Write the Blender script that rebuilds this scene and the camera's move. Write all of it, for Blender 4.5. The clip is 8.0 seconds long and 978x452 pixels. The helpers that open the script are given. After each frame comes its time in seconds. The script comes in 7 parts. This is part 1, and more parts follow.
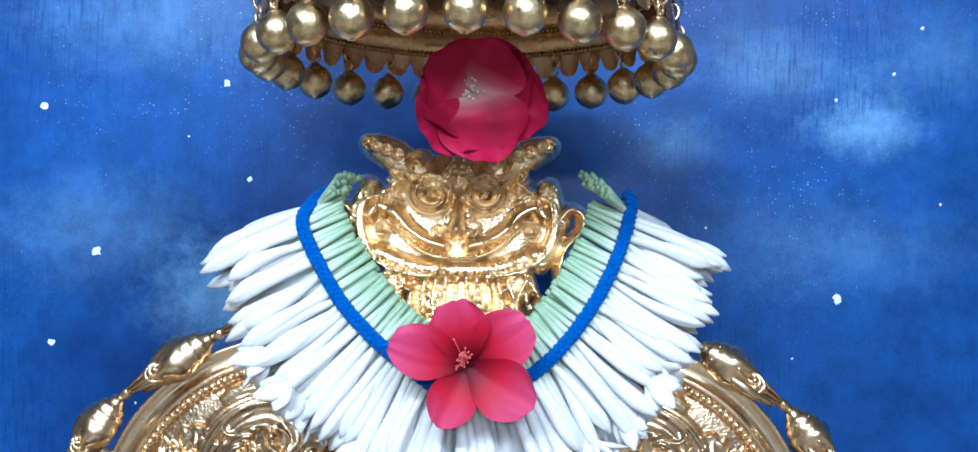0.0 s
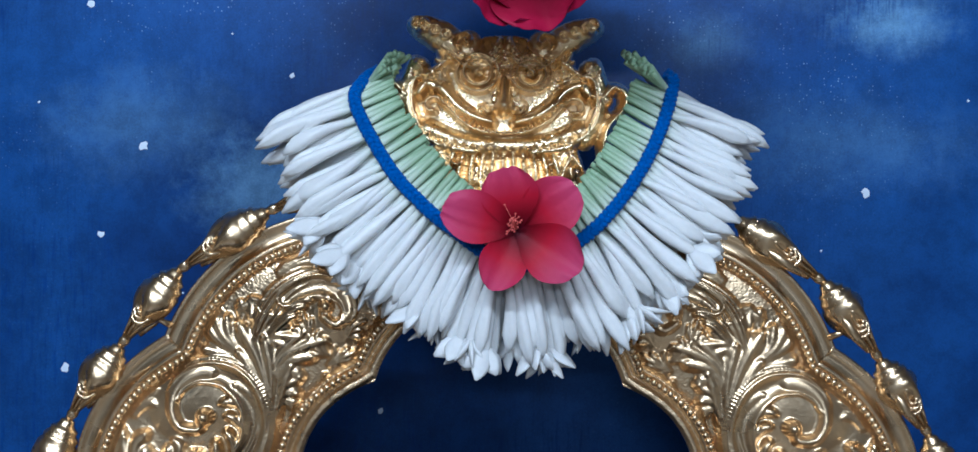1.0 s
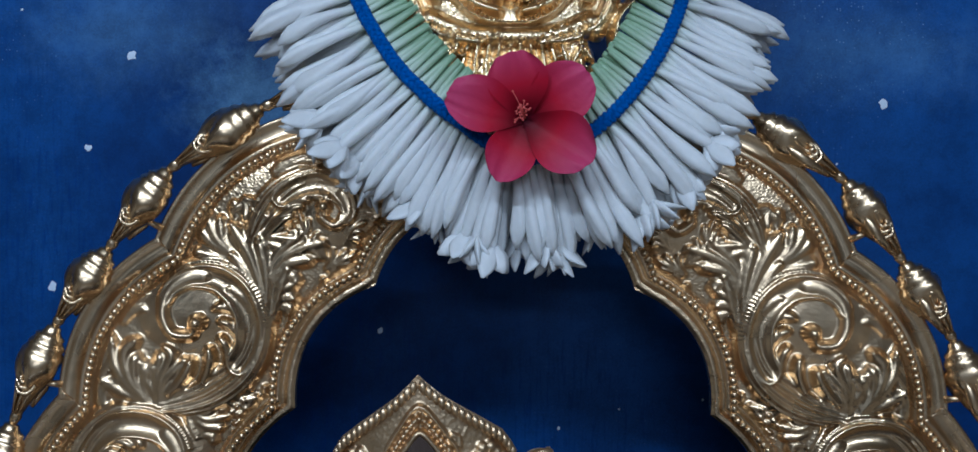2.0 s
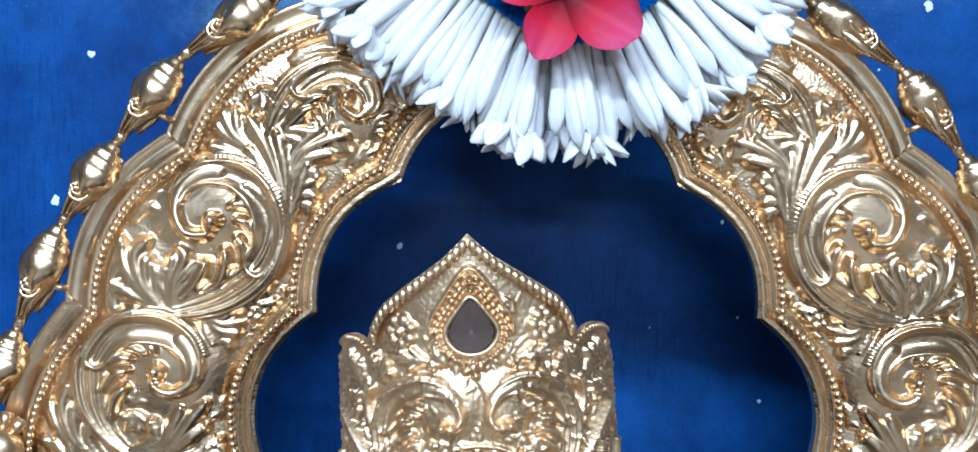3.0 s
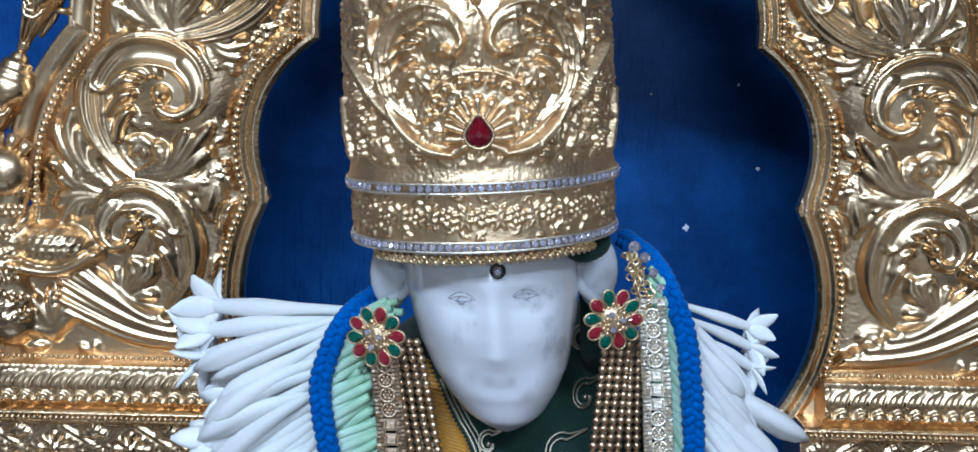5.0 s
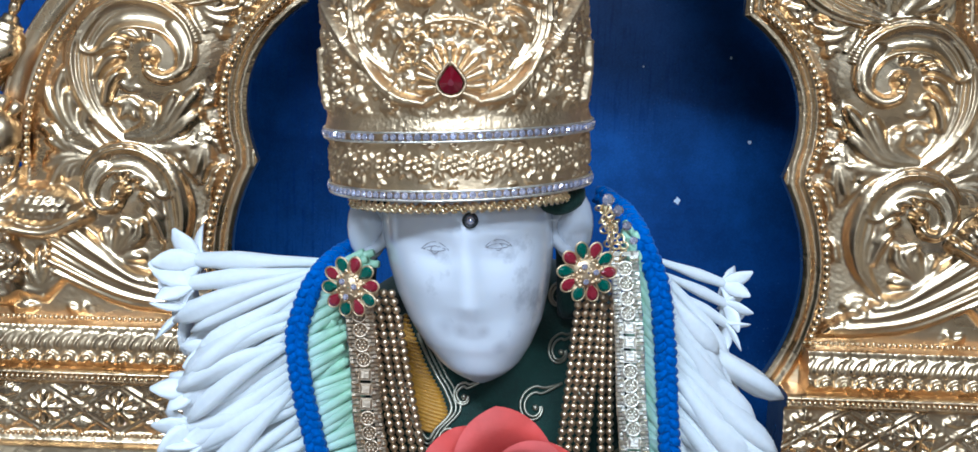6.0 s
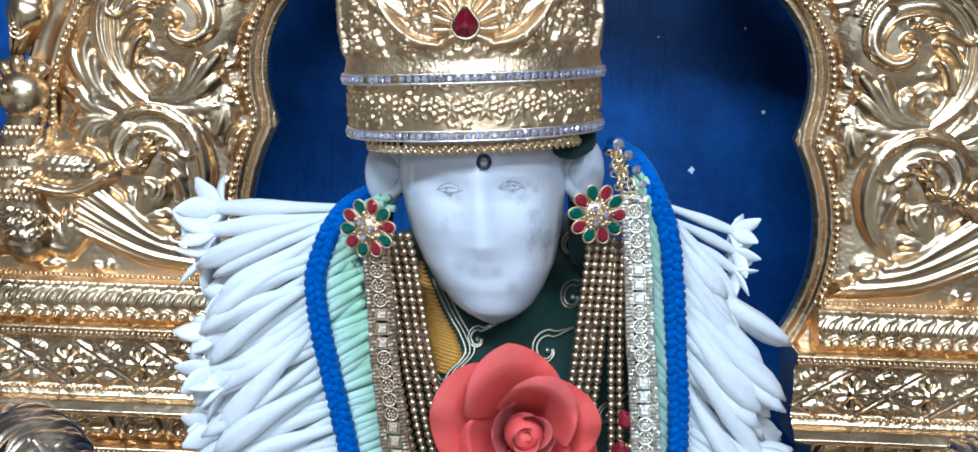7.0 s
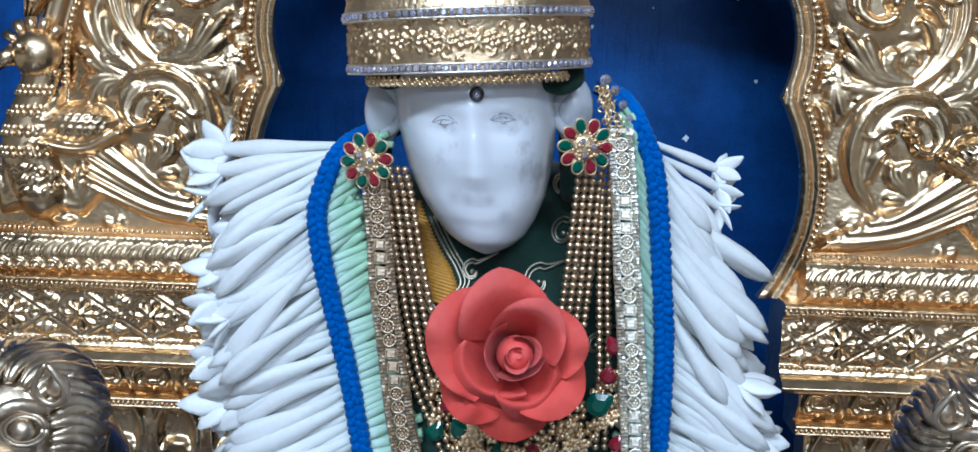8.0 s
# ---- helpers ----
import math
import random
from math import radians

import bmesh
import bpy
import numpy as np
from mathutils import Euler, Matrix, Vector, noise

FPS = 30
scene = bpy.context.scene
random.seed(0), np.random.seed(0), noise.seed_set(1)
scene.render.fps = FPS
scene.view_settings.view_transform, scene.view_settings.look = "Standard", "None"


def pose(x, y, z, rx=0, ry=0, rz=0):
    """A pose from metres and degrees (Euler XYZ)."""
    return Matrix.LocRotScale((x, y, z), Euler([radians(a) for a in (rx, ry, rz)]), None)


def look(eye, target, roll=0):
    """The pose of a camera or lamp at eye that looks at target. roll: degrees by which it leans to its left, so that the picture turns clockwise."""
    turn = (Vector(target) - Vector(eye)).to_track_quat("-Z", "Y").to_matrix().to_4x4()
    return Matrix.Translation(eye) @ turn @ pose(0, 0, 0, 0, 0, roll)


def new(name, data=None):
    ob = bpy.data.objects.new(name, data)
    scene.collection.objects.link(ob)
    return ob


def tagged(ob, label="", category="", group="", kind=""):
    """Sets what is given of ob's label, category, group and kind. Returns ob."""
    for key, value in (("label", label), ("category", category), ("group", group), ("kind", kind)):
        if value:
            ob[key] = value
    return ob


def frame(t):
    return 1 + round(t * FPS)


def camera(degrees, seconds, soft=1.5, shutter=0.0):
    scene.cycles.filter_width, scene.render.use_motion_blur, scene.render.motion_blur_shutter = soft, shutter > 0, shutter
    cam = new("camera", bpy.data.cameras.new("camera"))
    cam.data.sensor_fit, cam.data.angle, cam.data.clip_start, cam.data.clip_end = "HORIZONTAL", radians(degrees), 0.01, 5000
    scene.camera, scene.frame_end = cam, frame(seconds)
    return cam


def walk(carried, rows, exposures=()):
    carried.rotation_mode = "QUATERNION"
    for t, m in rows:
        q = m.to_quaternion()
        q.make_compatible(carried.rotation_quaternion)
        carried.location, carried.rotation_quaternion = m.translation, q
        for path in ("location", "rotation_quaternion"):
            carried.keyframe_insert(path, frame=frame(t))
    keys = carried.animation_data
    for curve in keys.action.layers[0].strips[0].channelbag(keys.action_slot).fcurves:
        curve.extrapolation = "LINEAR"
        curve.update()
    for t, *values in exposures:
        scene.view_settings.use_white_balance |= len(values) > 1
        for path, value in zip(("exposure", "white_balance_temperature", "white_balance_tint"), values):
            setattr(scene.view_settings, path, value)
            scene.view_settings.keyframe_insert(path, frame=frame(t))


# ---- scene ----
cam = camera(46.1, 8.0)
METRES, EYE, TILT, LEAN, TURN = 0.52, 1.75, 2.2, -1.0, 0.0
ROWS = [
    (0.0, 0.0, 0.0, 0.0, 0.0, 0.0, 0.0),
    (0.5, -0.0196, -0.0249, -0.0596, 0.05, -1.14, -0.02),
    (1.0, -0.0635, -0.0645, -0.1308, 0.36, -2.16, -0.04),
    (2.5, -0.0988, 0.0867, -0.3085, -0.07, -4.4, 0.08),
    (3.0, -0.1378, 0.1224, -0.3732, -0.1, -5.25, 0.14),
    (3.5, -0.1276, 0.1132, -0.4317, -0.21, -6.36, 0.07),
    (4.0, -0.1379, 0.0815, -0.4941, -0.07, -7.52, -0.02),
    (4.5, -0.1409, 0.0773, -0.5811, -0.01, -9.94, -0.23),
    (6.0, -0.0951, 0.0595, -0.6556, 0.77, -11.17, -0.81),
    (6.5, -0.0871, 0.0381, -0.7135, 1.32, -11.35, -0.82),
    (7.0, -0.0869, 0.0151, -0.7045, 1.76, -11.38, -0.79),
    (7.5, -0.086, -0.0194, -0.7208, 1.82, -10.97, -0.78),
    (8.0, -0.0685, -0.0604, -0.7753, 2.08, -11.04, -0.74),
]
EXPOSURES = [(0.0, -0.08, 5150, 8), (0.5, -0.52, 5150, 8), (1.0, -0.95, 5150, 8), (1.2, -1.12, 5100, 8), (2.3, -1.60, 5000, 8), (2.5, -1.60, 5000, 8), (3.0, -0.11, 5000, 8), (3.5, 0.06, 5000, 7), (4.0, -0.38, 5000, 7), (4.5, -0.68, 5050, 7), (6.0, -0.38, 5100, 6), (6.5, -0.28, 5100, 6), (7.5, -0.32, 5100, 6), (8.0, -0.50, 5100, 6)]
walk(cam, [(t, pose(0, 0, EYE, TILT, LEAN, TURN) @ pose(METRES * x, METRES * y, METRES * z, 90 + pitch, roll, yaw)) for t, x, y, z, yaw, pitch, roll in ROWS], EXPOSURES)

# ---- world, lights ----
world = bpy.data.worlds.new("world")
scene.world = world
world.use_nodes = True
world.node_tree.nodes["Background"].inputs["Color"].default_value = (0.55, 0.65, 0.8, 1)
world.node_tree.nodes["Background"].inputs["Strength"].default_value = 0.15


def area_lamp(name, eye, target, sx, sy, watts, colour):
    data = bpy.data.lights.new(name, "AREA")
    data.shape, data.size, data.size_y, data.energy, data.color = "RECTANGLE", sx, sy, watts, colour
    ob = new(name, data)
    ob.matrix_world = look(eye, target)
    return ob


area_lamp("tube_light_glow", (-0.75, -1.25, 3.08), (-0.1, 1.0, 1.5), 1.15, 0.05, 78, (0.92, 0.97, 1.0))
area_lamp("tube_light_glow", (0.75, -1.70, 3.08), (0.0, 1.0, 1.5), 1.15, 0.05, 52, (0.92, 0.97, 1.0))
# added frontal fill, low enough to reach the mask under the umbrella
area_lamp("tube_light_glow", (0.0, -3.34, 2.36), (0.0, 0.9, 1.7), 1.15, 0.05, 34, (0.95, 0.97, 1.0))
# unseen fill lamps added in south wall openings, to brighten the gold
area_lamp("doorway_fill", (0.0, -3.40, 1.05), (0.0, 0.9, 1.3), 1.0, 2.0, 4.5, (0.88, 0.95, 1.0))
area_lamp("window_fill", (-1.55, -3.40, 1.55), (-0.2, 0.9, 1.3), 0.5, 1.1, 3.5, (0.88, 0.95, 1.0))
area_lamp("window_fill", (1.55, -3.40, 1.55), (0.2, 0.9, 1.3), 0.5, 1.1, 3.5, (0.88, 0.95, 1.0))

# ---- materials ----


def material(name, colour=(0.5, 0.5, 0.5), rough=0.5, metal=0.0, vary=0.0, scale=40.0, bump=0.0, bump_scale=200.0, coat=0.0,
             sheen=0.0, sub=0.0, rough_vary=0.0, spec=0.5, object_vary=0.0, depth=0.001):
    """Principled surface with tone variation at two scales and fine relief; returns material, nodes, links, shader."""
    m = bpy.data.materials.new(name)
    m.use_nodes = True
    n, l = m.node_tree.nodes, m.node_tree.links
    p = n["Principled BSDF"]
    p.inputs["Base Color"].default_value = (*colour, 1)
    p.inputs["Roughness"].default_value = rough
    p.inputs["Metallic"].default_value = metal
    p.inputs["Coat Weight"].default_value = coat
    p.inputs["Coat Roughness"].default_value = 0.08
    p.inputs["Sheen Weight"].default_value = sheen
    p.inputs["Specular IOR Level"].default_value = spec
    if sub:
        p.inputs["Subsurface Weight"].default_value = sub
        p.inputs["Subsurface Radius"].default_value = (0.006, 0.005, 0.004)
        p.inputs["Subsurface Scale"].default_value = 1.0
    tc = n.new("ShaderNodeTexCoord")
    if vary or object_vary or rough_vary:
        a = n.new("ShaderNodeTexNoise")
        a.inputs["Scale"].default_value, a.inputs["Detail"].default_value = scale, 5
        l.new(tc.outputs["Object"], a.inputs["Vector"])
        b = n.new("ShaderNodeTexNoise")
        b.inputs["Scale"].default_value, b.inputs["Detail"].default_value = scale * 7, 3
        l.new(tc.outputs["Object"], b.inputs["Vector"])
        s = n.new("ShaderNodeMath")
        s.operation = "ADD"
        l.new(a.outputs["Fac"], s.inputs[0])
        l.new(b.outputs["Fac"], s.inputs[1])
        r = n.new("ShaderNodeMapRange")
        r.inputs["From Min"].default_value, r.inputs["From Max"].default_value = 0.6, 1.4
        r.inputs["To Min"].default_value, r.inputs["To Max"].default_value = 1 - vary, 1 + vary
        l.new(s.outputs[0], r.inputs["Value"])
        value = r.outputs[0]
        if object_vary:
            info = n.new("ShaderNodeObjectInfo")
            o = n.new("ShaderNodeMapRange")
            o.inputs["To Min"].default_value, o.inputs["To Max"].default_value = 1 - object_vary, 1 + object_vary
            l.new(info.outputs["Random"], o.inputs["Value"])
            mul = n.new("ShaderNodeMath")
            mul.operation = "MULTIPLY"
            l.new(value, mul.inputs[0])
            l.new(o.outputs[0], mul.inputs[1])
            value = mul.outputs[0]
        hsv = n.new("ShaderNodeHueSaturation")
        hsv.inputs["Color"].default_value = (*colour, 1)
        l.new(value, hsv.inputs["Value"])
        l.new(hsv.outputs[0], p.inputs["Base Color"])
        if rough_vary:
            q = n.new("ShaderNodeMapRange")
            q.inputs["From Min"].default_value, q.inputs["From Max"].default_value = 0.35, 0.65
            q.inputs["To Min"].default_value, q.inputs["To Max"].default_value = max(0.02, rough - rough_vary), rough + rough_vary
            l.new(a.outputs["Fac"], q.inputs["Value"])
            l.new(q.outputs[0], p.inputs["Roughness"])
    if bump:
        c = n.new("ShaderNodeTexNoise")
        c.inputs["Scale"].default_value, c.inputs["Detail"].default_value = bump_scale, 4
        l.new(tc.outputs["Object"], c.inputs["Vector"])
        k = n.new("ShaderNodeBump")
        k.inputs["Strength"].default_value, k.inputs["Distance"].default_value = bump, depth
        l.new(c.outputs["Fac"], k.inputs["Height"])
        l.new(k.outputs[0], p.inputs["Normal"])
    return m, n, l, p


GOLD = material("polished_brass_gold", (0.76, 0.56, 0.335), 0.275, 1.0, 0.14, 14, 0.30, 160, rough_vary=0.07, depth=0.0004)[0]
GOLD_FINE = material("chased_gold", (0.70, 0.515, 0.31), 0.41, 1.0, 0.14, 30, 0.6, 420, rough_vary=0.08, depth=0.0006)[0]
GOLD_SATIN = material("satin_cast_gold", (0.93, 0.72, 0.43), 0.29, 1.0, 0.12, 30, 0.5, 260, rough_vary=0.08, depth=0.0006)[0]
GOLD_AGED = material("aged_brass", (0.58, 0.37, 0.18), 0.28, 1.0, 0.25, 30, 0.4, 200, rough_vary=0.1)[0]
SILVER_GOLD = material("tarnished_pale_brass", (0.60, 0.49, 0.36), 0.36, 1.0, 0.35, 25, 0.4, 200, rough_vary=0.1)[0]
BEAD_GOLD = material("antique_gold_beads", (0.62, 0.46, 0.30), 0.34, 1.0, 0.2, 60, object_vary=0.1)[0]
PALE_GOLD = material("pale_gold_links", (0.93, 0.86, 0.73), 0.38, 1.0, 0.15, 60, 0.5, 900, rough_vary=0.08)[0]
MARBLE, _mn, _ml, _mp = material("white_marble", (0.66, 0.66, 0.69), 0.20, sub=0.25, spec=0.5, coat=0.35)
_tc, _nz, _rp = _mn.new("ShaderNodeTexCoord"), _mn.new("ShaderNodeTexNoise"), _mn.new("ShaderNodeValToRGB")
_nz.inputs["Scale"].default_value, _nz.inputs["Detail"].default_value, _nz.inputs["Roughness"].default_value = 34, 6, 0.62
_rp.color_ramp.elements[0].position, _rp.color_ramp.elements[0].color = 0.29, (0.40, 0.40, 0.43, 1)
_rp.color_ramp.elements[1].position, _rp.color_ramp.elements[1].color = 0.44, (0.66, 0.665, 0.70, 1)
_ml.new(_tc.outputs["Object"], _nz.inputs["Vector"])
_ml.new(_nz.outputs["Fac"], _rp.inputs[0])
_tone = _rp.outputs[0]
for _sx, _sz, _sr in ((-0.0705, 1.2575, 0.0065), (-0.0490, 1.2570, 0.0045), (-0.0300, 1.2725, 0.0042), (-0.0405, 1.2475, 0.0050), (-0.0620, 1.2570, 0.0050)):
    # small grey blemishes in the stone
    _mp2, _ln, _ad, _fl2, _mx = _mn.new("ShaderNodeMapping"), _mn.new("ShaderNodeVectorMath"), _mn.new("ShaderNodeMath"), _mn.new("ShaderNodeMapRange"), _mn.new("ShaderNodeMix")
    _mp2.inputs["Location"].default_value, _mp2.inputs["Scale"].default_value = (-_sx / _sr, 0, -_sz / _sr), (1 / _sr, 0, 1 / _sr)
    _ln.operation, _ad.operation, _mx.data_type = "LENGTH", "ADD", "RGBA"
    _fl2.inputs["From Min"].default_value, _fl2.inputs["From Max"].default_value, _fl2.inputs["To Min"].default_value, _fl2.inputs["To Max"].default_value = 0.55, 1.55, 0.55, 0.0
    _ml.new(_tc.outputs["Object"], _mp2.inputs[0])
    _ml.new(_mp2.outputs[0], _ln.inputs[0])
    _ml.new(_ln.outputs["Value"], _ad.inputs[0])
    _ml.new(_nz.outputs["Fac"], _ad.inputs[1])
    _ml.new(_ad.outputs[0], _fl2.inputs["Value"])
    _ml.new(_fl2.outputs[0], _mx.inputs[0])
    _ml.new(_tone, _mx.inputs[6])
    _mx.inputs[7].default_value = (0.40, 0.39, 0.42, 1)
    _tone = _mx.outputs[2]
_ml.new(_tone, _mp.inputs["Base Color"])
MARBLE_LINE = material("grey_incised_line", (0.24, 0.23, 0.25), 0.5, vary=0.1)[0]
VELVET = material("green_velvet", (0.0012, 0.022, 0.0135), 0.85, 0, 0.35, 60, 0.5, 900, sheen=0.14)[0]
THREAD_YELLOW = material("mustard_thread", (0.47, 0.225, 0.012), 0.5, 0, 0.2, 60, sheen=0.2)[0]
THREAD_SILVER = material("silver_gold_zari_thread", (0.45, 0.41, 0.31), 0.45, 1.0, 0.2, 80)[0]
YARN = material("blue_wool_yarn", (0.002, 0.095, 0.40), 0.9, 0, 0.3, 300, 1.0, 900, sheen=0.08, spec=0.2)[0]
RED_GEM = material("ruby_glass", (0.13, 0.001, 0.008), 0.08, 0, 0.1, 60, coat=0.6)[0]
PINK_RED_GEM = material("red_enamel_stone", (0.20, 0.010, 0.022), 0.14, 0, 0.1, 60, coat=0.5)[0]
GREEN_GEM = material("green_enamel_stone", (0.003, 0.075, 0.05), 0.14, 0, 0.1, 60, coat=0.5)[0]
SMOKY_GEM = material("smoky_crystal", (0.07, 0.05, 0.04), 0.05, 0, 0.1, 60, coat=1.0, spec=0.9)[0]
RHINESTONE = material("rhinestone_crystal", (0.66, 0.64, 0.78), 0.06, 0.75, 0.1, 300, object_vary=0.25)[0]
BLACK = material("black_stick_on_rim", (0.012, 0.012, 0.012), 0.35, vary=0.1)[0]
WALL = material("ochre_painted_plaster", (0.13, 0.105, 0.08), 0.7, 0, 0.06, 3, 0.2, 90)[0]
CEIL = material("grey_ceiling_paint", (0.26, 0.25, 0.23), 0.8, 0, 0.04, 3)[0]
FLOOR = material("polished_cream_tile_floor", (0.50, 0.42, 0.32), 0.25, 0, 0.12, 20)[0]
STONE = material("altar_granite", (0.10, 0.09, 0.09), 0.2, 0, 0.3, 60)[0]
DARK_WOOD = material("dark_door_wood", (0.09, 0.045, 0.02), 0.4, 0, 0.25, 12)[0]
BOUNCE = material("pale_bounce_panel", (0.66, 0.60, 0.50), 0.25, 0, 0.06, 8)[0]
FLECK = material("white_painted_star", (0.72, 0.80, 0.92), 0.6, 0, 0.1, 300)[0]

LAMP, _n, _l, _p = material("lit_tube", (0.9, 0.9, 0.9), 0.4, vary=0.01)
_p.inputs["Emission Color"].default_value, _p.inputs["Emission Strength"].default_value = (0.95, 0.98, 1.0, 1), 9.0


def gradient_material(name, stops, axis, lo, hi, rough, sub=0.0, bump=0.0, bump_scale=300, sheen=0.0, object_vary=0.05, coat=0.0, spec=0.4):
    """Colour running along one local axis of the object, with small changes from piece to piece."""
    m, n, l, p = material(name, stops[0][1], rough, sub=sub, bump=bump, bump_scale=bump_scale, sheen=sheen, coat=coat, spec=spec)
    tc = n.new("ShaderNodeTexCoord")
    sep = n.new("ShaderNodeSeparateXYZ")
    l.new(tc.outputs["Object"], sep.inputs[0])
    r = n.new("ShaderNodeMapRange")
    r.inputs["From Min"].default_value, r.inputs["From Max"].default_value = lo, hi
    l.new(sep.outputs[axis], r.inputs["Value"])
    ramp = n.new("ShaderNodeValToRGB")
    for i, (at, c) in enumerate(stops):
        e = ramp.color_ramp.elements[i] if i < 2 else ramp.color_ramp.elements.new(at)
        e.position, e.color = at, (*c, 1)
    l.new(r.outputs[0], ramp.inputs[0])
    info = n.new("ShaderNodeObjectInfo")
    o = n.new("ShaderNodeMapRange")
    o.inputs["To Min"].default_value, o.inputs["To Max"].default_value = 1 - object_vary, 1 + object_vary
    l.new(info.outputs["Random"], o.inputs["Value"])
    nz = n.new("ShaderNodeTexNoise")
    nz.inputs["Scale"].default_value = 220
    l.new(tc.outputs["Object"], nz.inputs["Vector"])
    o2 = n.new("ShaderNodeMapRange")
    o2.inputs["To Min"].default_value, o2.inputs["To Max"].default_value = 0.93, 1.05
    l.new(nz.outputs["Fac"], o2.inputs["Value"])
    mul = n.new("ShaderNodeMath")
    mul.operation = "MULTIPLY"
    l.new(o.outputs[0], mul.inputs[0])
    l.new(o2.outputs[0], mul.inputs[1])
    hsv = n.new("ShaderNodeHueSaturation")
    l.new(ramp.outputs[0], hsv.inputs["Color"])
    l.new(mul.outputs[0], hsv.inputs["Value"])
    l.new(hsv.outputs[0], p.inputs["Base Color"])
    return m


# local x of a flower: negative is the green stem, positive the white bud
TUBEROSE = gradient_material("tuberose_white_and_green", [(0.0, (0.36, 0.56, 0.38)), (1.0, (0.745, 0.745, 0.74)), (0.2, (0.50, 0.68, 0.54)), (0.40, (0.66, 0.78, 0.69)), (0.55, (0.71, 0.73, 0.715))],
                             0, -0.03, 0.045, 0.42, sub=0.2, bump=0.25, bump_scale=260)
TUBEROSE_GREEN = gradient_material("tuberose_green_ends", [(0.0, (0.29, 0.43, 0.26)), (1.0, (0.74, 0.74, 0.725)), (0.3, (0.40, 0.53, 0.36)), (0.55, (0.60, 0.68, 0.55))],
                                   0, -0.035, 0.02, 0.42, sub=0.2, bump=0.25, bump_scale=260)
HIBISCUS = gradient_material("pink_red_hibiscus_petal", [(0.0, (0.04, 0.0, 0.006)), (1.0, (0.50, 0.045, 0.130)), (0.22, (0.16, 0.001, 0.008)), (0.5, (0.42, 0.006, 0.026))],
                             0, 0.0, 0.055, 0.5, sub=0.1, bump=0.3, bump_scale=180, sheen=0.0, spec=0.15)
CRIMSON = gradient_material("crimson_hibiscus_petal", [(0.0, (0.62, 0.40, 0.36)), (1.0, (0.34, 0.005, 0.040)), (0.18, (0.48, 0.10, 0.13)), (0.35, (0.38, 0.008, 0.042))],
                            0, 0.0, 0.06, 0.5, sub=0.1, bump=0.4, bump_scale=160, sheen=0.0, spec=0.15)
# shade of the folds is put into the colour: darker base, lighter lips
ROSE = gradient_material("coral_rose_petal_shaded", [(0.0, (0.40, 0.022, 0.017)), (1.0, (0.74, 0.128, 0.112)), (0.55, (0.62, 0.060, 0.045)), (0.85, (0.67, 0.080, 0.064))],
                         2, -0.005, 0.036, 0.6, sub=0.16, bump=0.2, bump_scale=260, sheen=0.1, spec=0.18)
STAMEN = material("pink_stamen", (0.70, 0.12, 0.10), 0.5, vary=0.15)[0]


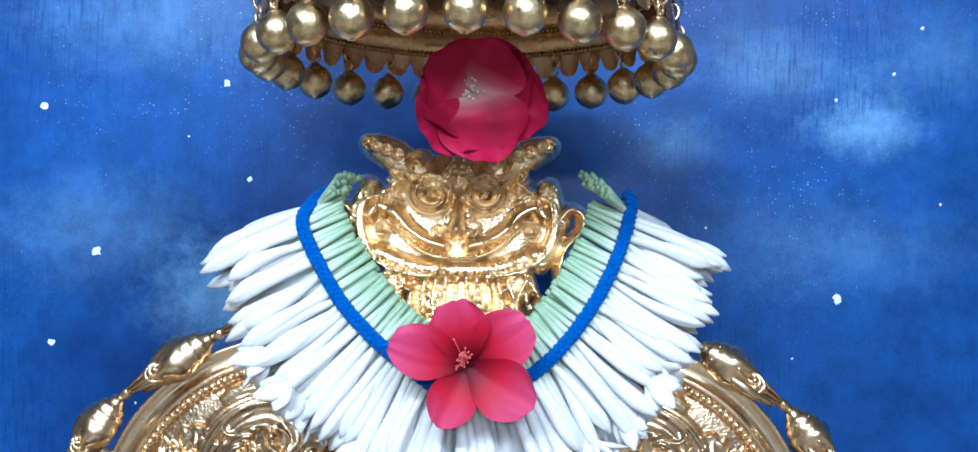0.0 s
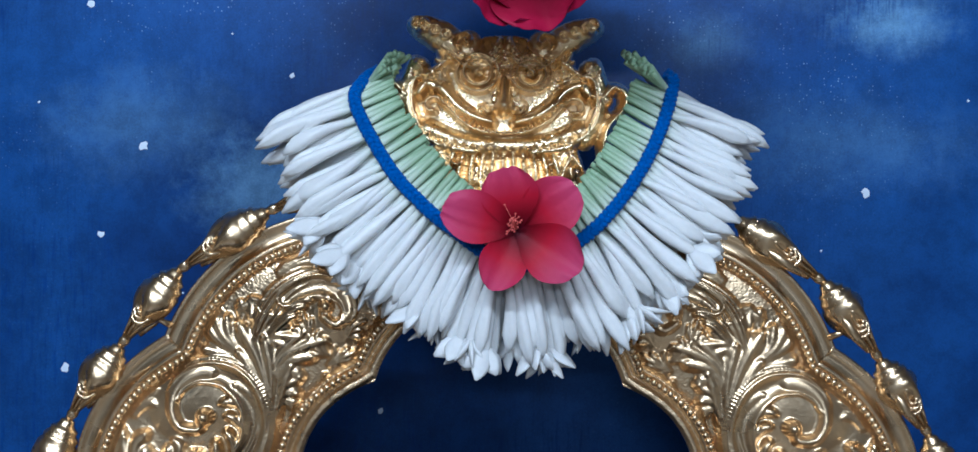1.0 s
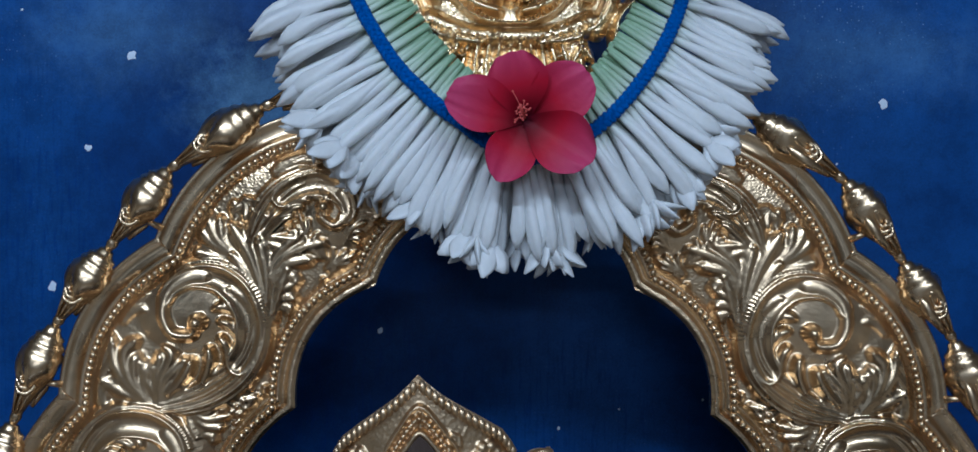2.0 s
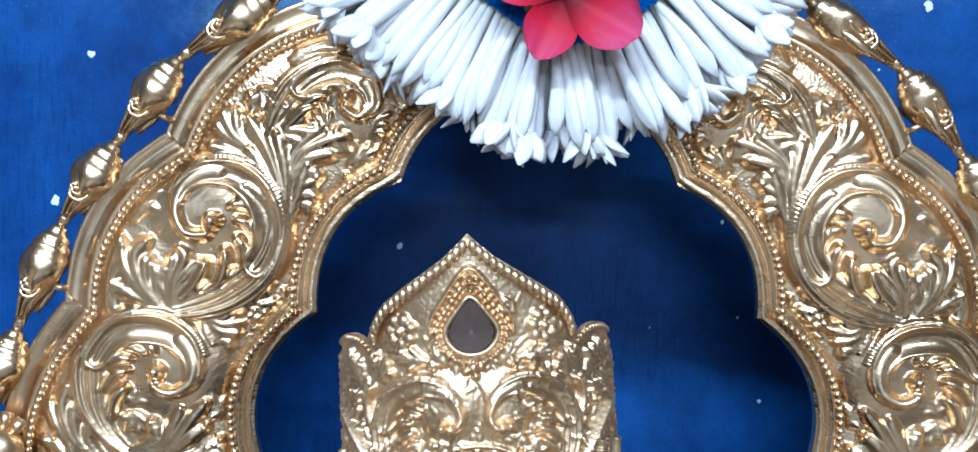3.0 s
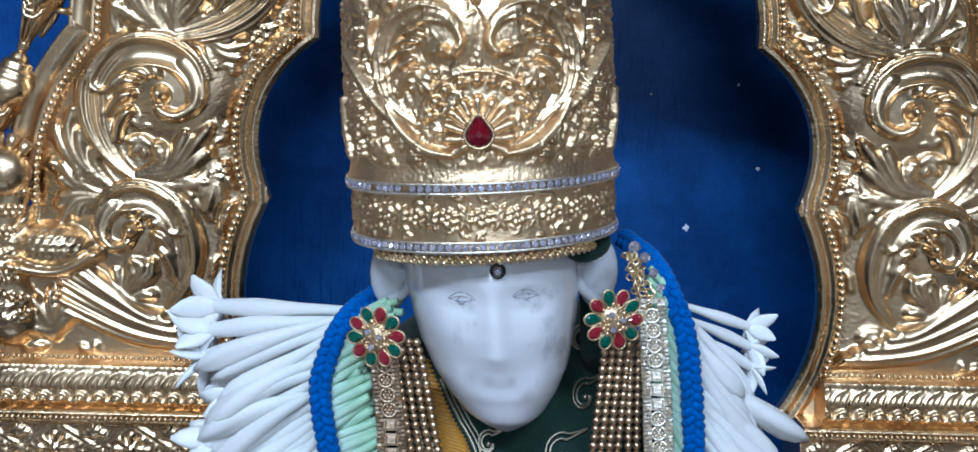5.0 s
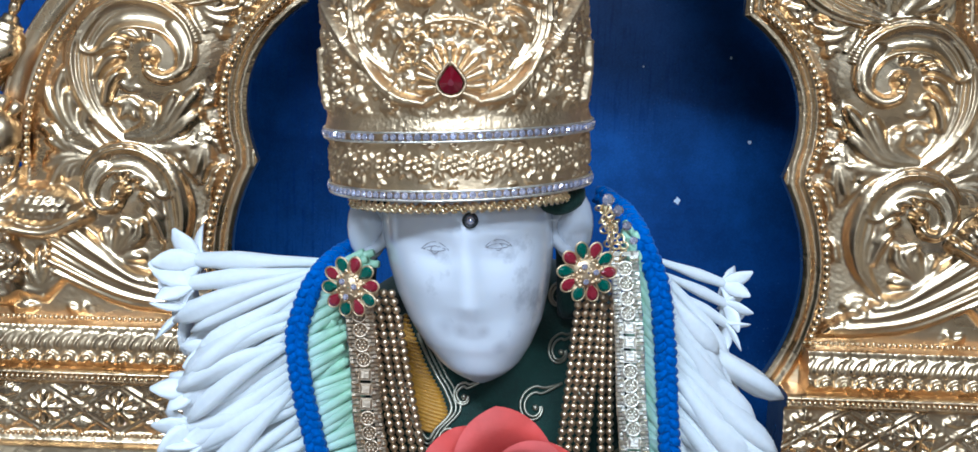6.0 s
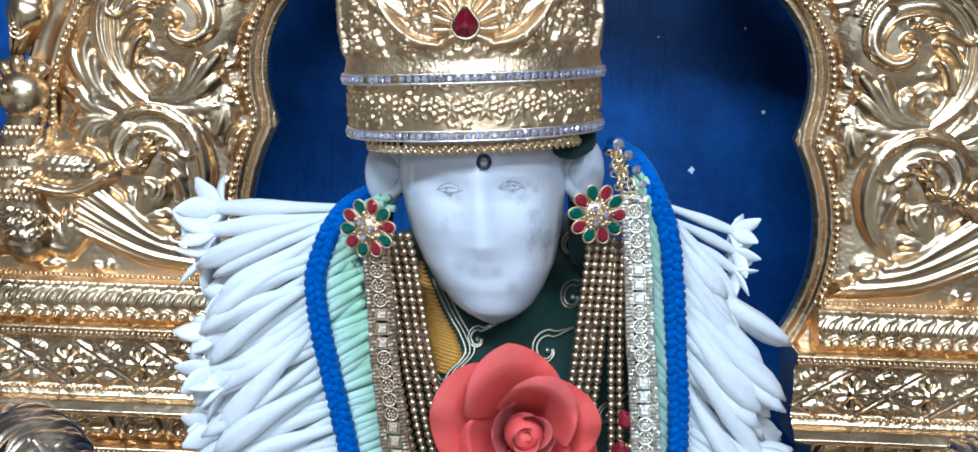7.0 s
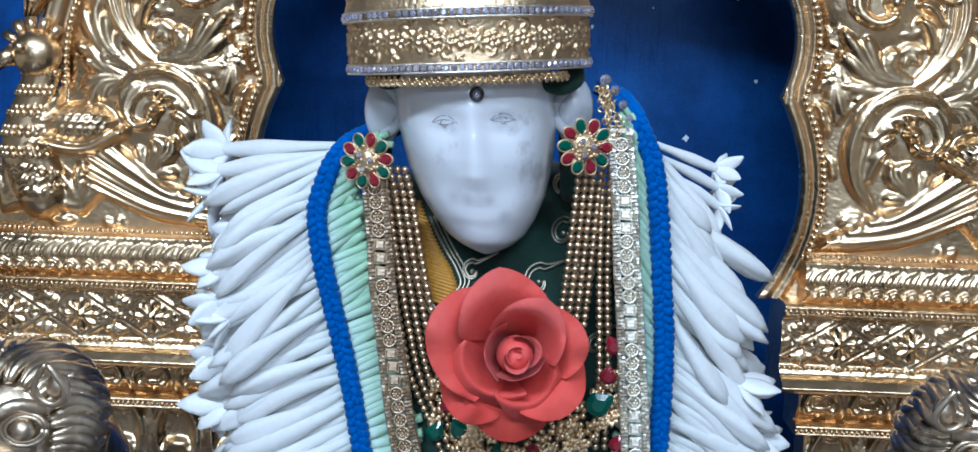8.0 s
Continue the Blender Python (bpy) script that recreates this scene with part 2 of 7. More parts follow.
def sky_paint():
    """Blue sky painted on a glossy board: broad tones, soft painted clouds, fine spray of pale dots."""
    m, n, l, p = material("painted_blue_sky_board", (0.02, 0.09, 0.40), 0.30, spec=0.14)
    tc = n.new("ShaderNodeTexCoord")

    def noise_tex(scale, detail, rough=0.55, stretch=(1, 1, 1)):
        mp = n.new("ShaderNodeMapping")
        mp.inputs["Scale"].default_value = stretch
        l.new(tc.outputs["Object"], mp.inputs[0])
        t = n.new("ShaderNodeTexNoise")
        t.inputs["Scale"].default_value, t.inputs["Detail"].default_value, t.inputs["Roughness"].default_value = scale, detail, rough
        l.new(mp.outputs[0], t.inputs["Vector"])
        return t.outputs["Fac"]

    def ranged(v, a, b, c=0.0, d=1.0):
        r = n.new("ShaderNodeMapRange")
        r.interpolation_type = "SMOOTHSTEP"
        for key, x in (("From Min", a), ("From Max", b), ("To Min", c), ("To Max", d)):
            r.inputs[key].default_value = x
        l.new(v, r.inputs["Value"])
        return r.outputs[0]

    def mixed(f, a, b):
        x = n.new("ShaderNodeMix")
        x.data_type = "RGBA"
        for key, v in ((0, f), (6, a), (7, b)):
            if isinstance(v, (tuple, float)):
                x.inputs[key].default_value = (*v, 1) if isinstance(v, tuple) else v
            else:
                l.new(v, x.inputs[key])
        return x.outputs[2]

    def math2(op, a, b):
        x = n.new("ShaderNodeMath")
        x.operation = op
        for i, v in enumerate((a, b)):
            if isinstance(v, float):
                x.inputs[i].default_value = v
            else:
                l.new(v, x.inputs[i])
        return x.outputs[0]

    col = mixed(ranged(noise_tex(2.6, 4), 0.33, 0.68), (0.007, 0.030, 0.128), (0.021, 0.084, 0.292))

    def cloud(x, z, rx, rz, amount, colour=(0.22, 0.42, 0.66)):
        nonlocal col
        mp = n.new("ShaderNodeMapping")
        mp.inputs["Location"].default_value = (-x / rx, 0, -z / rz)
        mp.inputs["Scale"].default_value = (1 / rx, 0, 1 / rz)
        l.new(tc.outputs["Object"], mp.inputs[0])
        ln = n.new("ShaderNodeVectorMath")
        ln.operation = "LENGTH"
        l.new(mp.outputs[0], ln.inputs[0])
        edge = math2("ADD", ln.outputs["Value"], math2("MULTIPLY", noise_tex(22, 9, 0.78), 1.7))
        col = mixed(ranged(edge, 0.75, 1.95, amount, 0.0), col, colour)

    cloud(0.405, 1.912, 0.080, 0.042, 0.75)
    cloud(0.34, 1.960, 0.14, 0.04, 0.22)
    cloud(0.30, 1.985, 0.10, 0.05, 0.3)
    cloud(0.20, 1.89, 0.06, 0.04, 0.3)
    cloud(0.48, 1.99, 0.10, 0.07, 0.2)
    cloud(-0.36, 2.02, 0.22, 0.07, 0.28)
    cloud(-0.43, 1.79, 0.16, 0.08, 0.22)
    cloud(-0.27, 1.72, 0.12, 0.08, 0.5)
    cloud(0.36, 1.78, 0.2, 0.07, 0.2)
    # spray of small dots, denser in the corners of the board
    vor = n.new("ShaderNodeTexVoronoi")
    vor.inputs["Scale"].default_value = 260
    l.new(tc.outputs["Object"], vor.inputs["Vector"])
    pick = n.new("ShaderNodeSeparateColor")
    l.new(vor.outputs["Color"], pick.inputs[0])
    dots = math2("MULTIPLY", ranged(vor.outputs["Distance"], 0.08, 0.30, 1.0, 0.0), ranged(noise_tex(5, 4, 0.7), 0.49, 0.65))
    height = n.new("ShaderNodeSeparateXYZ")
    l.new(tc.outputs["Object"], height.inputs[0])
    dots = math2("MULTIPLY", dots, ranged(height.outputs[2], 1.66, 1.90, 0.12, 1.0))
    dots = math2("MULTIPLY", dots, ranged(pick.outputs[0], 0.55, 0.95))
    col = mixed(math2("MULTIPLY", dots, 0.65), col, (0.42, 0.60, 0.90))
    drag = ranged(noise_tex(260, 3, 0.6, (1, 1, 0.09)), 0.48, 0.66, 0.0, 0.60)
    col = mixed(math2("MULTIPLY", drag, ranged(noise_tex(3.2, 3), 0.44, 0.60)), col, (0.006, 0.036, 0.19))
    grain = ranged(math2("ADD", math2("MULTIPLY", noise_tex(34, 6, 0.72), 0.65), math2("MULTIPLY", noise_tex(420, 3, 0.6), 0.35)), 0.36, 0.64, 0.80, 1.20)
    tone = n.new("ShaderNodeHueSaturation")
    l.new(col, tone.inputs["Color"])
    l.new(grain, tone.inputs["Value"])
    l.new(tone.outputs[0], p.inputs["Base Color"])
    bp = n.new("ShaderNodeBump")
    bp.inputs["Strength"].default_value, bp.inputs["Distance"].default_value = 0.25, 0.001
    l.new(noise_tex(60, 4, 0.6, (1, 1, 0.15)), bp.inputs["Height"])
    l.new(bp.outputs[0], p.inputs["Normal"])
    return m


SKY = sky_paint()

# ---- geometry helpers ----


class Geo:
    """Gathers vertices and faces of one mesh."""

    def __init__(self):
        self.v, self.f, self.m, self.n = [], [], [], 0

    def add(self, verts, faces, slot=0):
        verts = np.asarray(verts, float).reshape(-1, 3)
        self.v.append(verts)
        self.f += [tuple(int(i) + self.n for i in f) for f in faces]
        self.m += [slot] * len(faces)
        self.n += len(verts)
        return self

    def mesh(self, name, mats, smooth=True):
        me = bpy.data.meshes.new(name)
        me.from_pydata(np.concatenate(self.v).tolist(), [], self.f)
        for m in (mats if isinstance(mats, (list, tuple)) else [mats]):
            me.materials.append(m)
        me.polygons.foreach_set("material_index", self.m)
        me.polygons.foreach_set("use_smooth", [smooth] * len(me.polygons))
        me.update()
        return me


def part(name, geo, mats, parent=None, label="", smooth=True, at=None):
    """Links the geometry as one mesh object, under a thing or on its own."""
    me = geo if isinstance(geo, bpy.types.Mesh) else geo.mesh(name, mats, smooth)
    ob = new(name, me)
    if at is not None:
        ob.matrix_basis = at
    if parent is not None:
        ob.parent = parent
    return tagged(ob, label)


def thing(name, at, label, category, group="", kind=""):
    """An empty at a thing's base, which parents its parts."""
    ob = new(name)
    ob.empty_display_size = 0.02
    ob.matrix_basis = at
    return tagged(ob, label, category, group, kind)


def grid_faces(rows, cols, wrap=False):
    i, j = np.meshgrid(np.arange(rows - 1), np.arange(cols if wrap else cols - 1), indexing="ij")
    k = (j + 1) % cols
    return np.stack([i * cols + j, i * cols + k, (i + 1) * cols + k, (i + 1) * cols + j], -1).reshape(-1, 4).tolist()


def sphere(c, r, nu=10, nv=6, squash=(1, 1, 1)):
    c, s = np.array(c), np.array(squash)
    t = np.linspace(0, np.pi, nv + 1)[1:-1]
    p = np.linspace(0, 2 * np.pi, nu, endpoint=False)
    T, P = np.meshgrid(t, p, indexing="ij")
    v = np.stack([np.sin(T) * np.cos(P), np.sin(T) * np.sin(P), np.cos(T)], -1).reshape(-1, 3)
    v = np.concatenate([v, [[0, 0, 1], [0, 0, -1]]]) * r * s + c
    n = (nv - 1) * nu
    f = [tuple(reversed(q)) for q in grid_faces(nv - 1, nu, True)]
    f += [(i, (i + 1) % nu, n) for i in range(nu)] + [(n - nu + (i + 1) % nu, n - nu + i, n + 1) for i in range(nu)]
    return v, f


def tube(pts, radii, n=8, flat=1.0, caps=True):
    """A tapered tube along points; flat squashes it along its second axis."""
    pts = np.asarray(pts, float)
    k = len(pts)
    radii = np.broadcast_to(np.asarray(radii, float), (k,))
    tan = np.gradient(pts, axis=0)
    tan /= np.linalg.norm(tan, axis=1)[:, None] + 1e-12
    a = np.array([0, 1.0, 0]) if abs(tan[0][1]) < 0.9 else np.array([1.0, 0, 0])
    rings = []
    ang = np.linspace(0, 2 * np.pi, n, endpoint=False)
    for i in range(k):
        a = a - tan[i] * np.dot(a, tan[i])
        a /= np.linalg.norm(a) + 1e-12
        b = np.cross(tan[i], a)
        rings.append(pts[i] + radii[i] * (np.cos(ang)[:, None] * a * flat + np.sin(ang)[:, None] * b))
    v = np.concatenate(rings)
    f = grid_faces(k, n, True)
    if caps:
        f += [tuple(reversed(range(n))), tuple(range((k - 1) * n, k * n))]
    return v, f


def lathe(profile, n=16):
    """Turns a list of (radius, height) about z."""
    prof = np.asarray(profile, float)
    a = np.linspace(0, 2 * np.pi, n, endpoint=False)
    v = np.stack([prof[:, 0][:, None] * np.cos(a), prof[:, 0][:, None] * np.sin(a), np.repeat(prof[:, 1][:, None], n, 1)], -1).reshape(-1, 3)
    return v, grid_faces(len(prof), n, True)


def box(x0, x1, y0, y1, z0, z1):
    v = [(x, y, z) for x in (x0, x1) for y in (y0, y1) for z in (z0, z1)]
    return v, [(0, 1, 3, 2), (4, 6, 7, 5), (0, 4, 5, 1), (2, 3, 7, 6), (0, 2, 6, 4), (1, 5, 7, 3)]


def smooth_line(nodes, n):
    """A Catmull-Rom curve through nodes, n points, evenly spaced."""
    p = np.asarray(nodes, float)
    p = np.concatenate([[2 * p[0] - p[1]], p, [2 * p[-1] - p[-2]]])
    out = []
    for i in range(1, len(p) - 2):
        t = np.linspace(0, 1, 24, endpoint=False)[:, None]
        a, b, c, d = p[i - 1], p[i], p[i + 1], p[i + 2]
        out.append(0.5 * (2 * b + (c - a) * t + (2 * a - 5 * b + 4 * c - d) * t ** 2 + (3 * b - a - 3 * c + d) * t ** 3))
    out.append(p[-2][None])
    return even(np.concatenate(out), n)


def even(line, n):
    line = np.asarray(line, float)
    s = np.concatenate([[0], np.cumsum(np.linalg.norm(np.diff(line, axis=0), axis=1))])
    q = np.linspace(0, s[-1], n)
    return np.stack([np.interp(q, s, line[:, k]) for k in range(line.shape[1])], -1)


def bow(p, q, sag, n=30):
    """An arc from p to q in a plane, bulging by sag to its left."""
    p, q = np.array(p, float), np.array(q, float)
    c = q - p
    nrm = np.array([-c[1], c[0]]) / np.linalg.norm(c)
    t = np.linspace(0, 1, n)[:, None]
    return p + c * t + nrm * sag * 4 * t * (1 - t)


class Relief:
    """A chased sheet: heights over a plane (u, v), raised by strokes as a smith's punches would."""

    def __init__(self, u, v):
        self.u, self.v, self.h = u, v, np.zeros_like(u)

    def stroke(self, pts, width, height, profile="round", lift=0.0, add=False):
        pts = np.asarray(pts, float)
        k = len(pts)
        width = np.broadcast_to(np.asarray(width, float), (k,))
        height = np.broadcast_to(np.asarray(height, float), (k,))
        wm = width.max()
        box_ = (self.u > pts[:, 0].min() - wm) & (self.u < pts[:, 0].max() + wm) & (self.v > pts[:, 1].min() - wm) & (self.v < pts[:, 1].max() + wm)
        idx = np.nonzero(box_)
        if not len(idx[0]):
            return
        P = np.stack([self.u[idx], self.v[idx]], -1)
        best, hh = np.full(len(P), 9.0), np.zeros(len(P))
        side = np.zeros(len(P))
        for i in range(k - 1):
            a, b = pts[i], pts[i + 1]
            c = b - a
            L = np.dot(c, c) + 1e-14
            t = np.clip(((P - a) @ c) / L, 0, 1)
            e = P - a - t[:, None] * c
            q = np.sqrt((e ** 2).sum(1)) / (width[i] + (width[i + 1] - width[i]) * t + 1e-9)
            m = q < best
            best[m] = q[m]
            hh[m] = (height[i] + (height[i + 1] - height[i]) * t)[m]
            side[m] = np.sign(c[0] * e[:, 1] - c[1] * e[:, 0])[m] * q[m]
        q = np.clip(best, 0, 1)
        if profile == "round":
            s = np.sqrt(np.clip(1 - q * q, 0, 1))
        elif profile == "dome":
            s = 1 - q * q
        elif profile == "ridge":
            s = 1 - q
        elif profile == "soft":
            s = (1 - q * q) ** 2
        elif profile == "channel":
            s = np.where(q < 0.8, 0.12 + 0.88 * (q / 0.8) ** 2, np.clip((1 - q) / 0.2, 0, 1) ** 0.5)
        elif profile == "hollow":
            s = np.where(q < 0.88, 0.40 + 0.60 * (q / 0.88) ** 2, np.sqrt(np.clip((1 - q) / 0.12, 0, 1)))
        elif profile == "leaf":
            s = (1 - q * q) * (0.82 + 0.18 * np.clip(np.abs(side) * 3, 0, 1))
        elif profile == "reed":
            s = (1 - q ** 4) * (0.78 + 0.22 * np.cos(side * 8.5) ** 2)
        val = np.where(best < 1, s * hh + lift * (best < 1), 0)
        if add:
            self.h[idx] += val
        else:
            self.h[idx] = np.maximum(self.h[idx], val)

    def boss(self, u, v, r, height, squash=1.0):
        q = np.sqrt(((self.u - u) / r) ** 2 + ((self.v - v) / (r * squash)) ** 2)
        self.h = np.maximum(self.h, np.where(q < 1, np.sqrt(np.clip(1 - q * q, 0, 1)) * height, 0))

    def pit(self, u, v, r, depth):
        q = np.sqrt(((self.u - u) / r) ** 2 + ((self.v - v) / r) ** 2)
        self.h -= np.where(q < 1, (1 - q * q) * depth, 0)

    def flower(self, u, v, r, height, n=6):
        for i in range(n):
            a = 2 * math.pi * i / n + 0.3
            self.boss(u + 0.62 * r * math.cos(a), v + 0.62 * r * math.sin(a), 0.36 * r, height * 0.8)
        self.boss(u, v, 0.3 * r, height)

    def fan(self, base, angle, length, n=5, spread=70, curl=25, width=0.006, height=0.008):
        """An acanthus spray: n tapering lobes from one base, bending outwards."""
        for i in range(n):
            s = (i / (n - 1) - 0.5) * 2 if n > 1 else 0
            L = length * (1 - 0.35 * abs(s))
            t = np.linspace(0, 1, 9)
            a = np.radians(angle + s * spread / 2 * (0.35 + 0.65 * t) + curl * t * t * (1 if s >= 0 else -1) * abs(s) + 6 * s)
            st = np.stack([np.cos(a), np.sin(a)], -1) * L / 8
            pts = np.array(base) + np.concatenate([[[0, 0]], np.cumsum(st[1:], 0)])
            w = width * np.array([0.35, 0.6, 0.85, 1, 1.05, 1, 0.85, 0.6, 0.25])
            self.stroke(pts, w, height * np.linspace(0.65, 1.0, 9) * (1 - 0.12 * (i % 2)), "leaf")
            self.stroke(pts[1:], w[1:] * 0.16, height * 0.18, "soft", add=True)

    def spray(self, base, angle, tips, width, height, hook=True):
        """Long leaf lobes leaving one base in one direction and bending to their tips."""
        b = np.array(base, float)
        for k, tip in enumerate(tips):
            p = np.array(tip, float)
            c = b + np.array([math.cos(radians(angle)), math.sin(radians(angle))]) * 0.62 * np.linalg.norm(p - b)
            t = np.linspace(0, 1, 14)[:, None]
            line = (1 - t) ** 2 * b + 2 * t * (1 - t) * c + t ** 2 * p
            w = 1.28 * width * np.interp(t[:, 0], [0, 0.25, 0.65, 0.9, 1], [0.35, 0.75, 1.0, 0.8, 0.35])
            self.stroke(line, w, height * np.interp(t[:, 0], [0, 0.5, 1], [0.7, 1.0, 0.9]) * (1 - 0.06 * (k % 2)), "leaf")
            if hook:
                self.boss(p[0], p[1], width * 0.62, height * 1.08)

    def scroll(self, nodes, height, wide):
        """A C-scroll from its stem to its eye: a reeded stem swells into a broad hollow band and winds into a solid curl."""
        pts = smooth_line(nodes, 90)
        t = np.linspace(0, 1, 90)
        tan = np.gradient(pts, axis=0)
        tan /= np.linalg.norm(tan, axis=1)[:, None]
        inw = np.stack([-tan[:, 1], tan[:, 0]], -1)
        if ((pts[-1] - pts[20:60]) * inw[20:60]).sum() < 0:
            inw = -inw
        hw = wide * np.interp(t, [0, 0.15, 0.30, 0.45, 0.58, 0.68, 0.78, 0.88, 1], [0.45, 0.85, 1.05, 1.20, 1.25, 1.05, 0.72, 0.55, 0.55])
        mid = pts + inw * hw[:, None]
        # the ground inside swells up towards the curl
        q = np.hypot(self.u - mid[55:, 0].mean(), self.v - mid[55:, 1].mean()) / (wide * 4.2)
        self.h = np.where(q < 1, np.maximum(self.h * 0.5, height * 0.55 * (1 - q ** 3)), self.h)
        for lane, k in ((1.9, 0.40), (1.2, 0.48), (0.45, 0.62), (-0.15, 0.75), (-0.62, 0.55)):
            c = pts[:46] + inw[:46] * (hw[:46] * lane * np.interp(t[:46], [0, 0.25, 0.5], [0.35, 1.0, 0.55]))[:, None]
            self.stroke(c, hw[:46] * np.interp(t[:46], [0, 0.25, 0.5], [0.22, 0.42, 0.24]), height * k * np.interp(t[:46], [0, 0.2, 0.4, 0.5], [0.6, 1.2, 1.2, 0.9]), "dome")
        self.stroke(mid[30:72], hw[30:72], height * np.interp(t[30:72], [0.33, 0.5, 0.8], [0.85, 1.0, 1.1]), "hollow")
        self.stroke(mid[60:], hw[60:] * 1.05, height * np.linspace(0.80, 1.40, 30), "round")
        # milled rim outside the hollow band
        rim = even(pts[22:66] - inw[22:66] * wide * 0.20, 56)
        self.stroke(rim, wide * 0.24, height * 0.66, "dome")
        for p in rim:
            self.boss(p[0], p[1], wide * 0.19, height * 0.80)
        self.boss(*mid[-1], wide * 0.80, height * 1.65)
        self.pit(*(mid[-1] + (mid[-6] - mid[-1]) * 0.6), wide * 0.30, height * 0.45)
        # knuckled lobes hanging from the inner edge of the stem towards the curl
        for k, i in enumerate(range(12, 46, 8)):
            b = mid[i] + inw[i] * hw[i] * 0.8
            e = b + (mid[-1] - b) * (0.42 + 0.05 * (k % 2)) + tan[i] * wide * 0.8
            c = (b + e) / 2 + tan[i] * wide * 0.7
            w = np.linspace(0, 1, 10)[:, None]
            self.stroke((1 - w) ** 2 * b + 2 * w * (1 - w) * c + w ** 2 * e, wide * np.interp(w[:, 0], [0, 0.6, 1], [0.50, 0.72, 0.55]), height * np.interp(w[:, 0], [0, 0.7, 1], [0.6, 0.95, 0.9]), "dome")

    def frond(self, spine, width, lobes, height):
        """An acanthus leaf: flutes that run together along a spine and bend apart into rounded, knuckled tips."""
        line = smooth_line(spine, 40)
        tan = np.gradient(line, axis=0)
        tan /= np.linalg.norm(tan, axis=1)[:, None]
        nrm = np.stack([-tan[:, 1], tan[:, 0]], -1)
        t = np.linspace(0, 1, 16)
        for i in sorted(range(lobes), key=lambda k: -abs(k - (lobes - 1) / 2)):
            o = 2 * i / (lobes - 1) - 1
            far = 1 - 0.42 * abs(o) ** 1.3
            k = np.clip((t * far * 39).astype(int), 0, 39)
            p = line[k] + nrm[k] * (width * o * (0.16 + 1.05 * t ** 1.7))[:, None] - tan[k] * (width * 0.30 * abs(o) * t ** 3)[:, None]
            w = width * 2.6 / lobes * np.interp(t, [0, 0.3, 0.75, 0.93, 1], [0.30, 0.55, 0.85, 0.80, 0.5])
            self.stroke(p, w, height * np.interp(t, [0, 0.4, 0.8, 1], [0.55, 0.80, 1.0, 0.95]) * (1 - 0.22 * abs(o)), "dome")
            self.boss(*p[-1], width * 0.95 / lobes, height * (1.08 - 0.2 * abs(o)))

    def speckle(self, amount, size, seed=0):
        """Fine uneven beating over the whole sheet."""
        rng = np.random.default_rng(seed)
        nu, nv = self.h.shape
        coarse = rng.normal(size=(nu // size + 2, nv // size + 2))
        i, j = np.arange(nu) / size, np.arange(nv) / size
        a, b = i.astype(int), j.astype(int)
        fi, fj = (i - a)[:, None], (j - b)[None]
        g = coarse[np.ix_(a, b)] * (1 - fi) * (1 - fj) + coarse[np.ix_(a + 1, b)] * fi * (1 - fj) + coarse[np.ix_(a, b + 1)] * (1 - fi) * fj + coarse[np.ix_(a + 1, b + 1)] * fi * fj
        self.h += g * amount

    def stipple(self, amount, below, seed=0):
        """Close matting punched into the ground between the raised forms."""
        rng = np.random.default_rng(seed)
        self.h += rng.uniform(-1, 1, self.h.shape) * amount * np.clip((below - self.h) / below, 0, 1)

    def soften(self, n=1):
        for _ in range(n):
            p = np.pad(self.h, 1, mode="edge")
            self.h = (p[1:-1, 1:-1] * 2 + p[:-2, 1:-1] + p[2:, 1:-1] + p[1:-1, :-2] + p[1:-1, 2:]) / 6


def line_distance(u, v, line):
    best = np.full(u.shape, 9.0)
    for a, b in zip(line[:-1], line[1:]):
        c = b - a
        t = np.clip(((u - a[0]) * c[0] + (v - a[1]) * c[1]) / (np.dot(c, c) + 1e-14), 0, 1)
        best = np.minimum(best, np.hypot(u - a[0] - t * c[0], v - a[1] - t * c[1]))
    return best


def bead_row(geo, pts, r, pitch, nu=8, nv=4):
    """Small round beads along a line."""
    L = np.linalg.norm(np.diff(pts, axis=0), axis=1).sum()
    for p in even(pts, max(2, int(L / pitch))):
        geo.add(*sphere(p, r, nu, nv))

# ---- the shrine room ----
AX = -0.027          # middle of the arch
ARCH_Y = 0.985       # its sheet
BACK_Y = 1.25


def structure(name, geo, mat, label, category, smooth=False):
    return tagged(part(name, geo, mat, smooth=smooth), label, category, kind="structure")


structure("floor", Geo().add(*box(-2.6, 2.6, -3.6, 1.6, -0.1, 0.0)), FLOOR, "polished cream tile floor of the shrine room", "floor")
structure("ceiling", Geo().add(*box(-2.6, 2.6, -3.6, 1.6, 3.2, 3.3)), CEIL, "grey painted flat ceiling over the shrine", "ceiling")
structure("wall_north", Geo().add(*box(-2.6, 2.6, 1.45, 1.6, 0, 3.2)), WALL, "ochre painted wall behind the sky board", "wall")
structure("wall_west", Geo().add(*box(-2.6, -2.45, -3.45, 1.45, 0, 3.2)), WALL, "ochre painted side wall", "wall")
structure("wall_east", Geo().add(*box(2.45, 2.6, -3.45, 1.45, 0, 3.2)), WALL, "ochre painted side wall", "wall")
# unseen wall; its doorway and windows are added to hold the fill lamps
_g = Geo()
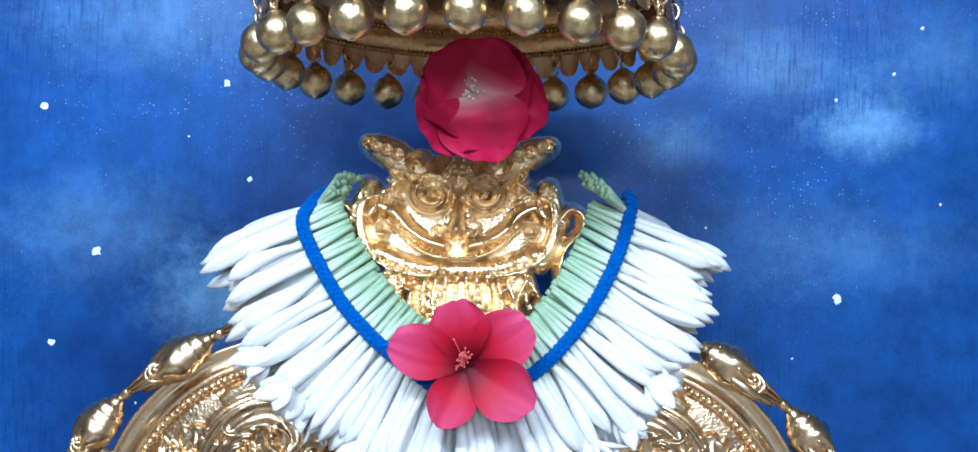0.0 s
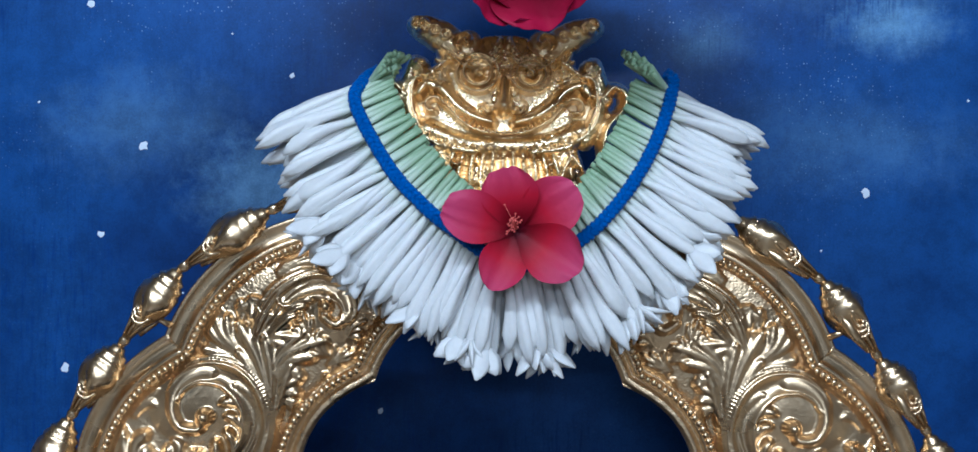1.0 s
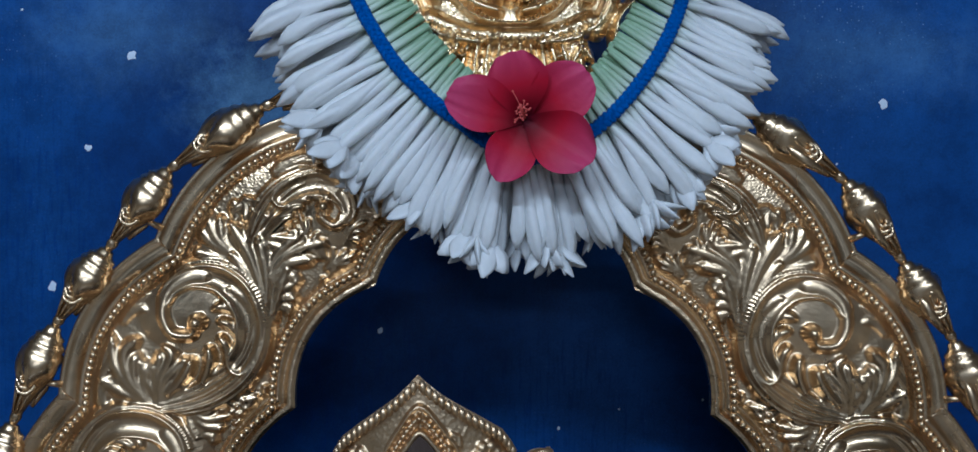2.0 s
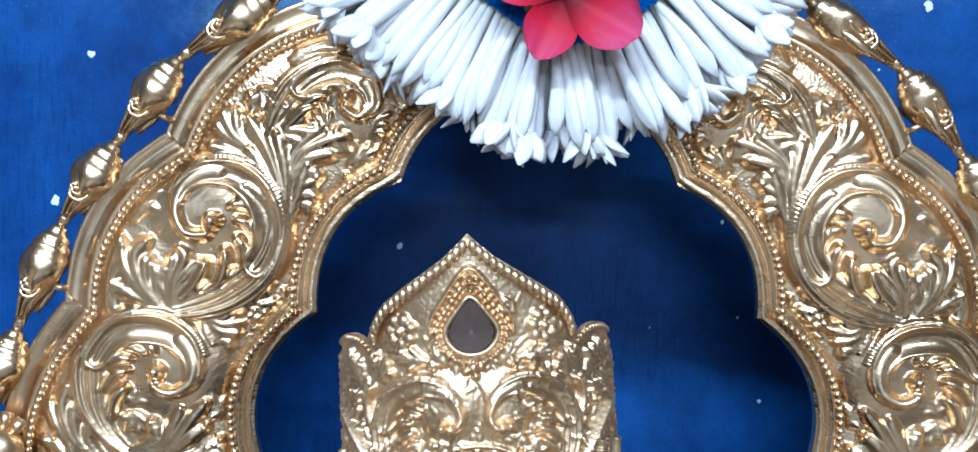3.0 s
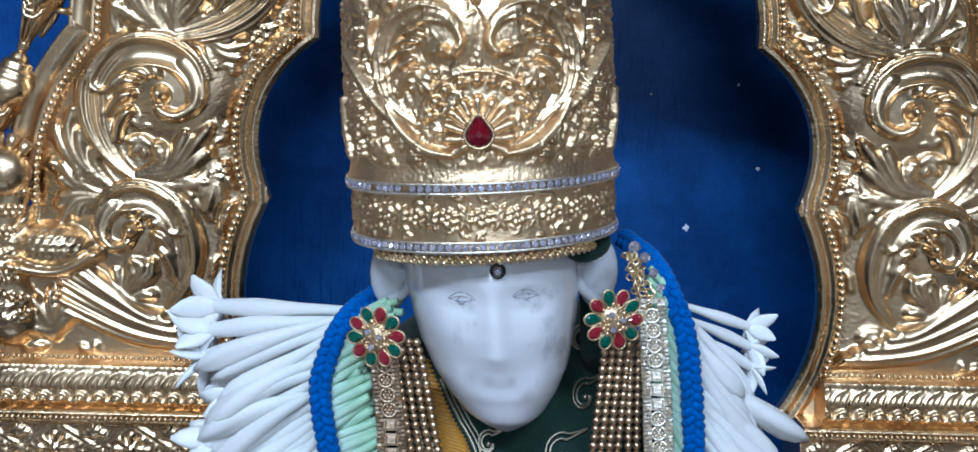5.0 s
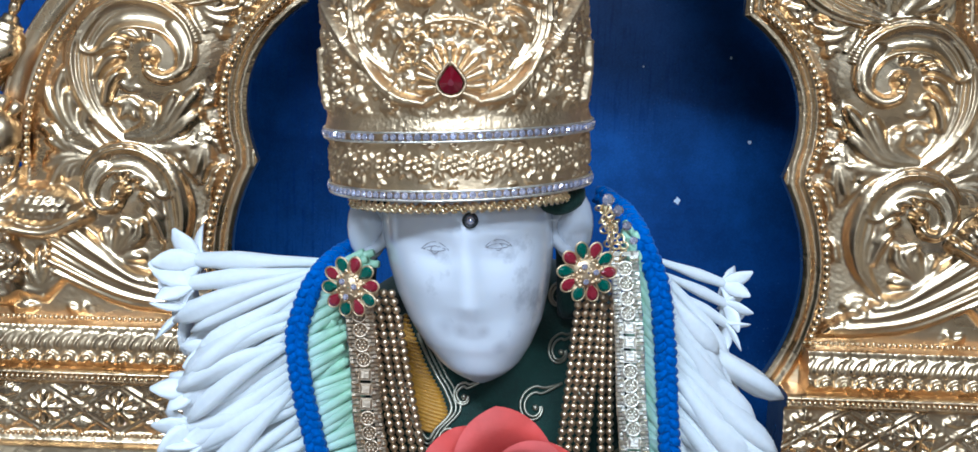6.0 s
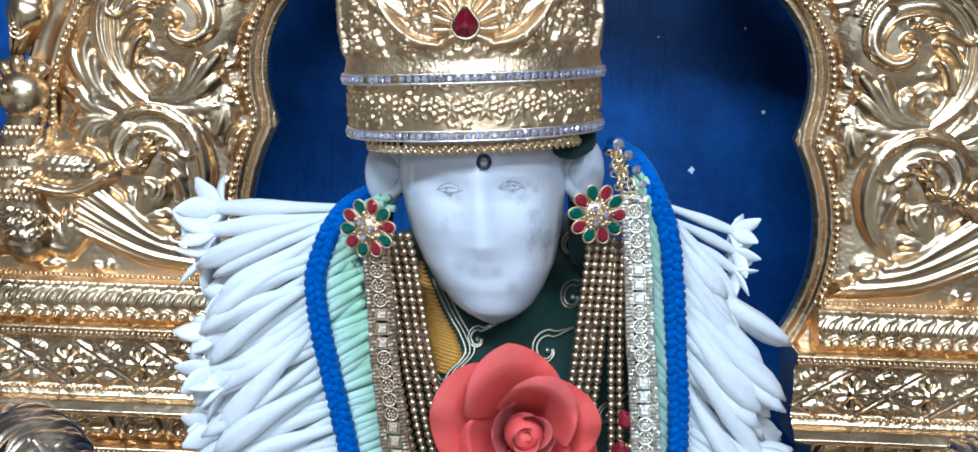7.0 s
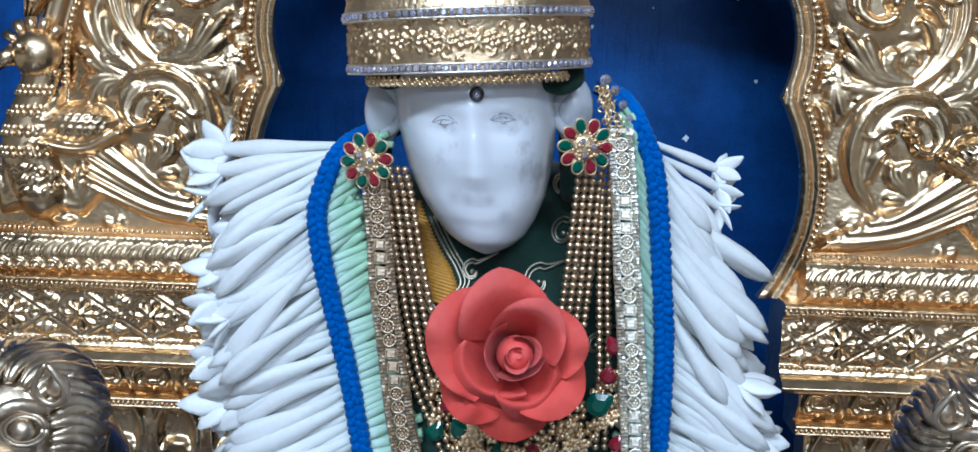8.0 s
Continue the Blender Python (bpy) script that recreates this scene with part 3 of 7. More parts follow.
for _x0, _x1, _z0, _z1 in ((-2.6, -2.0, 0, 3.2), (2.0, 2.6, 0, 3.2), (-1.1, -0.7, 0, 3.2), (0.7, 1.1, 0, 3.2), (-0.7, 0.7, 2.1, 3.2), (-2.0, -1.1, 0, 0.95), (-2.0, -1.1, 2.15, 3.2), (1.1, 2.0, 0, 0.95), (1.1, 2.0, 2.15, 3.2)):
    _g.add(*box(_x0, _x1, -3.6, -3.45, _z0, _z1))
structure("wall_south", _g, WALL, "ochre painted wall with added openings for the fill lamps", "wall")
_g = Geo()
for _x in (-0.7, 0.66):
    _g.add(*box(_x, _x + 0.04, -3.62, -3.43, 0, 2.1))
structure("door_1", _g.add(*box(-0.66, 0.66, -3.62, -3.43, 2.06, 2.1)), DARK_WOOD, "dark wooden frame of the added, unseen doorway", "door")
# unseen pale panels, added as reflectors to brighten the lower throne gold
for _nm, _b in (("dado_west", (-2.45, -2.42, -3.45, 1.45, 0, 1.15)), ("dado_east", (2.42, 2.45, -3.45, 1.45, 0, 1.15)), ("dado_south_west", (-2.42, -0.7, -3.45, -3.42, 0, 0.94)), ("dado_south_east", (0.7, 2.42, -3.45, -3.42, 0, 0.94))):
    structure(_nm, Geo().add(*box(*_b)), BOUNCE, "unseen pale bounce panel added along the lower wall", "wall tiling")
structure("ground", Geo().add(*box(-30, 30, -60, -3.6, -0.12, -0.05)), WALL, "pale paved yard outside the doorway", "ground")
structure("backdrop", Geo().add(*box(-0.95, 0.95, BACK_Y, BACK_Y + 0.03, 0.9, 2.6)), SKY,
          "glossy board painted as a deep blue night sky with pale clouds", "backdrop")
structure("altar_platform", Geo().add(*box(-1.0, 1.0, 0.30, 1.45, 0.0, 0.9)), STONE, "dark granite altar platform under the throne", "platform")

for _x, _y, _L in ((-0.75, -1.25, 1.15), (0.75, -1.70, 1.15)):
    _t = thing("tube_light", pose(_x, _y, 3.2), "white batten tube light fixed to the ceiling", "lamp", "ceiling tube lights")
    part("batten", Geo().add(*box(-_L / 2, _L / 2, -0.03, 0.03, -0.035, 0)), CEIL, _t, smooth=False)
    part("tube", Geo().add(*tube([(-_L / 2, 0, -0.052), (_L / 2, 0, -0.052)], 0.013, 12)), LAMP, _t)

# unseen fixture, made up to carry the low frontal fill
_t = thing("tube_light", pose(0.0, -3.45, 2.40, 90), "unseen batten tube added over the doorway as frontal fill", "lamp")
part("batten", Geo().add(*box(-0.575, 0.575, -0.03, 0.03, -0.035, 0)), CEIL, _t, smooth=False)
part("tube", Geo().add(*tube([(-0.575, 0, -0.052), (0.575, 0, -0.052)], 0.013, 12)), LAMP, _t)


def star_fleck(x, z, r, seed):
    rng = random.Random(seed)
    n = 11
    v = [(0, 0, 0)]
    for i in range(n):
        a = 2 * math.pi * i / n
        q = r * rng.uniform(0.62, 1.25)
        v.append((q * math.cos(a) * 0.9, 0.0004, q * math.sin(a)))
    v[0] = (0, -0.0006, 0)
    ob = part("star", Geo().add(v, [(0, 1 + (i + 1) % n, 1 + i) for i in range(n)]), FLECK, bpy.data.objects["backdrop"], at=pose(x, BACK_Y - 0.0012, z))
    return ob


_stars = [(-0.489, 1.921, 4.6), (-0.427, 1.763, 5.6), (-0.473, 1.664, 4.0), (-0.290, 1.949, 4.4), (-0.262, 1.845, 3.4), (0.378, 1.725, 5.0),
          (0.439, 1.972, 2.2), (0.376, 1.942, 2.4), (0.470, 2.023, 2.4), (0.145, 1.253, 4.0), (0.217, 1.317, 2.4), (0.174, 1.502, 2.2),
          (-0.157, 1.473, 3.6), (0.037, 1.370, 2.2), (-0.510, 1.514, 5.4), (0.192, 1.404, 1.6), (0.102, 1.392, 1.3), (0.05, 1.86, 1.6), (0.235, 1.80, 1.6),
          (-0.33, 1.89, 1.3), (-0.20, 1.80, 1.5), (0.33, 1.66, 1.5), (0.49, 1.83, 1.7), (-0.545, 1.81, 1.6), (-0.38, 1.60, 1.4)]
for _i, (_x, _z, _r) in enumerate(_stars):
    star_fleck(_x, _z, _r / 1000, _i)

# ---- the arch behind the statue ----
INNER = np.concatenate([bow((0, 1.628), (0.056, 1.607), 0.006), bow((0.056, 1.607), (0.1090, 1.5430), 0.009)[1:], bow((0.1090, 1.5430), (0.1745, 1.4385), 0.0225)[1:],
                        bow((0.1745, 1.4385), (0.2140, 1.3100), 0.0265)[1:], bow((0.2140, 1.3100), (0.2045, 1.136), 0.0265)[1:]])
OUTER = np.concatenate([bow((0, 1.715), (0.16, 1.667), 0.012), bow((0.16, 1.667), (0.277, 1.563), 0.022)[1:], bow((0.277, 1.563), (0.353, 1.436), 0.022)[1:],
                        bow((0.353, 1.436), (0.406, 1.300), 0.016)[1:], bow((0.406, 1.300), (0.500, 1.136), 0.02)[1:]])


def stations(line, marks, counts):
    """Samples a line with the given numbers of points between marked spots of it."""
    at = [int(np.argmin(np.hypot(*(line - np.array(m)).T))) for m in marks]
    out = [even(line[a:b + 1], c + 1)[:-1] for a, b, c in zip(at[:-1], at[1:], counts)]
    return np.concatenate(out + [line[at[-1]][None]])


COUNTS = (90, 150, 190, 200, 150)
I_LINE = stations(INNER, [(0, 1.628), (0.056, 1.607), (0.1090, 1.5430), (0.1745, 1.4385), (0.2140, 1.3100), (0.2045, 1.136)], COUNTS)
O_LINE = stations(OUTER, [(0, 1.715), (0.16, 1.667), (0.240, 1.617), (0.353, 1.436), (0.406, 1.300), (0.500, 1.136)], COUNTS)
NW = 170


def arch_relief():
    w = np.linspace(0, 1, NW)[None, :, None]
    P = I_LINE[:, None] * (1 - w) + O_LINE[:, None] * w
    R = Relief(P[..., 0], P[..., 1])
    # scrolls alternate from side to side down the band
    R.scroll([(0.217, 1.553), (0.211, 1.593), (0.191, 1.624), (0.158, 1.638), (0.130, 1.626), (0.124, 1.603), (0.140, 1.588), (0.156, 1.596), (0.156, 1.609)], 0.0106, 0.0088)
    R.scroll([(0.327, 1.435), (0.284, 1.435), (0.241, 1.446), (0.211, 1.471), (0.200, 1.505), (0.209, 1.537), (0.232, 1.557), (0.262, 1.558), (0.284, 1.542), (0.290, 1.518), (0.279, 1.497), (0.259, 1.495), (0.250, 1.508)], 0.0119, 0.0100)
    R.scroll([(0.317, 1.319), (0.342, 1.339), (0.357, 1.365), (0.360, 1.395), (0.348, 1.419), (0.325, 1.435), (0.294, 1.436), (0.271, 1.422), (0.262, 1.400), (0.267, 1.379), (0.286, 1.369), (0.303, 1.376), (0.304, 1.392)], 0.0119, 0.0100)
    R.scroll([(0.299, 1.212), (0.280, 1.237), (0.275, 1.265), (0.284, 1.298), (0.307, 1.317), (0.333, 1.317), (0.351, 1.302), (0.355, 1.279), (0.343, 1.264), (0.326, 1.266), (0.319, 1.281)], 0.0112, 0.0088)
    # acanthus leaves thrown off the stems
    for spine, width, lobes, height in (
            ([(0.200, 1.496), (0.203, 1.535), (0.213, 1.566), (0.228, 1.592)], 0.0212, 5, 0.0088),
            ([(0.200, 1.531), (0.189, 1.561), (0.168, 1.574), (0.151, 1.579)], 0.0188, 5, 0.0082),
            ([(0.196, 1.522), (0.185, 1.535), (0.172, 1.537)], 0.0141, 4, 0.0068),
            ([(0.297, 1.441), (0.312, 1.461), (0.317, 1.483), (0.307, 1.494)], 0.0188, 5, 0.0088),
            ([(0.288, 1.441), (0.286, 1.463), (0.277, 1.481), (0.282, 1.489)], 0.0165, 5, 0.0082),
            ([(0.333, 1.437), (0.342, 1.456), (0.337, 1.478), (0.329, 1.496)], 0.0165, 5, 0.0075),
            ([(0.267, 1.443), (0.249, 1.429), (0.230, 1.432)], 0.0141, 5, 0.0068),
            ([(0.320, 1.509), (0.312, 1.531), (0.297, 1.546)], 0.0141, 5, 0.0068),
            ([(0.320, 1.325), (0.292, 1.330), (0.275, 1.349), (0.260, 1.367)], 0.0199, 5, 0.0088),
            ([(0.301, 1.321), (0.282, 1.319), (0.269, 1.314)], 0.0141, 4, 0.0068),
            ([(0.342, 1.317), (0.365, 1.334), (0.375, 1.360), (0.370, 1.378)], 0.0176, 5, 0.0082),
            ([(0.258, 1.413), (0.247, 1.424), (0.232, 1.428)], 0.0118, 4, 0.0061),
            ([(0.344, 1.308), (0.370, 1.304), (0.382, 1.286)], 0.0153, 5, 0.0075),
            ([(0.228, 1.452), (0.215, 1.443), (0.202, 1.443)], 0.0106, 4, 0.0054),
            ([(0.378, 1.395), (0.370, 1.413), (0.359, 1.424)], 0.0118, 4, 0.0061),
            ([(0.260, 1.343), (0.258, 1.321), (0.264, 1.299)], 0.0129, 5, 0.0068),
            ([(0.337, 1.218), (0.325, 1.237), (0.317, 1.251), (0.325, 1.257)], 0.0153, 5, 0.0075),
            ([(0.355, 1.310), (0.369, 1.318), (0.380, 1.334)], 0.0141, 5, 0.0075),
            ([(0.260, 1.290), (0.264, 1.310), (0.260, 1.330)], 0.0118, 5, 0.0061),
            ([(0.220, 1.561), (0.242, 1.581), (0.252, 1.606)], 0.0165, 5, 0.0075),
            ([(0.215, 1.568), (0.200, 1.581), (0.175, 1.581)], 0.0153, 5, 0.0075),
            ([(0.255, 1.523), (0.265, 1.543), (0.257, 1.563)], 0.0118, 4, 0.0061),
            ([(0.195, 1.636), (0.170, 1.651), (0.143, 1.654)], 0.0129, 5, 0.0068)):
        R.frond(spine, width, lobes, height)
    for spine in ([(0.176, 1.575), (0.168, 1.588), (0.172, 1.602)], [(0.135, 1.578), (0.128, 1.590), (0.118, 1.596)], [(0.150, 1.565), (0.160, 1.575), (0.158, 1.586)], [(0.150, 1.556), (0.138, 1.562), (0.124, 1.570)]):
        R.frond(spine, 0.0100, 5, 0.0080)
    for u, v, r in ((0.222, 1.440, 0.011), (0.248, 1.330, 0.010), (0.225, 1.640, 0.012), (0.242, 1.297, 0.010)):
        R.flower(u, v, r, 0.008)
    # the bird at the foot: scaly neck, wing and sweeping tail
    for i in range(7):
        t = i / 6
        a = smooth_line([(0.303 - 0.052 * t, 1.211 - 0.028 * t), (0.320 - 0.030 * t, 1.216 - 0.030 * t), (0.343 - 0.014 * t, 1.234 - 0.042 * t), (0.378 + 0.008 * t, 1.262 - 0.046 * t)], 24)
        R.stroke(a, 0.0044 * np.interp(np.linspace(0, 1, 24), [0, 0.2, 1], [0.8, 1.0, 0.8]), 0.0085 + 0.0022 * (i % 2), "round")
        R.stroke(a[3:], 0.0010, 0.0016, "soft", add=True)
        R.boss(*a[0], 0.0052, 0.0105)
    R.boss(0.388, 1.268, 0.034, 0.022, 0.55)
    for i in range(8):
        for j in range(-2, 3):
            x, z = 0.360 + 0.0075 * i + 0.0035 * (j % 2), 1.268 + 0.0062 * j
            if ((x - 0.388) / 0.034) ** 2 + ((z - 1.268) / 0.0187) ** 2 < 0.8:
                R.stroke(bow((x, z - 0.003), (x, z + 0.003), -0.004, 6), 0.0014, 0.003, "dome", add=True)
    R.stroke(smooth_line([(0.352, 1.262), (0.385, 1.247), (0.425, 1.252)], 16), 0.006, 0.018, "round")
    R.stroke(smooth_line([(0.425, 1.305), (0.430, 1.27), (0.437, 1.235), (0.425, 1.205)], 16), 0.022, 0.018, "round")
    for i in range(9):
        for j in range(4):
            R.stroke(bow((0.416 + j * 0.009 - 0.001 * i, 1.295 - i * 0.0105), (0.424 + j * 0.009 - 0.001 * i, 1.295 - i * 0.0105), -0.004, 6), 0.0016, 0.0028, "round", add=True)
    R.fan((0.46, 1.19), 120, 0.06, 6, 80, 30, 0.008, 0.012)
    R.fan((0.39, 1.190), 75, 0.045, 6, 120, 30, 0.007, 0.010)
    # small curls where the ground is still bare
    rng = random.Random(5)
    for _ in range(420):
        k = rng.randrange(60, R.u.shape[0] - 12)
        j = rng.randrange(22, NW - 16)
        if R.h[k - 5:k + 6, j - 4:j + 5].max() < 0.002:
            R.fan((R.u[k, j], R.v[k, j]), rng.uniform(0, 360), rng.uniform(0.014, 0.024), 4, 110, 45, 0.0052, rng.uniform(0.004, 0.007))
    d_in = line_distance(R.u, R.v, INNER[::3])
    d_out = line_distance(R.u, R.v, OUTER[::3])
    foot = np.clip((R.v - 1.172) / 0.01, 0, 1)
    clear_ = np.clip((d_in - 0.021) / 0.004, 0, 1) * np.maximum(np.clip((d_out - 0.008) / 0.004, 0, 1), (R.u > 0.40) * 1.0) * foot
    R.h *= clear_
    ground = np.clip((d_in - 0.02) / 0.03, 0, 1) * np.clip((d_out - 0.005) / 0.03, 0, 1)
    R.h += 0.006 * np.sqrt(ground) + 0.0045
    # smooth rolled rim of the opening
    lip = np.interp(d_in, [0, 0.0025, 0.0065, 0.0105, 0.013, 0.0165, 0.019], [0.0085, 0.0120, 0.0115, 0.0070, 0.0115, 0.0115, 0.0050])
    R.h = np.where(d_in < 0.019, lip, R.h)
    R.speckle(0.00005, 4, 3)
    R.soften(3)
    R.stipple(0.00042, 0.019, 4)
    return R


def mirrored(v, side):
    v = np.array(v, float)
    v[:, 0] = AX + side * v[:, 0]
    return v


arch = thing("throne_arch", pose(0, 0, 0), "tall embossed gold arch with scrolls and beaded lobed edges", "arch")
_R = arch_relief()
_n = len(I_LINE)
_sheet = np.stack([_R.u, ARCH_Y - _R.h, _R.v], -1).reshape(-1, 3)
_fl = grid_faces(_n, NW)
# the flange outside the beads, and the outer lobed edge
_on = np.gradient(O_LINE, axis=0)
_on = np.stack([_on[:, 1], -_on[:, 0]], -1) / (np.linalg.norm(_on, axis=1)[:, None] + 1e-9)
_on = np.where((_on * (O_LINE - I_LINE)).sum(1)[:, None] > 0, _on, -_on)
for _ in range(12):
    _on[1:-1] = (_on[:-2] + _on[1:-1] * 2 + _on[2:]) / 4
_prof = [(0.0, 0.0045), (0.003, 0.0075), (0.006, 0.0045), (0.010, 0.001), (0.019, 0.0025), (0.0215, 0.0055), (0.0235, 0.002), (0.0235, -0.012)]
_flange = np.stack([np.concatenate([O_LINE + _on * a, np.full((_n, 1), ARCH_Y - b)], 1) for a, b in _prof], 1)[:, :, [0, 2, 1]]
_fk = O_LINE[:, 1] > 1.302
_nk = int(_fk.sum())
for _side in (1, -1):
    _flip = (lambda f: f) if _side == 1 else (lambda f: [tuple(reversed(q)) for q in f])
    _g = Geo().add(mirrored(_sheet, _side), _flip(_fl))
    _rim = np.stack([np.concatenate([I_LINE[:, :1], np.full((_n, 1), y), I_LINE[:, 1:]], 1) for y in (ARCH_Y - 0.0082, ARCH_Y + 0.001)], 1).reshape(-1, 3)
    _g.add(mirrored(_rim, _side), _flip(grid_faces(_n, 2)))
    part("relief_panel", _g, GOLD, arch, "embossed gold sheet with scrolls and leaves")
    part("lobed_flange", Geo().add(mirrored(_flange[:_nk].reshape(-1, 3), _side), _flip(grid_faces(_nk, len(_prof)))), GOLD, arch)
    _b = Geo()
    _row = np.stack([O_LINE[:_nk, 0], np.full(_nk, ARCH_Y - 0.0108), O_LINE[:_nk, 1]], -1) - np.stack([_on[:_nk, 0], _on[:_nk, 0] * 0, _on[:_nk, 1]], -1) * 0.003
    bead_row(_b, mirrored(_row, _side), 0.0034, 0.0058)
    part("outer_bead_edging", _b, GOLD, arch)
    _b = Geo()
    _w = 0.0172 / np.linalg.norm(O_LINE - I_LINE, axis=1)
    _in = I_LINE + (O_LINE - I_LINE) * _w[:, None] * 1.05
    _row = np.stack([_in[:, 0], np.full(_n, ARCH_Y - 0.0142), _in[:, 1]], -1)[_in[:, 1] > 1.18]
    bead_row(_b, mirrored(_row, _side), 0.0033, 0.0058)
    part("inner_bead_edging", _b, GOLD, arch)
# solid backing, so that the arch has a body
for _side in (1, -1):
    _bk = np.stack([np.concatenate([q[:, :1], np.full((_n, 1), ARCH_Y + 0.001), q[:, 1:]], 1) for q in (I_LINE, O_LINE)], 1).reshape(-1, 3)
    part("back_sheet", Geo().add(mirrored(_bk, _side), grid_faces(_n, 2)), GOLD_AGED, arch)


def bird_geo(side):
    """A crested bird in the round at the arch's foot: head, beak, scaled neck and breast."""
    g = Geo()
    X = lambda u, d, z: (AX + side * u, ARCH_Y - d, z)
    g.add(*sphere(X(0.424, 0.020, 1.327), 0.0215, 20, 12, (1, 0.8, 0.95)))
    g.add(*sphere(X(0.431, 0.036, 1.332), 0.0055, 12, 8))
    g.add(*tube([X(0.440, 0.024, 1.326), X(0.455, 0.024, 1.320), X(0.462, 0.022, 1.308)], [0.010, 0.007, 0.002], 10))
    line = smooth_line([X(0.420, 0.014, 1.318), X(0.428, 0.014, 1.290), X(0.437, 0.013, 1.262), X(0.435, 0.012, 1.235), X(0.418, 0.010, 1.212)], 26)
    rad = np.interp(np.linspace(0, 1, 26), [0, 0.3, 0.7, 1], [0.016, 0.017, 0.024, 0.020])
    g.add(*tube(line, rad, 16, flat=0.7))
    for i in range(2, 25, 2):
        for q in np.linspace(-1.0, 1.0, 7):
            c = line[i] + np.array([math.sin(q) * rad[i] * 0.98, -math.cos(q) * rad[i] * 0.72, 0.002 * (1 if i % 4 else -1)])
            g.add(*sphere(c, 0.0034, 7, 5, (1, 0.6, 1)))
    for k in range(5):
        a = 0.5 + 0.45 * k
        g.add(*tube([X(0.424 + 0.018 * math.cos(a), 0.020, 1.327 + 0.018 * math.sin(a)), X(0.424 + 0.030 * math.cos(a), 0.018, 1.330 + 0.028 * math.sin(a))], [0.004, 0.0055], 7))
    return g


for _side in (1, -1):
    part("bird_ornament", bird_geo(_side), GOLD, arch, "cast gold bird with scaled neck")


def conch_mesh():
    """A gilt conch: ringed spire, fluted swelling body and a drawn-out tail, along z."""
    n, rows = 20, []
    zs = np.linspace(0, 1, 34)
    base = np.interp(zs, [0, 0.06, 0.12, 0.22, 0.34, 0.50, 0.62, 0.70, 0.76, 0.80, 0.85, 0.88, 0.93, 0.96, 1.0],
                     [0.10, 0.15, 0.12, 0.16, 0.25, 0.42, 0.52, 0.52, 0.44, 0.47, 0.34, 0.37, 0.20, 0.22, 0.10])
    for k, z in enumerate(zs):
        a = np.linspace(0, 2 * np.pi, n, endpoint=False)
        twist = a * 5 + z * 9
        r = 0.0235 * base[k] * 1.42 * (1 + 0.20 * np.sin(twist) * np.exp(-((z - 0.4) / 0.28) ** 2))
        # the lip of the shell stands out on one side
        r = r * (1 + 0.45 * np.exp(-((np.abs((a - 3.6 + np.pi) % (2 * np.pi) - np.pi)) / 0.5) ** 2) * np.exp(-((z - 0.52) / 0.2) ** 2))
        rows.append(np.stack([r * np.cos(a), r * np.sin(a), np.full(n, z * 0.082)], -1))
    g = Geo().add(np.concatenate(rows), grid_faces(len(zs), n, True) + [tuple(reversed(range(n))), tuple(range((len(zs) - 1) * n, len(zs) * n))])
    for k, z in enumerate((0.0640, 0.0690, 0.0735, 0.0770)):
        a = np.linspace(0, 2 * np.pi, 15)
        r = 0.0130 - 0.0028 * k
        for q in a[:-1]:
            g.add(*sphere((r * math.cos(q), r * math.sin(q), z), 0.0022 - 0.0002 * k, 6, 4))
    # nested loops of the shell's mouth, towards the room and away from it
    for sy in (-1, 1):
        for k in range(3):
            a = np.linspace(0, 2 * np.pi, 20)
            g.add(*tube(np.stack([sy * (0.0128 + 0.0012 * k) + sy * -0.003 * np.cos(a) ** 2, (0.0078 - 0.0024 * k) * np.cos(a) + 0.001 * k, 0.044 + (0.0165 - 0.0045 * k) * np.sin(a) - 0.004 * np.abs(np.cos(a))], -1), 0.0017, 6))
        for dx in (-0.0050, 0.0, 0.0050):
            g.add(*tube([(sy * 0.011, dx * 1.5, 0.036), (sy * 0.0072, dx * 0.9, 0.022), (sy * 0.0042, dx * 0.45, 0.008)], [0.0020, 0.0018, 0.0010], 6))
    g.add(*tube([(0.010, -0.006, 0.014), (0.0135, -0.008, 0.03), (0.015, -0.008, 0.045), (0.010, -0.006, 0.056)], [0.002, 0.0045, 0.0045, 0.002], 7))
    return g.mesh("conch_shell", GOLD)


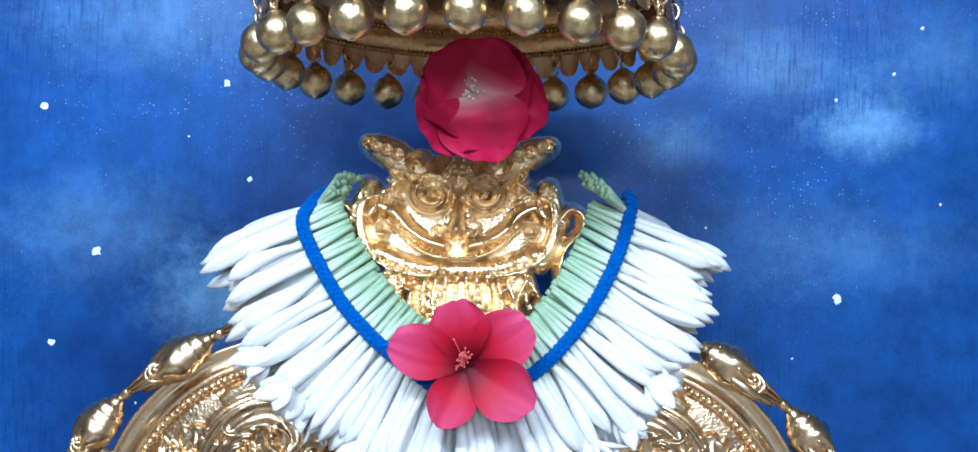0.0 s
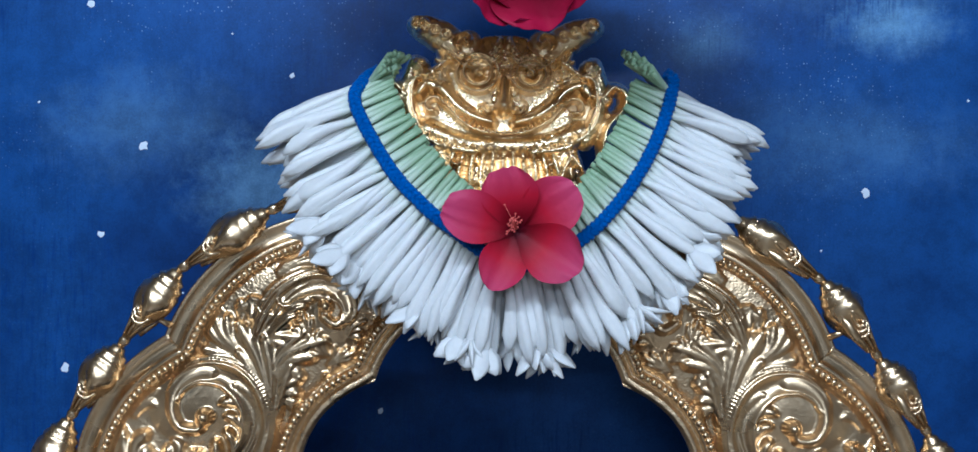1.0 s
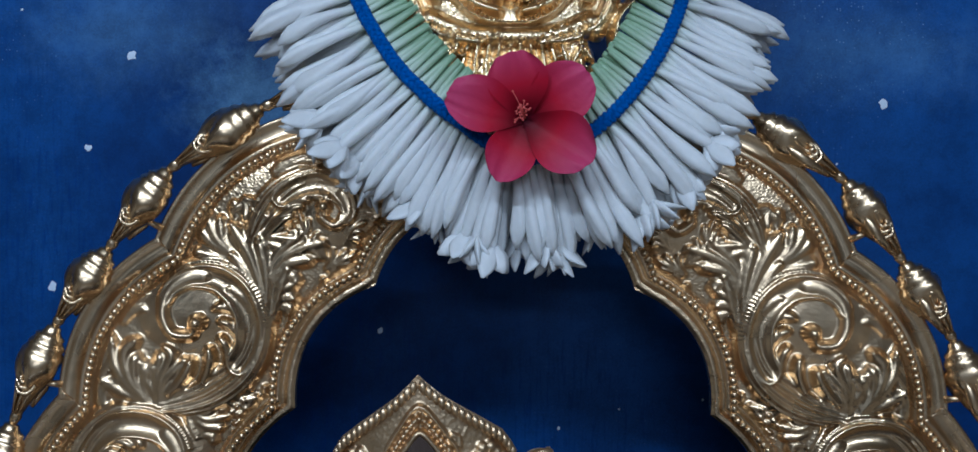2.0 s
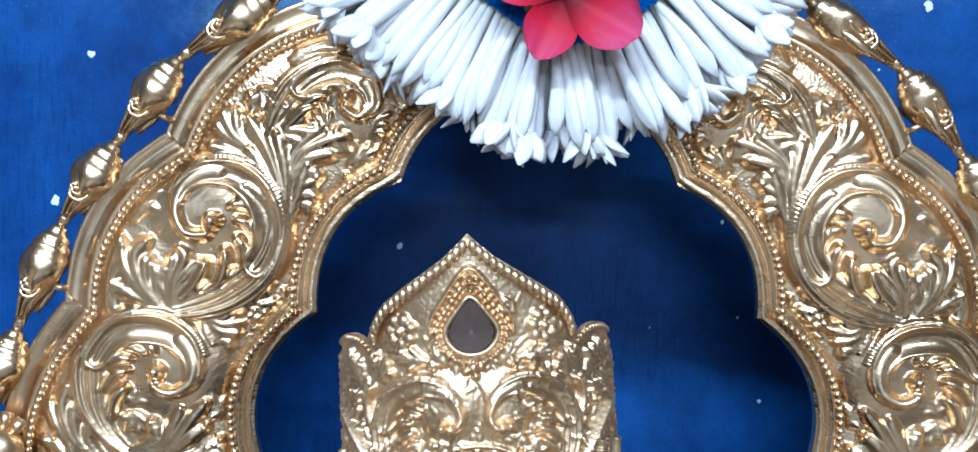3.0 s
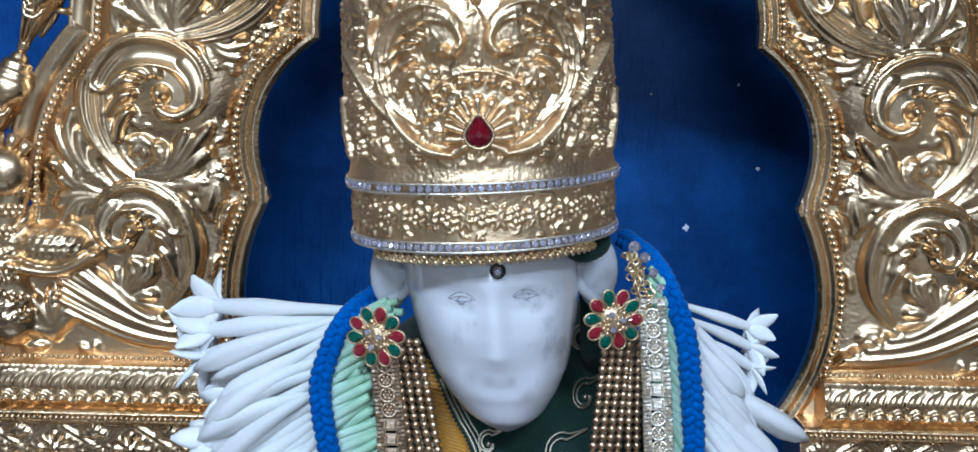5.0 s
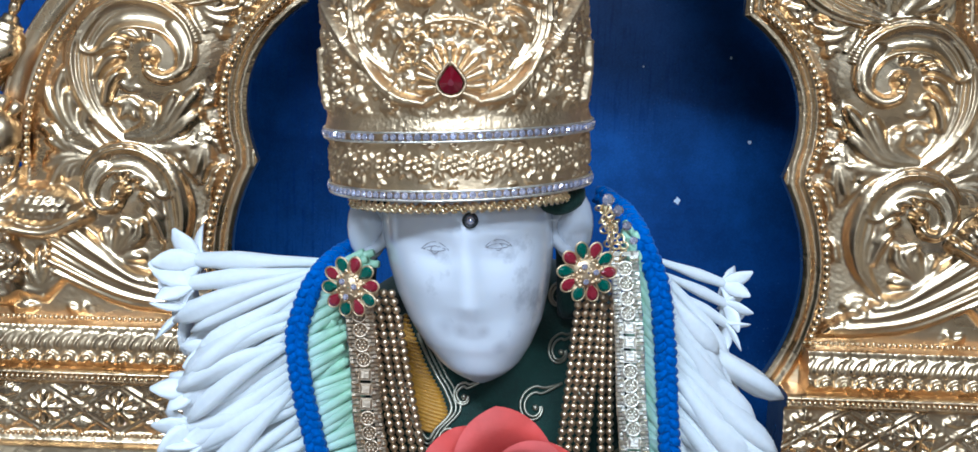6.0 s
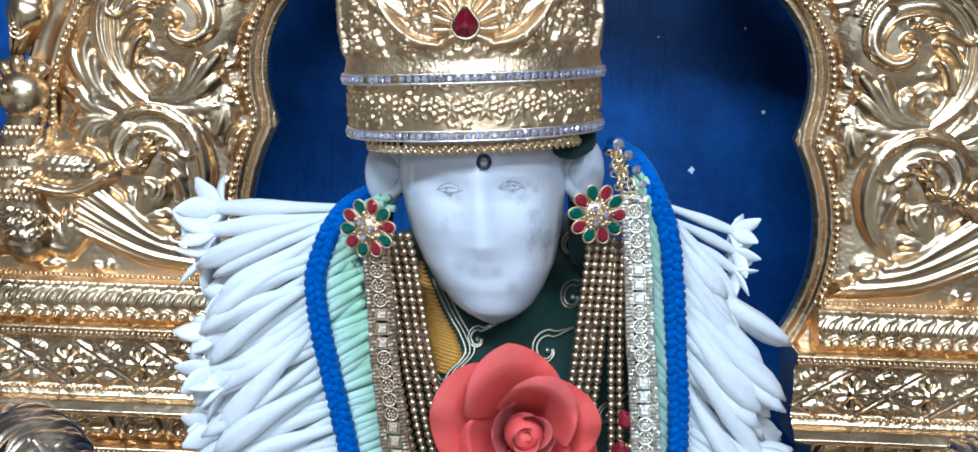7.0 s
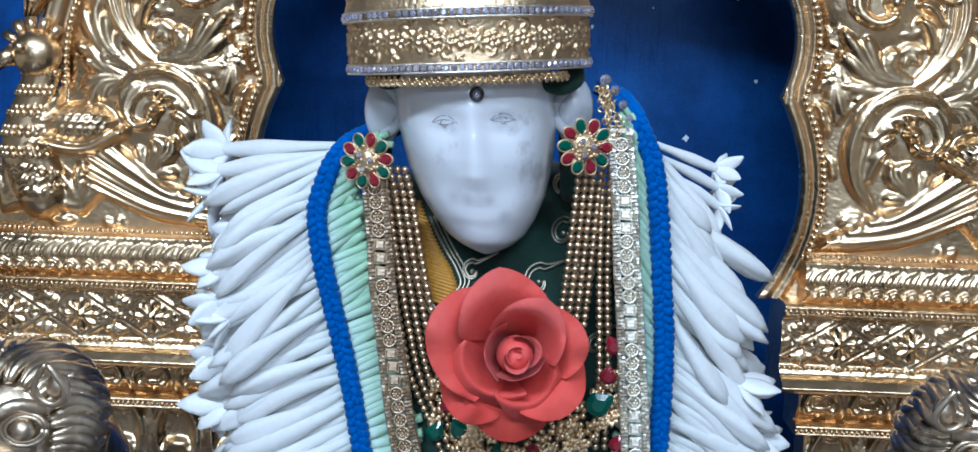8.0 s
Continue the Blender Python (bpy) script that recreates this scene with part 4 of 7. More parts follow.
CONCH = conch_mesh()
_nodes = [(0.128, 1.722), (0.206, 1.690), (0.283, 1.637), (0.333, 1.570), (0.377, 1.505), (0.412, 1.422), (0.437, 1.348)]
for _side in (1, -1):
    for (_a, _c) in zip(_nodes[:-1], _nodes[1:]):
        _top, _low = Vector((AX + _side * _a[0], ARCH_Y - 0.008, _a[1])), Vector((AX + _side * _c[0], ARCH_Y - 0.008, _c[1]))
        _q = (_top - _low).to_track_quat("Z", "Y")
        _L = (_top - _low).length
        _m = Matrix.Translation(_low) @ _q.to_matrix().to_4x4() @ Matrix.Diagonal((1, 1, _L / 0.0815, 1))
        part("conch_shell", CONCH, None, arch, at=_m)
        # a strut ties each shell to the flange
        _mid = _low.lerp(_top, 0.42)
        _i = int(np.argmin(np.hypot(AX + _side * O_LINE[:, 0] - _mid.x, O_LINE[:, 1] - _mid.z)))
        _e = Vector((AX + _side * (O_LINE[_i, 0] + 0.02 * _on[_i, 0]), ARCH_Y - 0.003, O_LINE[_i, 1] + 0.02 * _on[_i, 1]))
        part("strut", Geo().add(*tube([_mid, _mid.lerp(_e, 0.6), _e], [0.0028, 0.0026, 0.0036], 8)), GOLD, arch)

# ---- the stepped throne back under the arch ----


def frieze(x0, x1, z0, z1, y, prof, deco, res=0.0011):
    """A straight run of moulding from x0 to x1; prof gives its bulge over the height, deco chases it."""
    nu, nv = int((x1 - x0) / res), int((z1 - z0) / res)
    u, v = np.meshgrid(np.linspace(x0, x1, nu), np.linspace(z0, z1, nv), indexing="ij")
    R = Relief(u, v)
    deco(R)
    R.soften(1)
    R.speckle(0.00010, 4, 6)
    R.stipple(0.00022, 0.012, 7)
    h = R.h + np.interp((v - z0) / (z1 - z0), [p[0] for p in prof], [p[1] for p in prof])
    vv = np.stack([u, y - h, v], -1)
    # ends and top close back towards the arch
    g = Geo().add(vv.reshape(-1, 3), grid_faces(nu, nv))
    for e in (vv[0], vv[-1]):
        q = np.stack([e, e * [1, 0, 1] + [0, ARCH_Y + 0.02, 0]], 1).reshape(-1, 3)
        g.add(q, grid_faces(nv, 2))
    for e in (vv[:, 0], vv[:, -1]):
        q = np.stack([e, e * [1, 0, 1] + [0, ARCH_Y + 0.02, 0]], 1).reshape(-1, 3)
        g.add(q, grid_faces(nu, 2))
    return g


def petals_deco(pitch, x0, x1, z0, z1):
    """Slanting flutes that roll over into a row of small curls."""
    def deco(R):
        for i in range(int((x1 - x0) / pitch) + 1):
            x = x0 + i * pitch
            for k in range(3):
                q = x + pitch * k / 3
                R.stroke(smooth_line([(q + 0.013, z1 - 0.003), (q + 0.004, z1 - 0.008), (q + 0.000, z0 + 0.020), (q + 0.001, z0 + 0.017)], 10), 0.0019, 0.0021 + 0.0010 * (k == 1), "dome")
            a = np.linspace(-0.4, 4.4, 12)
            R.stroke(np.stack([x + 0.0046 * np.cos(a), z0 + 0.0085 + 0.0042 * np.sin(a)], -1), 0.0016, 0.0048, "dome")
            R.boss(x, z0 + 0.008, 0.0022, 0.0055)
            R.boss(x + pitch / 2, z0 + 0.0055, 0.0026, 0.0042)
    return deco


def lozenge_deco(pitch, x0, x1, z0, z1):
    """Crossing bands with a blossom in each diamond."""
    def deco(R):
        zc = (z0 + z1) / 2
        for i in range(-1, int((x1 - x0) / pitch) + 2):
            x = x0 + (i + 0.5) * pitch
            for s in (1, -1):
                for o in (-0.0022, 0.0022):
                    R.stroke(even([(x - pitch * 0.55, zc - s * 0.022 + o), (x + pitch * 0.55, zc + s * 0.022 + o)], 8), 0.0019, 0.0022, "dome")
            c = x + pitch / 2
            for k in range(8):
                a = math.pi * k / 4
                R.stroke([(c + 0.003 * math.cos(a), zc + 0.003 * math.sin(a)), (c + 0.0135 * math.cos(a), zc + 0.0115 * math.sin(a))], np.array([0.0024, 0.0040]), 0.0040, "dome")
            R.boss(c, zc, 0.0045, 0.0062)
            for s in (1, -1):
                R.frond([(c + s * 0.010, zc), (c + s * 0.017, zc), (c + s * 0.022, zc)], 0.0060, 4, 0.0034)
                R.frond([(x, zc + s * 0.009), (x, zc + s * 0.014), (x, zc + s * 0.019)], 0.0075, 5, 0.0036)
            R.flower(x, zc, 0.005, 0.004, 5)
    return deco


def lotus_deco(pitch, x0, x1, z0, z1):
    """Rolled leaves over a swelling bud, with acanthus between them."""
    def deco(R):
        h = z1 - z0
        for i in range(-1, int((x1 - x0) / pitch) + 2):
            x = x0 + (i + 0.5) * pitch
            R.boss(x, z0 + h * 0.42, pitch * 0.27, 0.0085, 0.42)
            for s in (1, -1):
                R.stroke(smooth_line([(x, z1 - 0.005), (x + s * pitch * 0.22, z1 - 0.003), (x + s * pitch * 0.37, z0 + h * 0.62), (x + s * pitch * 0.30, z0 + h * 0.30), (x + s * pitch * 0.20, z0 + h * 0.34)], 22), 0.0036, 0.0085, "round")
            R.frond([(x + pitch / 2, z1 - 0.002), (x + pitch / 2, z0 + h * 0.5), (x + pitch / 2, z0 + 0.004)], 0.0095, 5, 0.0070)
            R.frond([(x, z0 + h * 0.45), (x, z0 + h * 0.22), (x, z0 + 0.003)], 0.0085, 5, 0.0050)
    return deco


base = thing("stepped_throne", pose(0, 0, 0), "stepped gold throne with leaf, lozenge and lotus mouldings", "throne")
for _side, _xa, _xb in ((1, 0.182, 0.60), (-1, -0.66, -0.236)):
    _runs = [
        ("leaf_moulding", 1.138, 1.172, 0.957, [(0, 0.003), (0.2, 0.008), (0.6, 0.008), (1, 0.003)], petals_deco(0.0150, _xa, _xb, 1.138, 1.172)),
        ("bead_fillet", 1.127, 1.138, 0.950, [(0, 0.004), (0.2, 0.010), (0.5, 0.006), (0.8, 0.010), (1, 0.004)], lambda R: None),
        ("lozenge_frieze", 1.080, 1.127, 0.952, [(0, 0.004), (0.08, 0.0), (0.92, 0.0), (1, 0.004)], lozenge_deco(0.062, _xa, _xb, 1.080, 1.127)),
        ("plain_fillet", 1.062, 1.080, 0.950, [(0, 0.012), (0.25, 0.018), (0.7, 0.010), (0.75, 0.004), (1, 0.002)], lambda R: None),
    ]
    for _nm, _z0, _z1, _y, _pr, _dc in _runs:
        _in = 0.030 if _nm == "leaf_moulding" else 0.013
        part(_nm, frieze(_xa + (_in if _side > 0 else 0), _xb - (_in if _side < 0 else 0), _z0, _z1, _y, _pr, _dc), GOLD, base)
    _xi = _xa + 0.032 if _side == 1 else _xb - 0.032
    _lo = (_xi, _xb) if _side == 1 else (_xa, _xi)
    part("lotus_moulding", frieze(*_lo, 1.030, 1.062, 0.965, [(0, -0.004), (0.5, 0.006), (1, 0.010)], lotus_deco(0.041, *_lo, 1.030, 1.062)), GOLD, base)
    part("lower_fillet", frieze(*_lo, 1.018, 1.030, 0.960, [(0, 0.0), (0.2, 0.009), (0.5, 0.005), (0.8, 0.009), (1, 0.0)], lambda R: None), GOLD, base)
    _lo2 = (_lo[0] + 0.012, _lo[1]) if _side == 1 else (_lo[0], _lo[1] - 0.012)
    part("pilaster", frieze(*_lo2, 0.900, 1.018, 0.975, [(0, 0), (1, 0)], lotus_deco(0.05, *_lo2, 0.955, 1.018), 0.002), GOLD, base)
    for _z, _y in ((1.1755, 0.967), (1.1325, 0.940), (1.0815, 0.949), (1.024, 0.953)):
        _b = Geo()
        _in = 0.030 if _z > 1.15 else 0.013
        bead_row(_b, np.array([(_lo[0] if _z < 1.03 else _xa + (_in if _side > 0 else 0), _y, _z), (_xb - (_in if _side < 0 else 0) if _z > 1.03 else _lo[1], _y, _z)]), 0.0021, 0.0043, 8, 4)
        part("bead_edging", _b, GOLD, base)

# ---- the guardian mask at the top of the arch ----


def mask_relief():
    nu, nv = 380, 316
    u, v = np.meshgrid(np.linspace(-0.128, 0.128, nu), np.linspace(1.675, 1.885, nv), indexing="ij")
    R = Relief(u, v)
    R.boss(0, 1.790, 0.082, 0.011, 0.62)
    R.boss(0, 1.822, 0.056, 0.014, 0.50)
    for s in (1, -1):
        # horn-like ears with inner curls
        R.stroke(smooth_line([(s * 0.026, 1.832), (s * 0.046, 1.841), (s * 0.062, 1.850), (s * 0.078, 1.857)], 16), 0.0150 * np.interp(np.linspace(0, 1, 16), [0, 0.6, 0.85, 1], [0.75, 1.0, 0.85, 0.62]), 0.022, "round")
        R.scroll([(s * 0.036, 1.826), (s * 0.044, 1.834), (s * 0.043, 1.846), (s * 0.034, 1.850), (s * 0.028, 1.843), (s * 0.032, 1.837), (s * 0.036, 1.840)], 0.024, 0.0030)
        for k in range(3):
            R.stroke([(s * (0.051 + 0.0095 * k) + 0.0046 * math.cos(q), 1.8470 + 0.0034 * k + 0.0046 * math.sin(q)) for q in np.linspace(0.3 * k, 5.2, 14)], 0.0016, 0.0050, "dome", add=True)
            R.boss(s * (0.051 + 0.0095 * k), 1.8470 + 0.0034 * k, 0.0020, 0.0265)
        R.stroke([(s * 0.075 + 0.006 * math.cos(q), 1.856 + 0.006 * math.sin(q)) for q in np.linspace(0, 5, 14)], 0.0026, 0.005, "dome", add=True)
        # the edge that bounds the whole face, dropping steeply to the jaw
        R.stroke(smooth_line([(s * 0.050, 1.824), (s * 0.066, 1.812), (s * 0.080, 1.806), (s * 0.083, 1.788), (s * 0.076, 1.766), (s * 0.055, 1.750), (s * 0.025, 1.744)], 30), 0.0042, 0.020, "round")
        # eyes in rings, with leafy brows
        for r, h in ((0.0178, 0.0225), (0.0125, 0.0275)):
            a = np.linspace(0, 2 * np.pi, 26)
            R.stroke(np.stack([s * 0.023 + r * np.cos(a), 1.813 + r * 0.94 * np.sin(a)], -1), 0.0024, h, "round")
        R.boss(s * 0.023, 1.813, 0.0075, 0.0330)
        R.pit(s * 0.0215, 1.8115, 0.0026, 0.008)
        for k in range(4):
            R.stroke(bow((s * 0.004, 1.828 + 0.0055 * k), (s * (0.046 + 0.003 * k), 1.828 + 0.003 * k), -s * (0.012 + 0.002 * k), 14), 0.0028, 0.026 - 0.002 * k, "dome")
        # swelling cheek bands, turned up at the ends
        R.stroke(smooth_line([(s * 0.010, 1.769), (s * 0.026, 1.774), (s * 0.040, 1.783), (s * 0.053, 1.797), (s * 0.066, 1.802), (s * 0.073, 1.794)], 26), np.interp(np.linspace(0, 1, 26), [0, 0.3, 0.7, 1], [0.0060, 0.0092, 0.0098, 0.0070]), np.linspace(0.031, 0.028, 26), "dome")
        R.stroke(smooth_line([(0, 1.7590), (s * 0.019, 1.761), (s * 0.035, 1.769), (s * 0.048, 1.782), (s * 0.058, 1.790), (s * 0.066, 1.787), (s * 0.066, 1.779), (s * 0.059, 1.778)], 36), 0.0026, 0.031, "dome")
        R.stroke(smooth_line([(s * 0.072, 1.765), (s * 0.079, 1.785), (s * 0.078, 1.805), (s * 0.070, 1.812)], 16), 0.0040, 0.022, "dome")
        R.boss(s * 0.0745, 1.819, 0.0095, 0.022)
        for k in range(15):
            t = k / 14
            R.boss(s * (0.002 + 0.050 * t), 1.7600 + 0.004 * t + 0.023 * t * t, 0.0018, 0.034)
        # jaw and beard of curls
        R.stroke(smooth_line([(0, 1.750), (s * 0.035, 1.752), (s * 0.066, 1.764)], 16), 0.0115, 0.019, "dome")
        for k in range(9):
            R.boss(s * (0.004 + 0.0075 * k), 1.746 + 0.0002 * k * k, 0.0036, 0.023)
        R.fan((s * 0.060, 1.752), 270 - s * 25, 0.036, 5, 80, 30, 0.006, 0.018)
        R.fan((s * 0.020, 1.735), 270, 0.024, 4, 70, 20, 0.005, 0.014)
        R.stroke(smooth_line([(s * 0.078, 1.822), (s * 0.084, 1.800), (s * 0.082, 1.775), (s * 0.070, 1.755)], 16), 0.009, 0.018, "dome")
        R.boss(s * 0.0765, 1.819, 0.0085, 0.021, 1.2)
        # side scrolls and the leafy neck
        for wd, ht, ad in ((0.0078, 0.017, False), (0.0026, 0.004, True)):
            R.stroke(smooth_line([(s * 0.086, 1.793), (s * 0.094, 1.802), (s * 0.104, 1.797), (s * 0.103, 1.783), (s * 0.090, 1.768), (s * 0.086, 1.748), (s * 0.092, 1.730), (s * 0.080, 1.718)], 40), wd, ht, "dome", add=ad)
            R.stroke(smooth_line([(s * 0.058, 1.742), (s * 0.050, 1.722), (s * 0.058, 1.706), (s * 0.076, 1.706), (s * 0.080, 1.718), (s * 0.070, 1.724)], 40), wd * 0.9, ht, "dome", add=ad)
        R.boss(s * 0.088, 1.791, 0.007, 0.020)
        R.boss(s * 0.069, 1.722, 0.006, 0.019)
        R.spray((s * 0.082, 1.735), 270 + s * 20, [(s * 0.106, 1.712), (s * 0.098, 1.702), (s * 0.088, 1.694)], 0.0055, 0.012)
        R.spray((s * 0.012, 1.735), 270, [(s * 0.032, 1.694), (s * 0.020, 1.688), (s * 0.008, 1.684)], 0.0065, 0.012)
    # nose
    R.stroke(smooth_line([(0, 1.815), (0, 1.800), (0, 1.787)], 12), np.linspace(0.0038, 0.0070, 12), np.linspace(0.024, 0.036, 12), "round")
    R.boss(0, 1.783, 0.0082, 0.040, 1.15)
    for s in (1, -1):
        R.boss(s * 0.0095, 1.7795, 0.0048, 0.034)
        R.stroke(smooth_line([(s * 0.006, 1.780), (s * 0.014, 1.7775), (s * 0.018, 1.783)], 8), 0.0022, 0.030, "dome")
    R.fan((0, 1.819), 90, 0.030, 6, 90, 20, 0.005, 0.022)
    R.boss(0, 1.720, 0.040, 0.008, 1.0)
    for k in range(-5, 6):
        R.stroke(smooth_line([(0.0085 * k, 1.742), (0.0095 * k, 1.722), (0.0080 * k, 1.698)], 10), 0.0046, 0.013 + 0.003 * (k % 2), "dome")
    for s in (1, -1):
        R.frond([(s * 0.044, 1.816), (s * 0.052, 1.822), (s * 0.058, 1.832)], 0.0085, 5, 0.021)
        R.frond([(s * 0.046, 1.806), (s * 0.056, 1.809), (s * 0.064, 1.816)], 0.0075, 5, 0.020)
    # fine chasing on the plain parts
    body = R.h > 0.01
    rng = random.Random(8)
    for _ in range(130):
        i, j = rng.randrange(20, nu - 20), rng.randrange(20, nv - 20)
        if body[i, j]:
            a = rng.uniform(0, 360)
            R.stroke(bow((u[i, j], v[i, j]), (u[i, j] + 0.010 * math.cos(a), v[i, j] + 0.010 * math.sin(a)), 0.003, 8), 0.0016, 0.0026, "soft", add=True)
    R.soften(2)
    # matted everywhere but on the polished cheeks
    cheek = np.minimum(*[line_distance(u, v, smooth_line([(q * 0.010, 1.769), (q * 0.040, 1.783), (q * 0.066, 1.802)], 8)) for q in (1, -1)])
    R.h += np.random.default_rng(9).uniform(-1, 1, R.h.shape) * 0.00055 * np.clip((cheek - 0.007) / 0.003, 0.1, 1)
    return R


_R = mask_relief()
_keep = _R.h > 0.0042
_cells = _keep[:-1, :-1] | _keep[1:, :-1] | _keep[:-1, 1:] | _keep[1:, 1:]
_nu, _nv = _R.h.shape
# the mask leans back a little
_all = np.stack([_R.u + AX, 0.972 - _R.h + (_R.v - 1.780) * 0.22, _R.v], -1).reshape(-1, 3)
_faces = np.array(grid_faces(_nu, _nv)).reshape(_nu - 1, _nv - 1, 4)[_cells]
_used, _inv = np.unique(_faces, return_inverse=True)
part("guardian_mask", Geo().add(_all[_used], _inv.reshape(-1, 4).tolist()), GOLD_SATIN, arch, "grinning embossed gold guardian mask with round eyes")
part("mask_backing", Geo().add(*box(AX - 0.055, AX + 0.055, 0.98, 1.0, 1.69, 1.83)), GOLD_AGED, arch, smooth=False)

# ---- the hanging umbrella with its gold balls ----
UMB = (-0.019, 0.900)
UR = 0.163
umbrella = thing("hanging_umbrella", pose(UMB[0], UMB[1], 1.945, -1.3), "round gold ceremonial umbrella with a scalloped rim and hanging balls", "umbrella")
_prof = [(UR + 0.001, 0.004), (UR + 0.004, 0.008), (UR + 0.002, 0.012), (UR - 0.002, 0.018), (UR - 0.002, 0.034), (UR + 0.003, 0.040), (UR + 0.004, 0.046), (UR - 0.006, 0.052),
         (UR - 0.03, 0.075), (UR - 0.075, 0.105), (UR - 0.12, 0.125), (0.018, 0.14), (0.012, 0.15), (0.016, 0.165), (0.008, 0.185), (0.001, 0.19)]
part("dome", Geo().add(*lathe(_prof, 72)), GOLD, umbrella)
_in = [(0.002, 0.120), (UR - 0.10, 0.105), (UR - 0.055, 0.078), (UR - 0.02, 0.050), (UR - 0.006, 0.036), (UR - 0.005, 0.030), (UR - 0.008, 0.024), (UR - 0.005, 0.018), (UR - 0.005, 0.006), (UR + 0.001, 0.004)]
part("lining", Geo().add(*lathe([(r, z) for r, z in _in][::-1], 72)), GOLD_AGED, umbrella, "dull brass inside of the dome")
_g = Geo()
_n = 44
for _i in range(_n):
    _a = 2 * math.pi * _i / _n
    _rows = []
    for _t in np.linspace(-1, 1, 7):
        _an = _a + _t * math.pi / _n
        _d = 0.013 * math.sqrt(max(0.0, 1 - _t * _t)) + 0.002
        for _q in (0.006, -_d * 0.5, -_d):
            _r = UR - 0.001 + 0.003 * (1 - _t * _t) * (1 if _q < 0 else 0)
            _rows.append((_r * math.cos(_an), _r * math.sin(_an), _q))
    _g.add(_rows, grid_faces(7, 3))
part("scalloped_fringe", _g, GOLD, umbrella)
for _z, _r in ((0.027, UR - 0.010), (0.006, UR - 0.006)):
    _g = Geo()
    _a = np.linspace(0, 2 * np.pi, 200)
    bead_row(_g, np.stack([_r * np.cos(_a), _r * np.sin(_a), np.full(200, _z)], -1), 0.002, 0.0042, 6, 4)
    part("inner_beading", _g, GOLD_AGED, umbrella)
_a = np.linspace(0, 2 * np.pi, 13)
_link = Geo().add(*tube(np.stack([0.0045 * np.cos(_a), _a * 0, 0.0062 * np.sin(_a)], -1), 0.0011, 6, caps=False)).mesh("chain_link", GOLD)
_ballg = Geo().add(*sphere((0, 0, 0), 0.0150, 28, 16))
_ballg.add(*lathe([(0.0055, 0.0138), (0.0052, 0.0154), (0.0022, 0.0160), (0.0018, 0.0178)], 12))
_ballg.add(*lathe([(0.0005, -0.0155), (0.003, -0.0153), (0.0032, -0.0148), (0.0045, -0.0142)], 12))
BALL_GOLD = material("dented_gold_ball", (0.72, 0.55, 0.30), 0.33, 1.0, 0.2, 60, 0.5, 90, rough_vary=0.08, object_vary=0.1, depth=0.003)[0]
_ball = _ballg.mesh("ball", BALL_GOLD)
for _i in range(26):
    _an = 2 * math.pi * (_i + 0.52) / 26
    _c, _s = math.cos(_an), math.sin(_an)
    _sw = random.uniform(-3, 3)
    _b = part("ball", _ball, None, umbrella, at=pose(UR * _c, UR * _s, -0.032 + random.uniform(-0.0015, 0.0015), _sw, random.uniform(-8, 8), random.uniform(0, 360)))
    part("chain_link", _link, None, _b, at=pose(0, 0, 0.0215, 0, 0, 90))
    part("chain_link", _link, None, _b, at=pose(0, 0, 0.0305, 0, 0, 0))
_t = thing("hanging_chain", pose(UMB[0], UMB[1], 3.2), "thin brass chain hanging from the ceiling", "chain")
part("rod", Geo().add(*tube([(0, 0, 0), (0, 0, -1.065)], 0.003, 8)), GOLD_AGED, _t)

# ---- flowers ----


def tuberose(length, bend, fat, opened, seed, stem=0.03, curl=0.0):
    """One tuberose floret along x: green stem end behind the origin, white tube and bud in front."""
    rng = random.Random(seed)
    k = 15
    s = np.linspace(-stem, length, k)
    t = np.clip(s / length, 0, 1)
    pts = np.stack([s, bend * t * t * length + curl * np.sin(t * 3) * 0.006 + 0.002 * rng.uniform(-1, 1) * t, -0.4 * bend * t ** 3 * length], -1)
    r = np.interp(s / length, [-stem / length, -0.25, 0.0, 0.08, 0.35, 0.60, 0.78, 0.92, 1.0], [0.0021, 0.0026, 0.0024, 0.0028, 0.0040, 0.0060 * fat, (0.0071 if not opened else 0.0054) * fat, 0.0044 * fat, 0.0009])
    v, f = tube(pts, r, 18)
    if not opened:
        # three folded petals meet in shallow seams towards the tip
        ring = v.reshape(k, 18, 3)
        ph = np.linspace(0, 2 * np.pi, 18, endpoint=False)[None, :, None]
        seam = np.abs(np.cos(1.5 * ph + 1.6 * t[:, None, None] + rng.uniform(0, 2))) ** 6
        grow = 1 - 0.26 * seam * np.clip((t - 0.42) / 0.3, 0, 1)[:, None, None]
        v = (pts[:, None] + (ring - pts[:, None]) * grow).reshape(-1, 3)
    return Geo().add(v, f), pts[-2]


